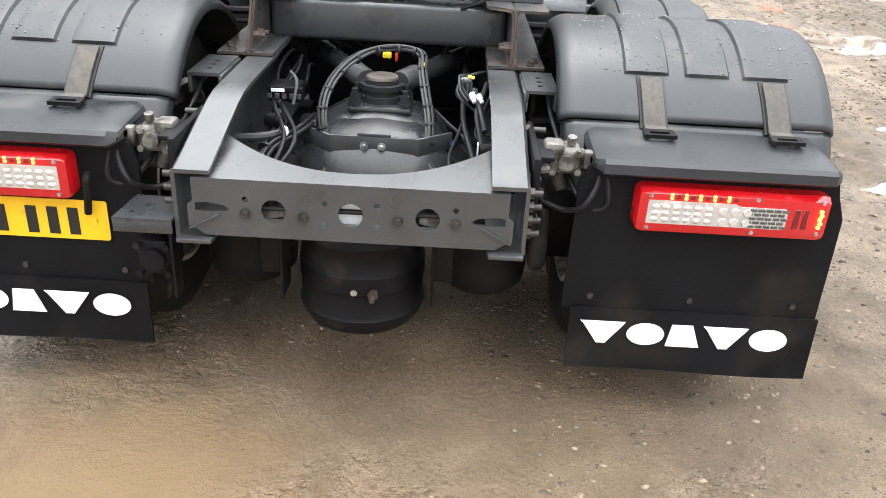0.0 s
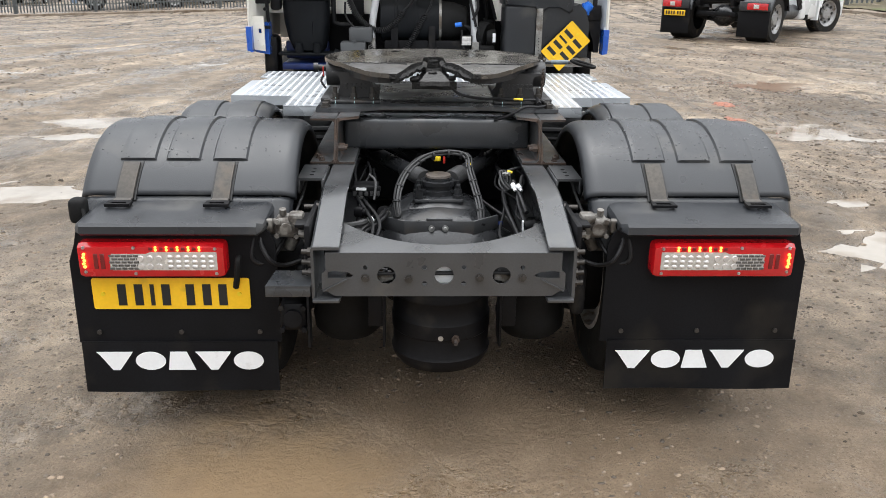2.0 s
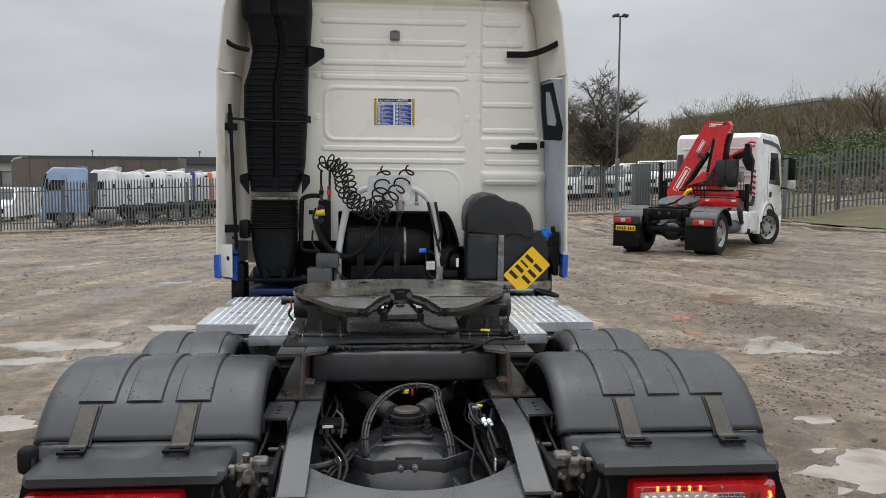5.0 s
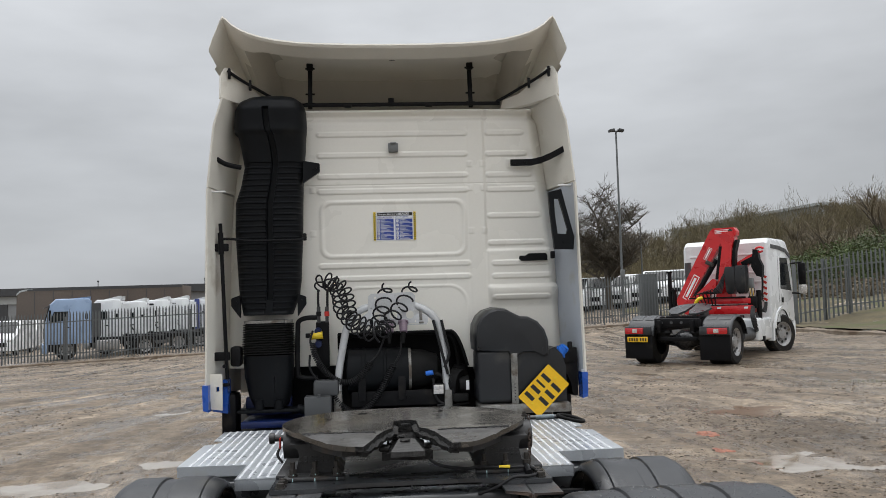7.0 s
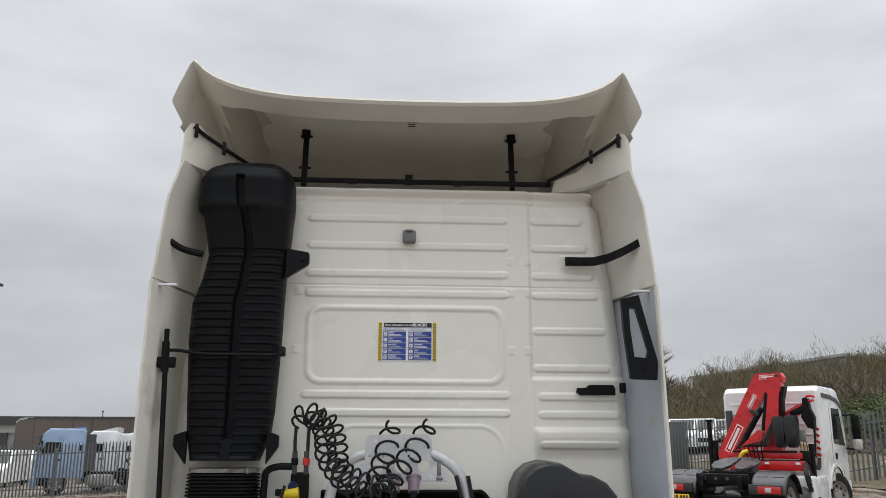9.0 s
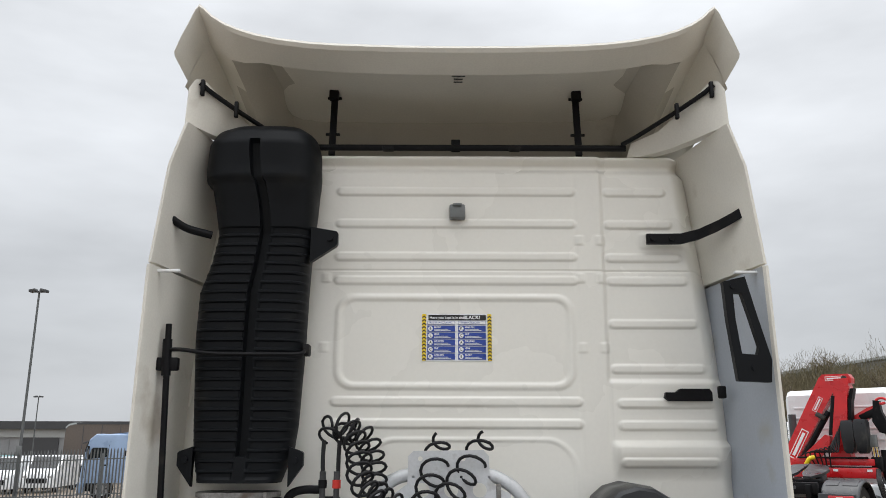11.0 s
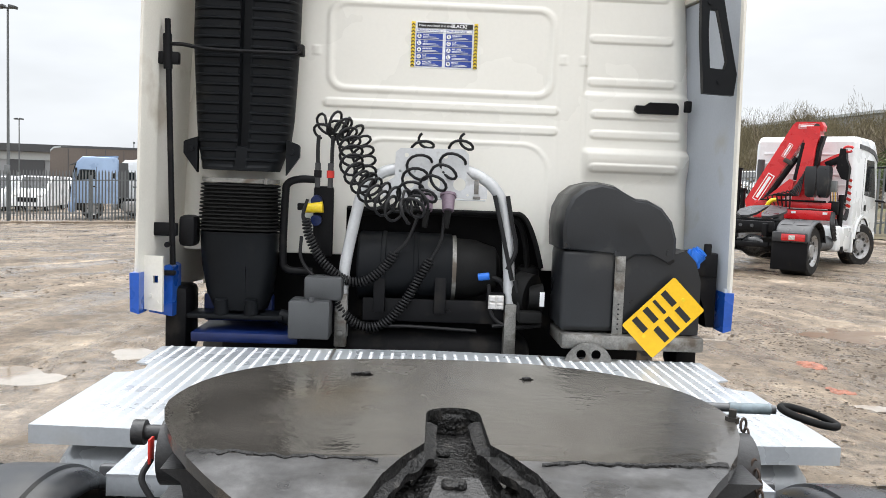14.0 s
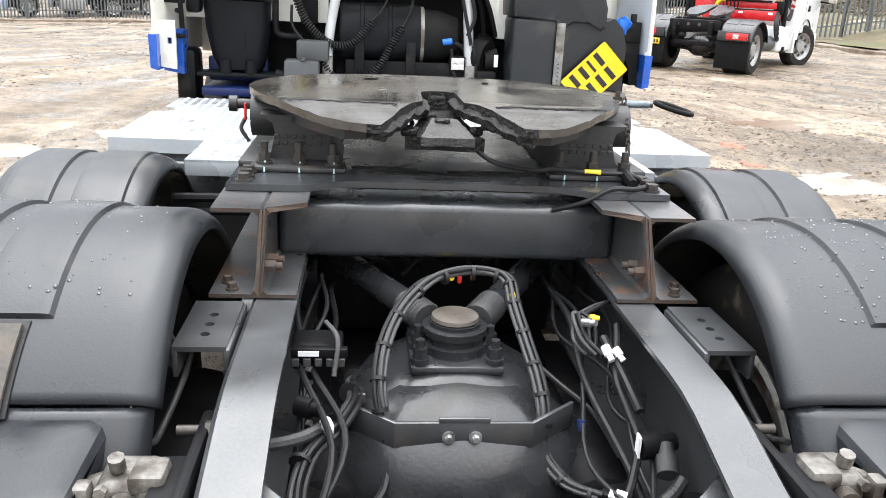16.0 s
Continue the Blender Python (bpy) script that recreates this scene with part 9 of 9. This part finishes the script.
part("crane_arm", plate(B(), [(0.50, 2.26), (0.78, 2.30), (0.98, 2.44), (0.96, 2.62), (0.84, 2.58), (0.56, 2.42)], [], Matrix.Translation((0, 2.40, 0)) @ XZ, 0.2), M["red"], ct)
for x, z in ((0.53, 0.0), (0.79, 0.02)):
    part("oil_tank", loft(B(), [[(x - w, 1.74 - d, q), (x + w, 1.74 - d, q), (x + w, 1.98, q), (x - w, 1.98, q)] for q, w, d in ((1.62, 0.06, 0.0), (1.68, 0.10, 0.03), (2.0, 0.125, 0.05), (2.24 + z, 0.125, 0.05), (2.31 + z, 0.10, 0.03))]), M["tank"], ct, smooth=30)
part("grab_arm", plate(B(), [(0.92, 2.30), (1.04, 2.06), (1.18, 2.02), (1.20, 2.30), (1.12, 2.50), (1.10, 2.72), (0.98, 2.74), (0.96, 2.52)], [], Matrix.Translation((0, 2.34, 0)) @ XZ, 0.16), M["black"], ct)
part("grab_arm", box(B(), (0.86, 2.26, 2.44), (0.40, 0.14, 0.16), 0.03, rot=Matrix.Rotation(radians(-25), 3, "Y")), M["black"], ct)
part("hook", tube(B(), [(1.14 + 0.10 * math.cos(a), 2.22, 2.72 + 0.06 * math.sin(a)) for a in np.linspace(0.3, 5.6, 16)], 0.028, 8), M["red"], ct)
part("hook_line", tube(B(), smooth_path([(1.14, 2.26, 2.3), (1.15, 2.3, 1.9), (1.12, 2.3, 1.55)]), 0.025), M["cable"], ct)
for x, h in ((-1.22, 2.24), (-1.10, 1.75)):
    part("stabiliser_leg", cyl(cyl(B(), (x, 2.1, 0.65), (x, 2.1, h), 0.055, seg=12), (x, 2.1, h - 0.02), (x, 2.1, h + 0.03), 0.085, seg=12), M["black"], ct)
part("stabiliser_leg", cyl(cyl(B(), (1.10, 2.1, 0.55), (1.10, 2.1, 1.70), 0.06, seg=12), (1.10, 2.1, 0.42), (1.10, 2.1, 0.55), 0.11, seg=12), M["black"], ct)
part("valve_bank", box(B(), (0.98, 2.15, 1.40), (0.22, 0.45, 0.30), 0.03), M["black"], ct)
for k in range(5):
    part("lever", cyl(B(), (0.92 + 0.035 * k, 1.95, 1.55), (0.92 + 0.035 * k, 1.90, 1.75), 0.010, seg=6), M["yellowplastic" if k % 2 else "bolt"], ct)
part("control_box", box(B(), (0.95, 2.0, 1.88), (0.14, 0.16, 0.26), 0.02), M["greybox"], ct)
stripe = part("stripe_board", box(B(), (1.15, 2.50, 1.75), (0.10, 0.02, 0.72), 0.004), M["print"], ct, "red and white striped marker board")
for k in range(5):
    part("stripe", box(B(), (1.15, 2.487, 1.46 + 0.145 * k), (0.10, 0.004, 0.06), 0.0, rot=Matrix.Rotation(0.5, 3, "Y")), M["redplastic"], stripe, smooth=0)
part("yellow_grip", tube(B(), smooth_path([(-0.40, 1.62, 1.24), (-0.34, 1.60, 1.40), (-0.26, 1.60, 1.51), (-0.18, 1.66, 1.54)]), 0.045, 10), M["yellowplastic"], ct)
part("exhaust", cyl(B(), (-0.95, 2.75, 0.9), (-0.95, 2.75, 2.5), 0.085, seg=14), M["darkgrey"], ct)
for k in range(6):
    part("cab_rib", box(B(), (0, 2.915, 1.45 + 0.24 * k), (1.9, 0.025, 0.05), 0.01), M["vehwhite"], c)
part("step", box(B(), (1.06, 4.45, 0.50), (0.14, 0.36, 0.34), 0.03), M["black"], ct)
part("bumper", box(B(), (0, 5.06, 0.62), (2.28, 0.28, 0.50), 0.08, 3), M["vehwhite"], ct)
for k in range(6):
    part("hose", tube(B(), smooth_path([(-0.3 + 0.08 * k, 1.80, 1.35), (-0.35 + 0.1 * k, 1.66, 1.62 + 0.03 * k), (0.05 + 0.05 * k, 1.72, 1.66), (0.2 + 0.03 * k, 1.86, 1.9 + 0.06 * k)]), 0.016), M["cable"], ct)
for k in range(6):
    part("hose", tube(B(), smooth_path([(1.02, 1.75 + 0.04 * k, 1.30), (1.10, 1.42 + 0.05 * k, 1.05), (1.14, 1.60 + 0.06 * k, 0.70 + 0.03 * k), (1.14, 1.95 - 0.03 * k, 0.82), (1.06, 1.95, 1.15)]), 0.020), M["cable"], ct)
for k in range(5):
    part("hose", tube(B(), smooth_path([(0.95 + 0.02 * k, 2.3, 1.3), (1.0 + 0.03 * k, 2.55, 1.15), (1.05, 2.75 + 0.04 * k, 1.35 + 0.08 * k), (0.9, 2.88, 1.5)]), 0.018), M["cable"], ct)
place(crane_truck, 7.09, 17.0, 42.5)

# ---- buildings ----
def shed(name, x0, x1, y0, y1, z1, wall, roof, label, bays, base=-2.0):
    t = thing(name, label, "building")
    part("wall", box(B(), ((x0 + x1) / 2, (y0 + y1) / 2, (base + z1) / 2), (x1 - x0, y1 - y0, z1 - base), 0.0), M[wall], t, smooth=0)
    part("roof_edge", box(B(), ((x0 + x1) / 2, (y0 + y1) / 2, z1 + 0.12), (x1 - x0 + 0.5, y1 - y0 + 0.5, 0.25), 0.0), M[roof], t, smooth=0)
    for k in range(bays + 1):
        part("cladding_joint", box(B(), (x0 + (x1 - x0) * k / bays, y0 - 0.03, (base + z1) / 2), (0.07, 0.05, z1 - base - 0.1), 0.0), M[wall], t, smooth=0)
    return t


depot = shed("warehouse", -80, 4, 94, 125, 3.7, "greyclad", "roofdark", "long low grey clad warehouse with a dark roof", 24, -3.0)
part("fascia", box(B(), (-38, 93.6, 4.15), (84.6, 0.5, 0.85), 0.0), M["roofdark"], depot, smooth=0)
part("pale_band", box(B(), (-60.5, 93.9, 3.25), (39, 0.15, 0.9), 0.0), M["roofpale"], depot, smooth=0)
for x in (-60, -52.5, -45):
    part("loading_door", box(B(), (x, 93.92, 0.7), (4.2, 0.12, 4.2), 0.0), M["roofdark"], depot, smooth=0)
for x in (-33.2, -21.0):
    part("roof_vent", cyl(cyl(B(), (x, 95, 3.9), (x, 95, 5.1), 0.05, seg=8), (x, 95, 5.1), (x, 95, 5.3), 0.12, seg=8), M["galv"], depot)


def curtain_trailer(x, y, z, length, turn):
    """A long curtain-sided trailer: body with rounded front corner, raves, posts, legs and wheels."""
    t = thing("curtain_trailer", "long dark brown curtain-sided trailer parked beyond the fence", "trailer")
    h, l = 4.25, length / 2
    prof = [(-l, 1.05), (l, 1.05), (l, h), (-l + 0.75, h), (-l + 0.30, h - 0.12), (-l + 0.06, h - 0.42)]
    body = part("curtain_body", plate(B(), prof, [], Matrix.Translation((0, 1.25, 0)) @ XZ, 2.5), M["brownclad"], t, smooth=30)
    part("corner_cap", loft(B(), [[(-l + a, yy, h + 0.02 - b), (-l + a, yy, h - 0.12 - b), (-l + a + 0.02, yy + 0.1, h - 0.12 - b), (-l + a + 0.02, yy + 0.1, h + 0.02 - b)] for a, b, yy in ((0.05, 0.34, -1.27), (0.3, 0.10, -1.27), (0.75, 0.0, -1.27), (1.3, 0.0, -1.27))]), M["roofpale"], body)
    part("top_rave", box(B(), (0.4, -1.26, h - 0.06), (length - 1.0, 0.04, 0.12), 0.0), M["roofdark"], body, smooth=0)
    part("side_rave", box(B(), (0, -1.26, 1.10), (length, 0.04, 0.18), 0.0), M["galv"], body, smooth=0)
    for k in range(1, 9):
        part("curtain_strap", box(B(), (-l + k * length / 9, -1.262, 2.6), (0.05, 0.015, 2.9), 0.0), M["roofdark"], body, smooth=0)
    part("rear_post", box(B(), (l - 0.05, 0, 2.65), (0.14, 2.54, 3.2), 0.01), M["brownclad"], body)
    for dx in (-3.4, -2.1, -0.8):
        for s in (1, -1):
            wheel_part(t, s * 1.2, 0, 0.5, 0.4, s)
            for o in (t.children[-1], *t.children[-1].children):
                o.data.transform(Matrix.Translation((l - 2.0 + dx + 2.1, 0, 0)) @ Matrix.Rotation(radians(90), 4, "Z"))
    part("landing_leg", box(B(), (-l + 2.8, -0.8, 0.6), (0.14, 0.14, 1.2), 0.01), M["galv"], t)
    t.matrix_basis = Matrix.Translation((x, y, z)) @ Matrix.Rotation(radians(turn), 4, "Z")
    return t


curtain_trailer(-23.2, 67.5, -0.62, 13.4, -1.0)


# ---- wooded hillside ----
def hill_z(x, y):
    return -2.2 + 11.0 * smoothstep(56, 118, y + 0.12 * (x - 40)) * (0.78 + 0.22 * smoothstep(22, 60, x)) + 3.0 * smoothstep(45, 100, x) + 0.5 * fbm(x * 0.08, y * 0.08, 3)


hill = tagged(new("hillside", grid_mesh("hillside", np.linspace(6, 190, 70), np.linspace(56, 240, 60), hill_z, M["hill"])), "brown wooded hillside behind the yard", "hill", kind="structure")
hilltop = thing("hilltop_shed", "pale grey industrial shed above the woods", "building")
slant = Matrix.Rotation(radians(-80), 3, "Z")
part("wall", box(B(), (88, 168, 11.0), (52, 26, 12.6), 0.0, rot=slant), M["greyclad"], hilltop, smooth=0)
part("roof", box(B(), (88, 168, 17.5), (53, 27, 0.5), 0.0, rot=slant), M["roofpale"], hilltop, smooth=0)


def branch_tree(seed, h, spread=0.5, levels=4, stems=1, twig=0.006, full=1.0):
    """Vertices and faces of a bare tree: trunk and limbs, and its twigs."""
    rs = random.Random(seed)
    trunk, twigs = ([], []), ([], [])

    def limb(p, d, length, r, lv):
        V, F = trunk if lv < 2 else twigs
        seg = 4 if lv < 2 else 3
        n = 6 if lv == 0 else (4 if lv < 3 else 2)
        sides = 6 if lv == 0 else (4 if lv == 1 else 3)
        pts = [p]
        for k in range(n):
            d = (d + Vector((rs.uniform(-1, 1), rs.uniform(-1, 1), rs.uniform(-0.5, 0.9))) * (0.10 if lv == 0 else 0.20)).normalized()
            pts.append(pts[-1] + d * length / n)
        base = len(V)
        for k, q in enumerate(pts):
            rr = r * (1 - 0.72 * k / n)
            _, a, b = frame_of(d)
            for j in range(sides):
                w = j * math.tau / sides
                V.append(tuple(q + (a * math.cos(w) + b * math.sin(w)) * rr))
        for k in range(n):
            for j in range(sides):
                F.append((base + k * sides + j, base + k * sides + (j + 1) % sides, base + (k + 1) * sides + (j + 1) % sides, base + (k + 1) * sides + j))
        if lv < levels:
            kids = {0: 9, 1: 6, 2: 5, 3: 4}[lv]
            for j in range(int(kids * full)):
                u = rs.uniform(0.28 if lv == 0 else 0.2, 1.0)
                q = pts[min(n, int(u * n))]
                side = Vector((rs.uniform(-1, 1), rs.uniform(-1, 1), rs.uniform(-0.1, 0.6))).normalized()
                limb(q, (d * (1 - spread) + side * spread * 1.5 + Vector((0, 0, 0.12))).normalized(), length * rs.uniform(0.42, 0.66), max(twig, r * 0.45), lv + 1)

    for k in range(stems):
        lean = Vector((rs.uniform(-0.2, 0.2), rs.uniform(-0.2, 0.2), 1)).normalized()
        limb(Vector((rs.uniform(-0.4, 0.4) * (stems > 1), rs.uniform(-0.4, 0.4) * (stems > 1), -0.3)), lean, h * 0.55, 0.022 * h, 0)
    return trunk, twigs


def tree_meshes(seed, h, wood="twig", **kw):
    out = []
    for (V, F), m in zip(branch_tree(seed, h, **kw), ("bark", wood)):
        me = bpy.data.meshes.new("tree")
        me.from_pydata(V, [], F)
        me.materials.append(M[m])
        out.append(me)
    return out


def tree(x, y, seed, h, label, z=None, **kw):
    t = thing("tree", label, "tree", "bare trees", at=(x, y, yard_z(x, y) if z is None else z))
    trunk, crown = tree_meshes(seed, h, **kw)
    for nme, me in (("trunk", trunk), ("crown", crown)):
        o = new(nme, me)
        o.parent = t
    return t


hz = lambda x, y: float(hill_z(np.array(float(x)), np.array(float(y))))
tree(14.9, 51.0, 11, 10.9, "large dark bare oak with a wide dense crown", z=yard_z(14.9, 51.0), wood="bark", spread=0.68, twig=0.015, full=1.6)
tree(44, 72, 12, 13.5, "tall bare tree on the wooded bank", z=hz(44, 72) - 1, twig=0.02)
tree(52, 76, 13, 15, "tall bare tree on the wooded bank", z=hz(52, 76), twig=0.02)
tree(39, 70, 14, 11, "tall bare tree on the wooded bank", z=hz(39, 70), twig=0.02)
tree(33, 78, 15, 10, "bare tree with many thin stems", z=hz(33, 78), stems=3, twig=0.02)

# the rest of the woods as one mass of bare trees
kinds = [branch_tree(30 + k, 8.0, levels=3, twig=0.035, full=1.25, stems=1 + k % 2) for k in range(5)]
rs = random.Random(9)
for which, m in ((0, "bark"), (1, "twig")):
    V, F = [], []
    rs = random.Random(9)
    for k in range(120):
        v = rs.random()
        y = 58 + 80 * v ** 1.3
        x = rs.uniform(26 if y < 78 else 10, 40 + 75 * (y / 100))
        s, a = rs.uniform(0.4, 1.05) * (0.8 if y < 66 else 1.0), rs.uniform(0, 6.28)
        z = hz(x, y)
        src = kinds[rs.randrange(5)][which]
        arr = np.array(src[0]) * s
        ca, sa = math.cos(a), math.sin(a)
        arr = np.stack((arr[:, 0] * ca - arr[:, 1] * sa + x, arr[:, 0] * sa + arr[:, 1] * ca + y, arr[:, 2] + z), -1)
        i = len(V)
        V += arr.tolist()
        F += [tuple(i + j for j in q) for q in src[1]]
    me = bpy.data.meshes.new("woods")
    me.from_pydata(V, [], F)
    me.materials.append(M[m])
    tagged(new("woods", me), "bare brown winter woods on the hillside", "woods", kind="stuff")

# evergreen thicket and brush as many small leaf clumps
def thicket(name, boxes, count, size, material, seed, label):
    rs = np.random.RandomState(seed)
    V, F = [], []
    spots = []
    for x0, x1, y0, y1, h in boxes:
        q = count // len(boxes)
        CX, CY = rs.uniform(x0, x1, q), rs.uniform(y0, y1, q)
        top = h * (0.55 + 0.45 * np.sin((CX - x0) / (x1 - x0) * math.pi)) * (0.8 + 0.4 * vnoise(CX * 0.7, CY * 0.7))
        Z = np.where(CY > 57, np.maximum(slope_z(CX, CY), hill_z(CX, CY)), slope_z(CX, CY)) + top * rs.rand(q) ** 0.6
        spots += list(zip(CX, CY, Z))
    for cx, cy, z in spots:
        i = len(V)
        n = rs.normal(size=3)
        n /= np.linalg.norm(n)
        a = np.cross(n, (0.3, 0.5, 0.8))
        a /= np.linalg.norm(a)
        b = np.cross(n, a)
        s = size * rs.uniform(0.6, 1.4)
        c = np.array((cx, cy, z))
        V += [tuple(c + a * s), tuple(c + b * s * 0.6), tuple(c - a * s), tuple(c - b * s * 0.6)]
        F.append((i, i + 1, i + 2, i + 3))
    me = bpy.data.meshes.new(name)
    me.from_pydata(V, [], F)
    me.materials.append(M[material])
    return tagged(new(name, me), label, "shrub", kind="stuff")


thicket("evergreen_shrubs", [(26.5, 34, 47, 52, 4.6), (31, 40, 48, 54, 5.6), (38, 50, 52, 58, 5.5)], 42000, 0.075, "ivy", 2, "dense green shrubs behind the tall fence")
thicket("brush", [(14, 30, 56, 60, 3.0), (24, 40, 54, 58, 2.8), (10, 18, 56, 60, 2.5), (20, 42, 38, 45, 2.2), (20, 42, 38, 45, 1.6)], 20000, 0.12, "twig", 3, "brown winter brush below the woods")


def wands(name, boxes, count, seed, label):
    """A haze of fine upright twigs: slender slips of wood, no two alike."""
    rs = np.random.RandomState(seed)
    verts = []
    for x0, x1, y0, y1, h in boxes:
        q = count // len(boxes)
        cx, cy = rs.uniform(x0, x1, q), rs.uniform(y0, y1, q)
        top = h * np.clip(0.75 + 0.9 * fbm(cx * 0.22, cy * 0.22, 3), 0.25, 1.3)
        cz = np.maximum(slope_z(cx, cy), np.where(cy > 56, hill_z(cx, cy), -9)) + top * rs.rand(q) ** 0.75
        c = np.stack((cx, cy, cz), -1)
        d = np.stack((rs.normal(size=q) * 0.5, rs.normal(size=q) * 0.3, 0.6 + rs.rand(q)), -1)
        d /= np.linalg.norm(d, axis=1)[:, None]
        ln, w = rs.uniform(0.4, 1.3, q)[:, None], rs.uniform(0.008, 0.020, q)[:, None]
        side = np.cross(d, (0.3, 1.0, 0.1))
        side *= w / np.linalg.norm(side, axis=1)[:, None]
        bend = d * ln * 0.55 + np.stack((rs.normal(size=q), rs.normal(size=q), np.zeros(q)), -1) * 0.12
        verts.append(np.stack((c - side, c + side, c + bend + side * 0.7, c + bend - side * 0.7, c + d * ln), 1).reshape(-1, 3))
    V = np.concatenate(verts)
    n = np.arange(len(V) // 5)[:, None] * 5
    F = (n + np.array((0, 1, 2, 3))).tolist() + (n + np.array((3, 2, 4))).tolist()
    me = bpy.data.meshes.new(name)
    me.from_pydata(V.tolist(), [], F)
    me.materials.append(M["wand"])
    return tagged(new(name, me), label, "shrub", kind="stuff")


wands("twig_thicket", [(10, 30, 58, 66, 2.6), (22, 48, 58, 70, 3.6), (30, 75, 68, 90, 4.8), (12, 50, 75, 100, 4.6), (45, 110, 85, 125, 6.0), (24, 90, 100, 122, 4.2)], 200000, 6, "fine olive-brown winter twigs among the woods")
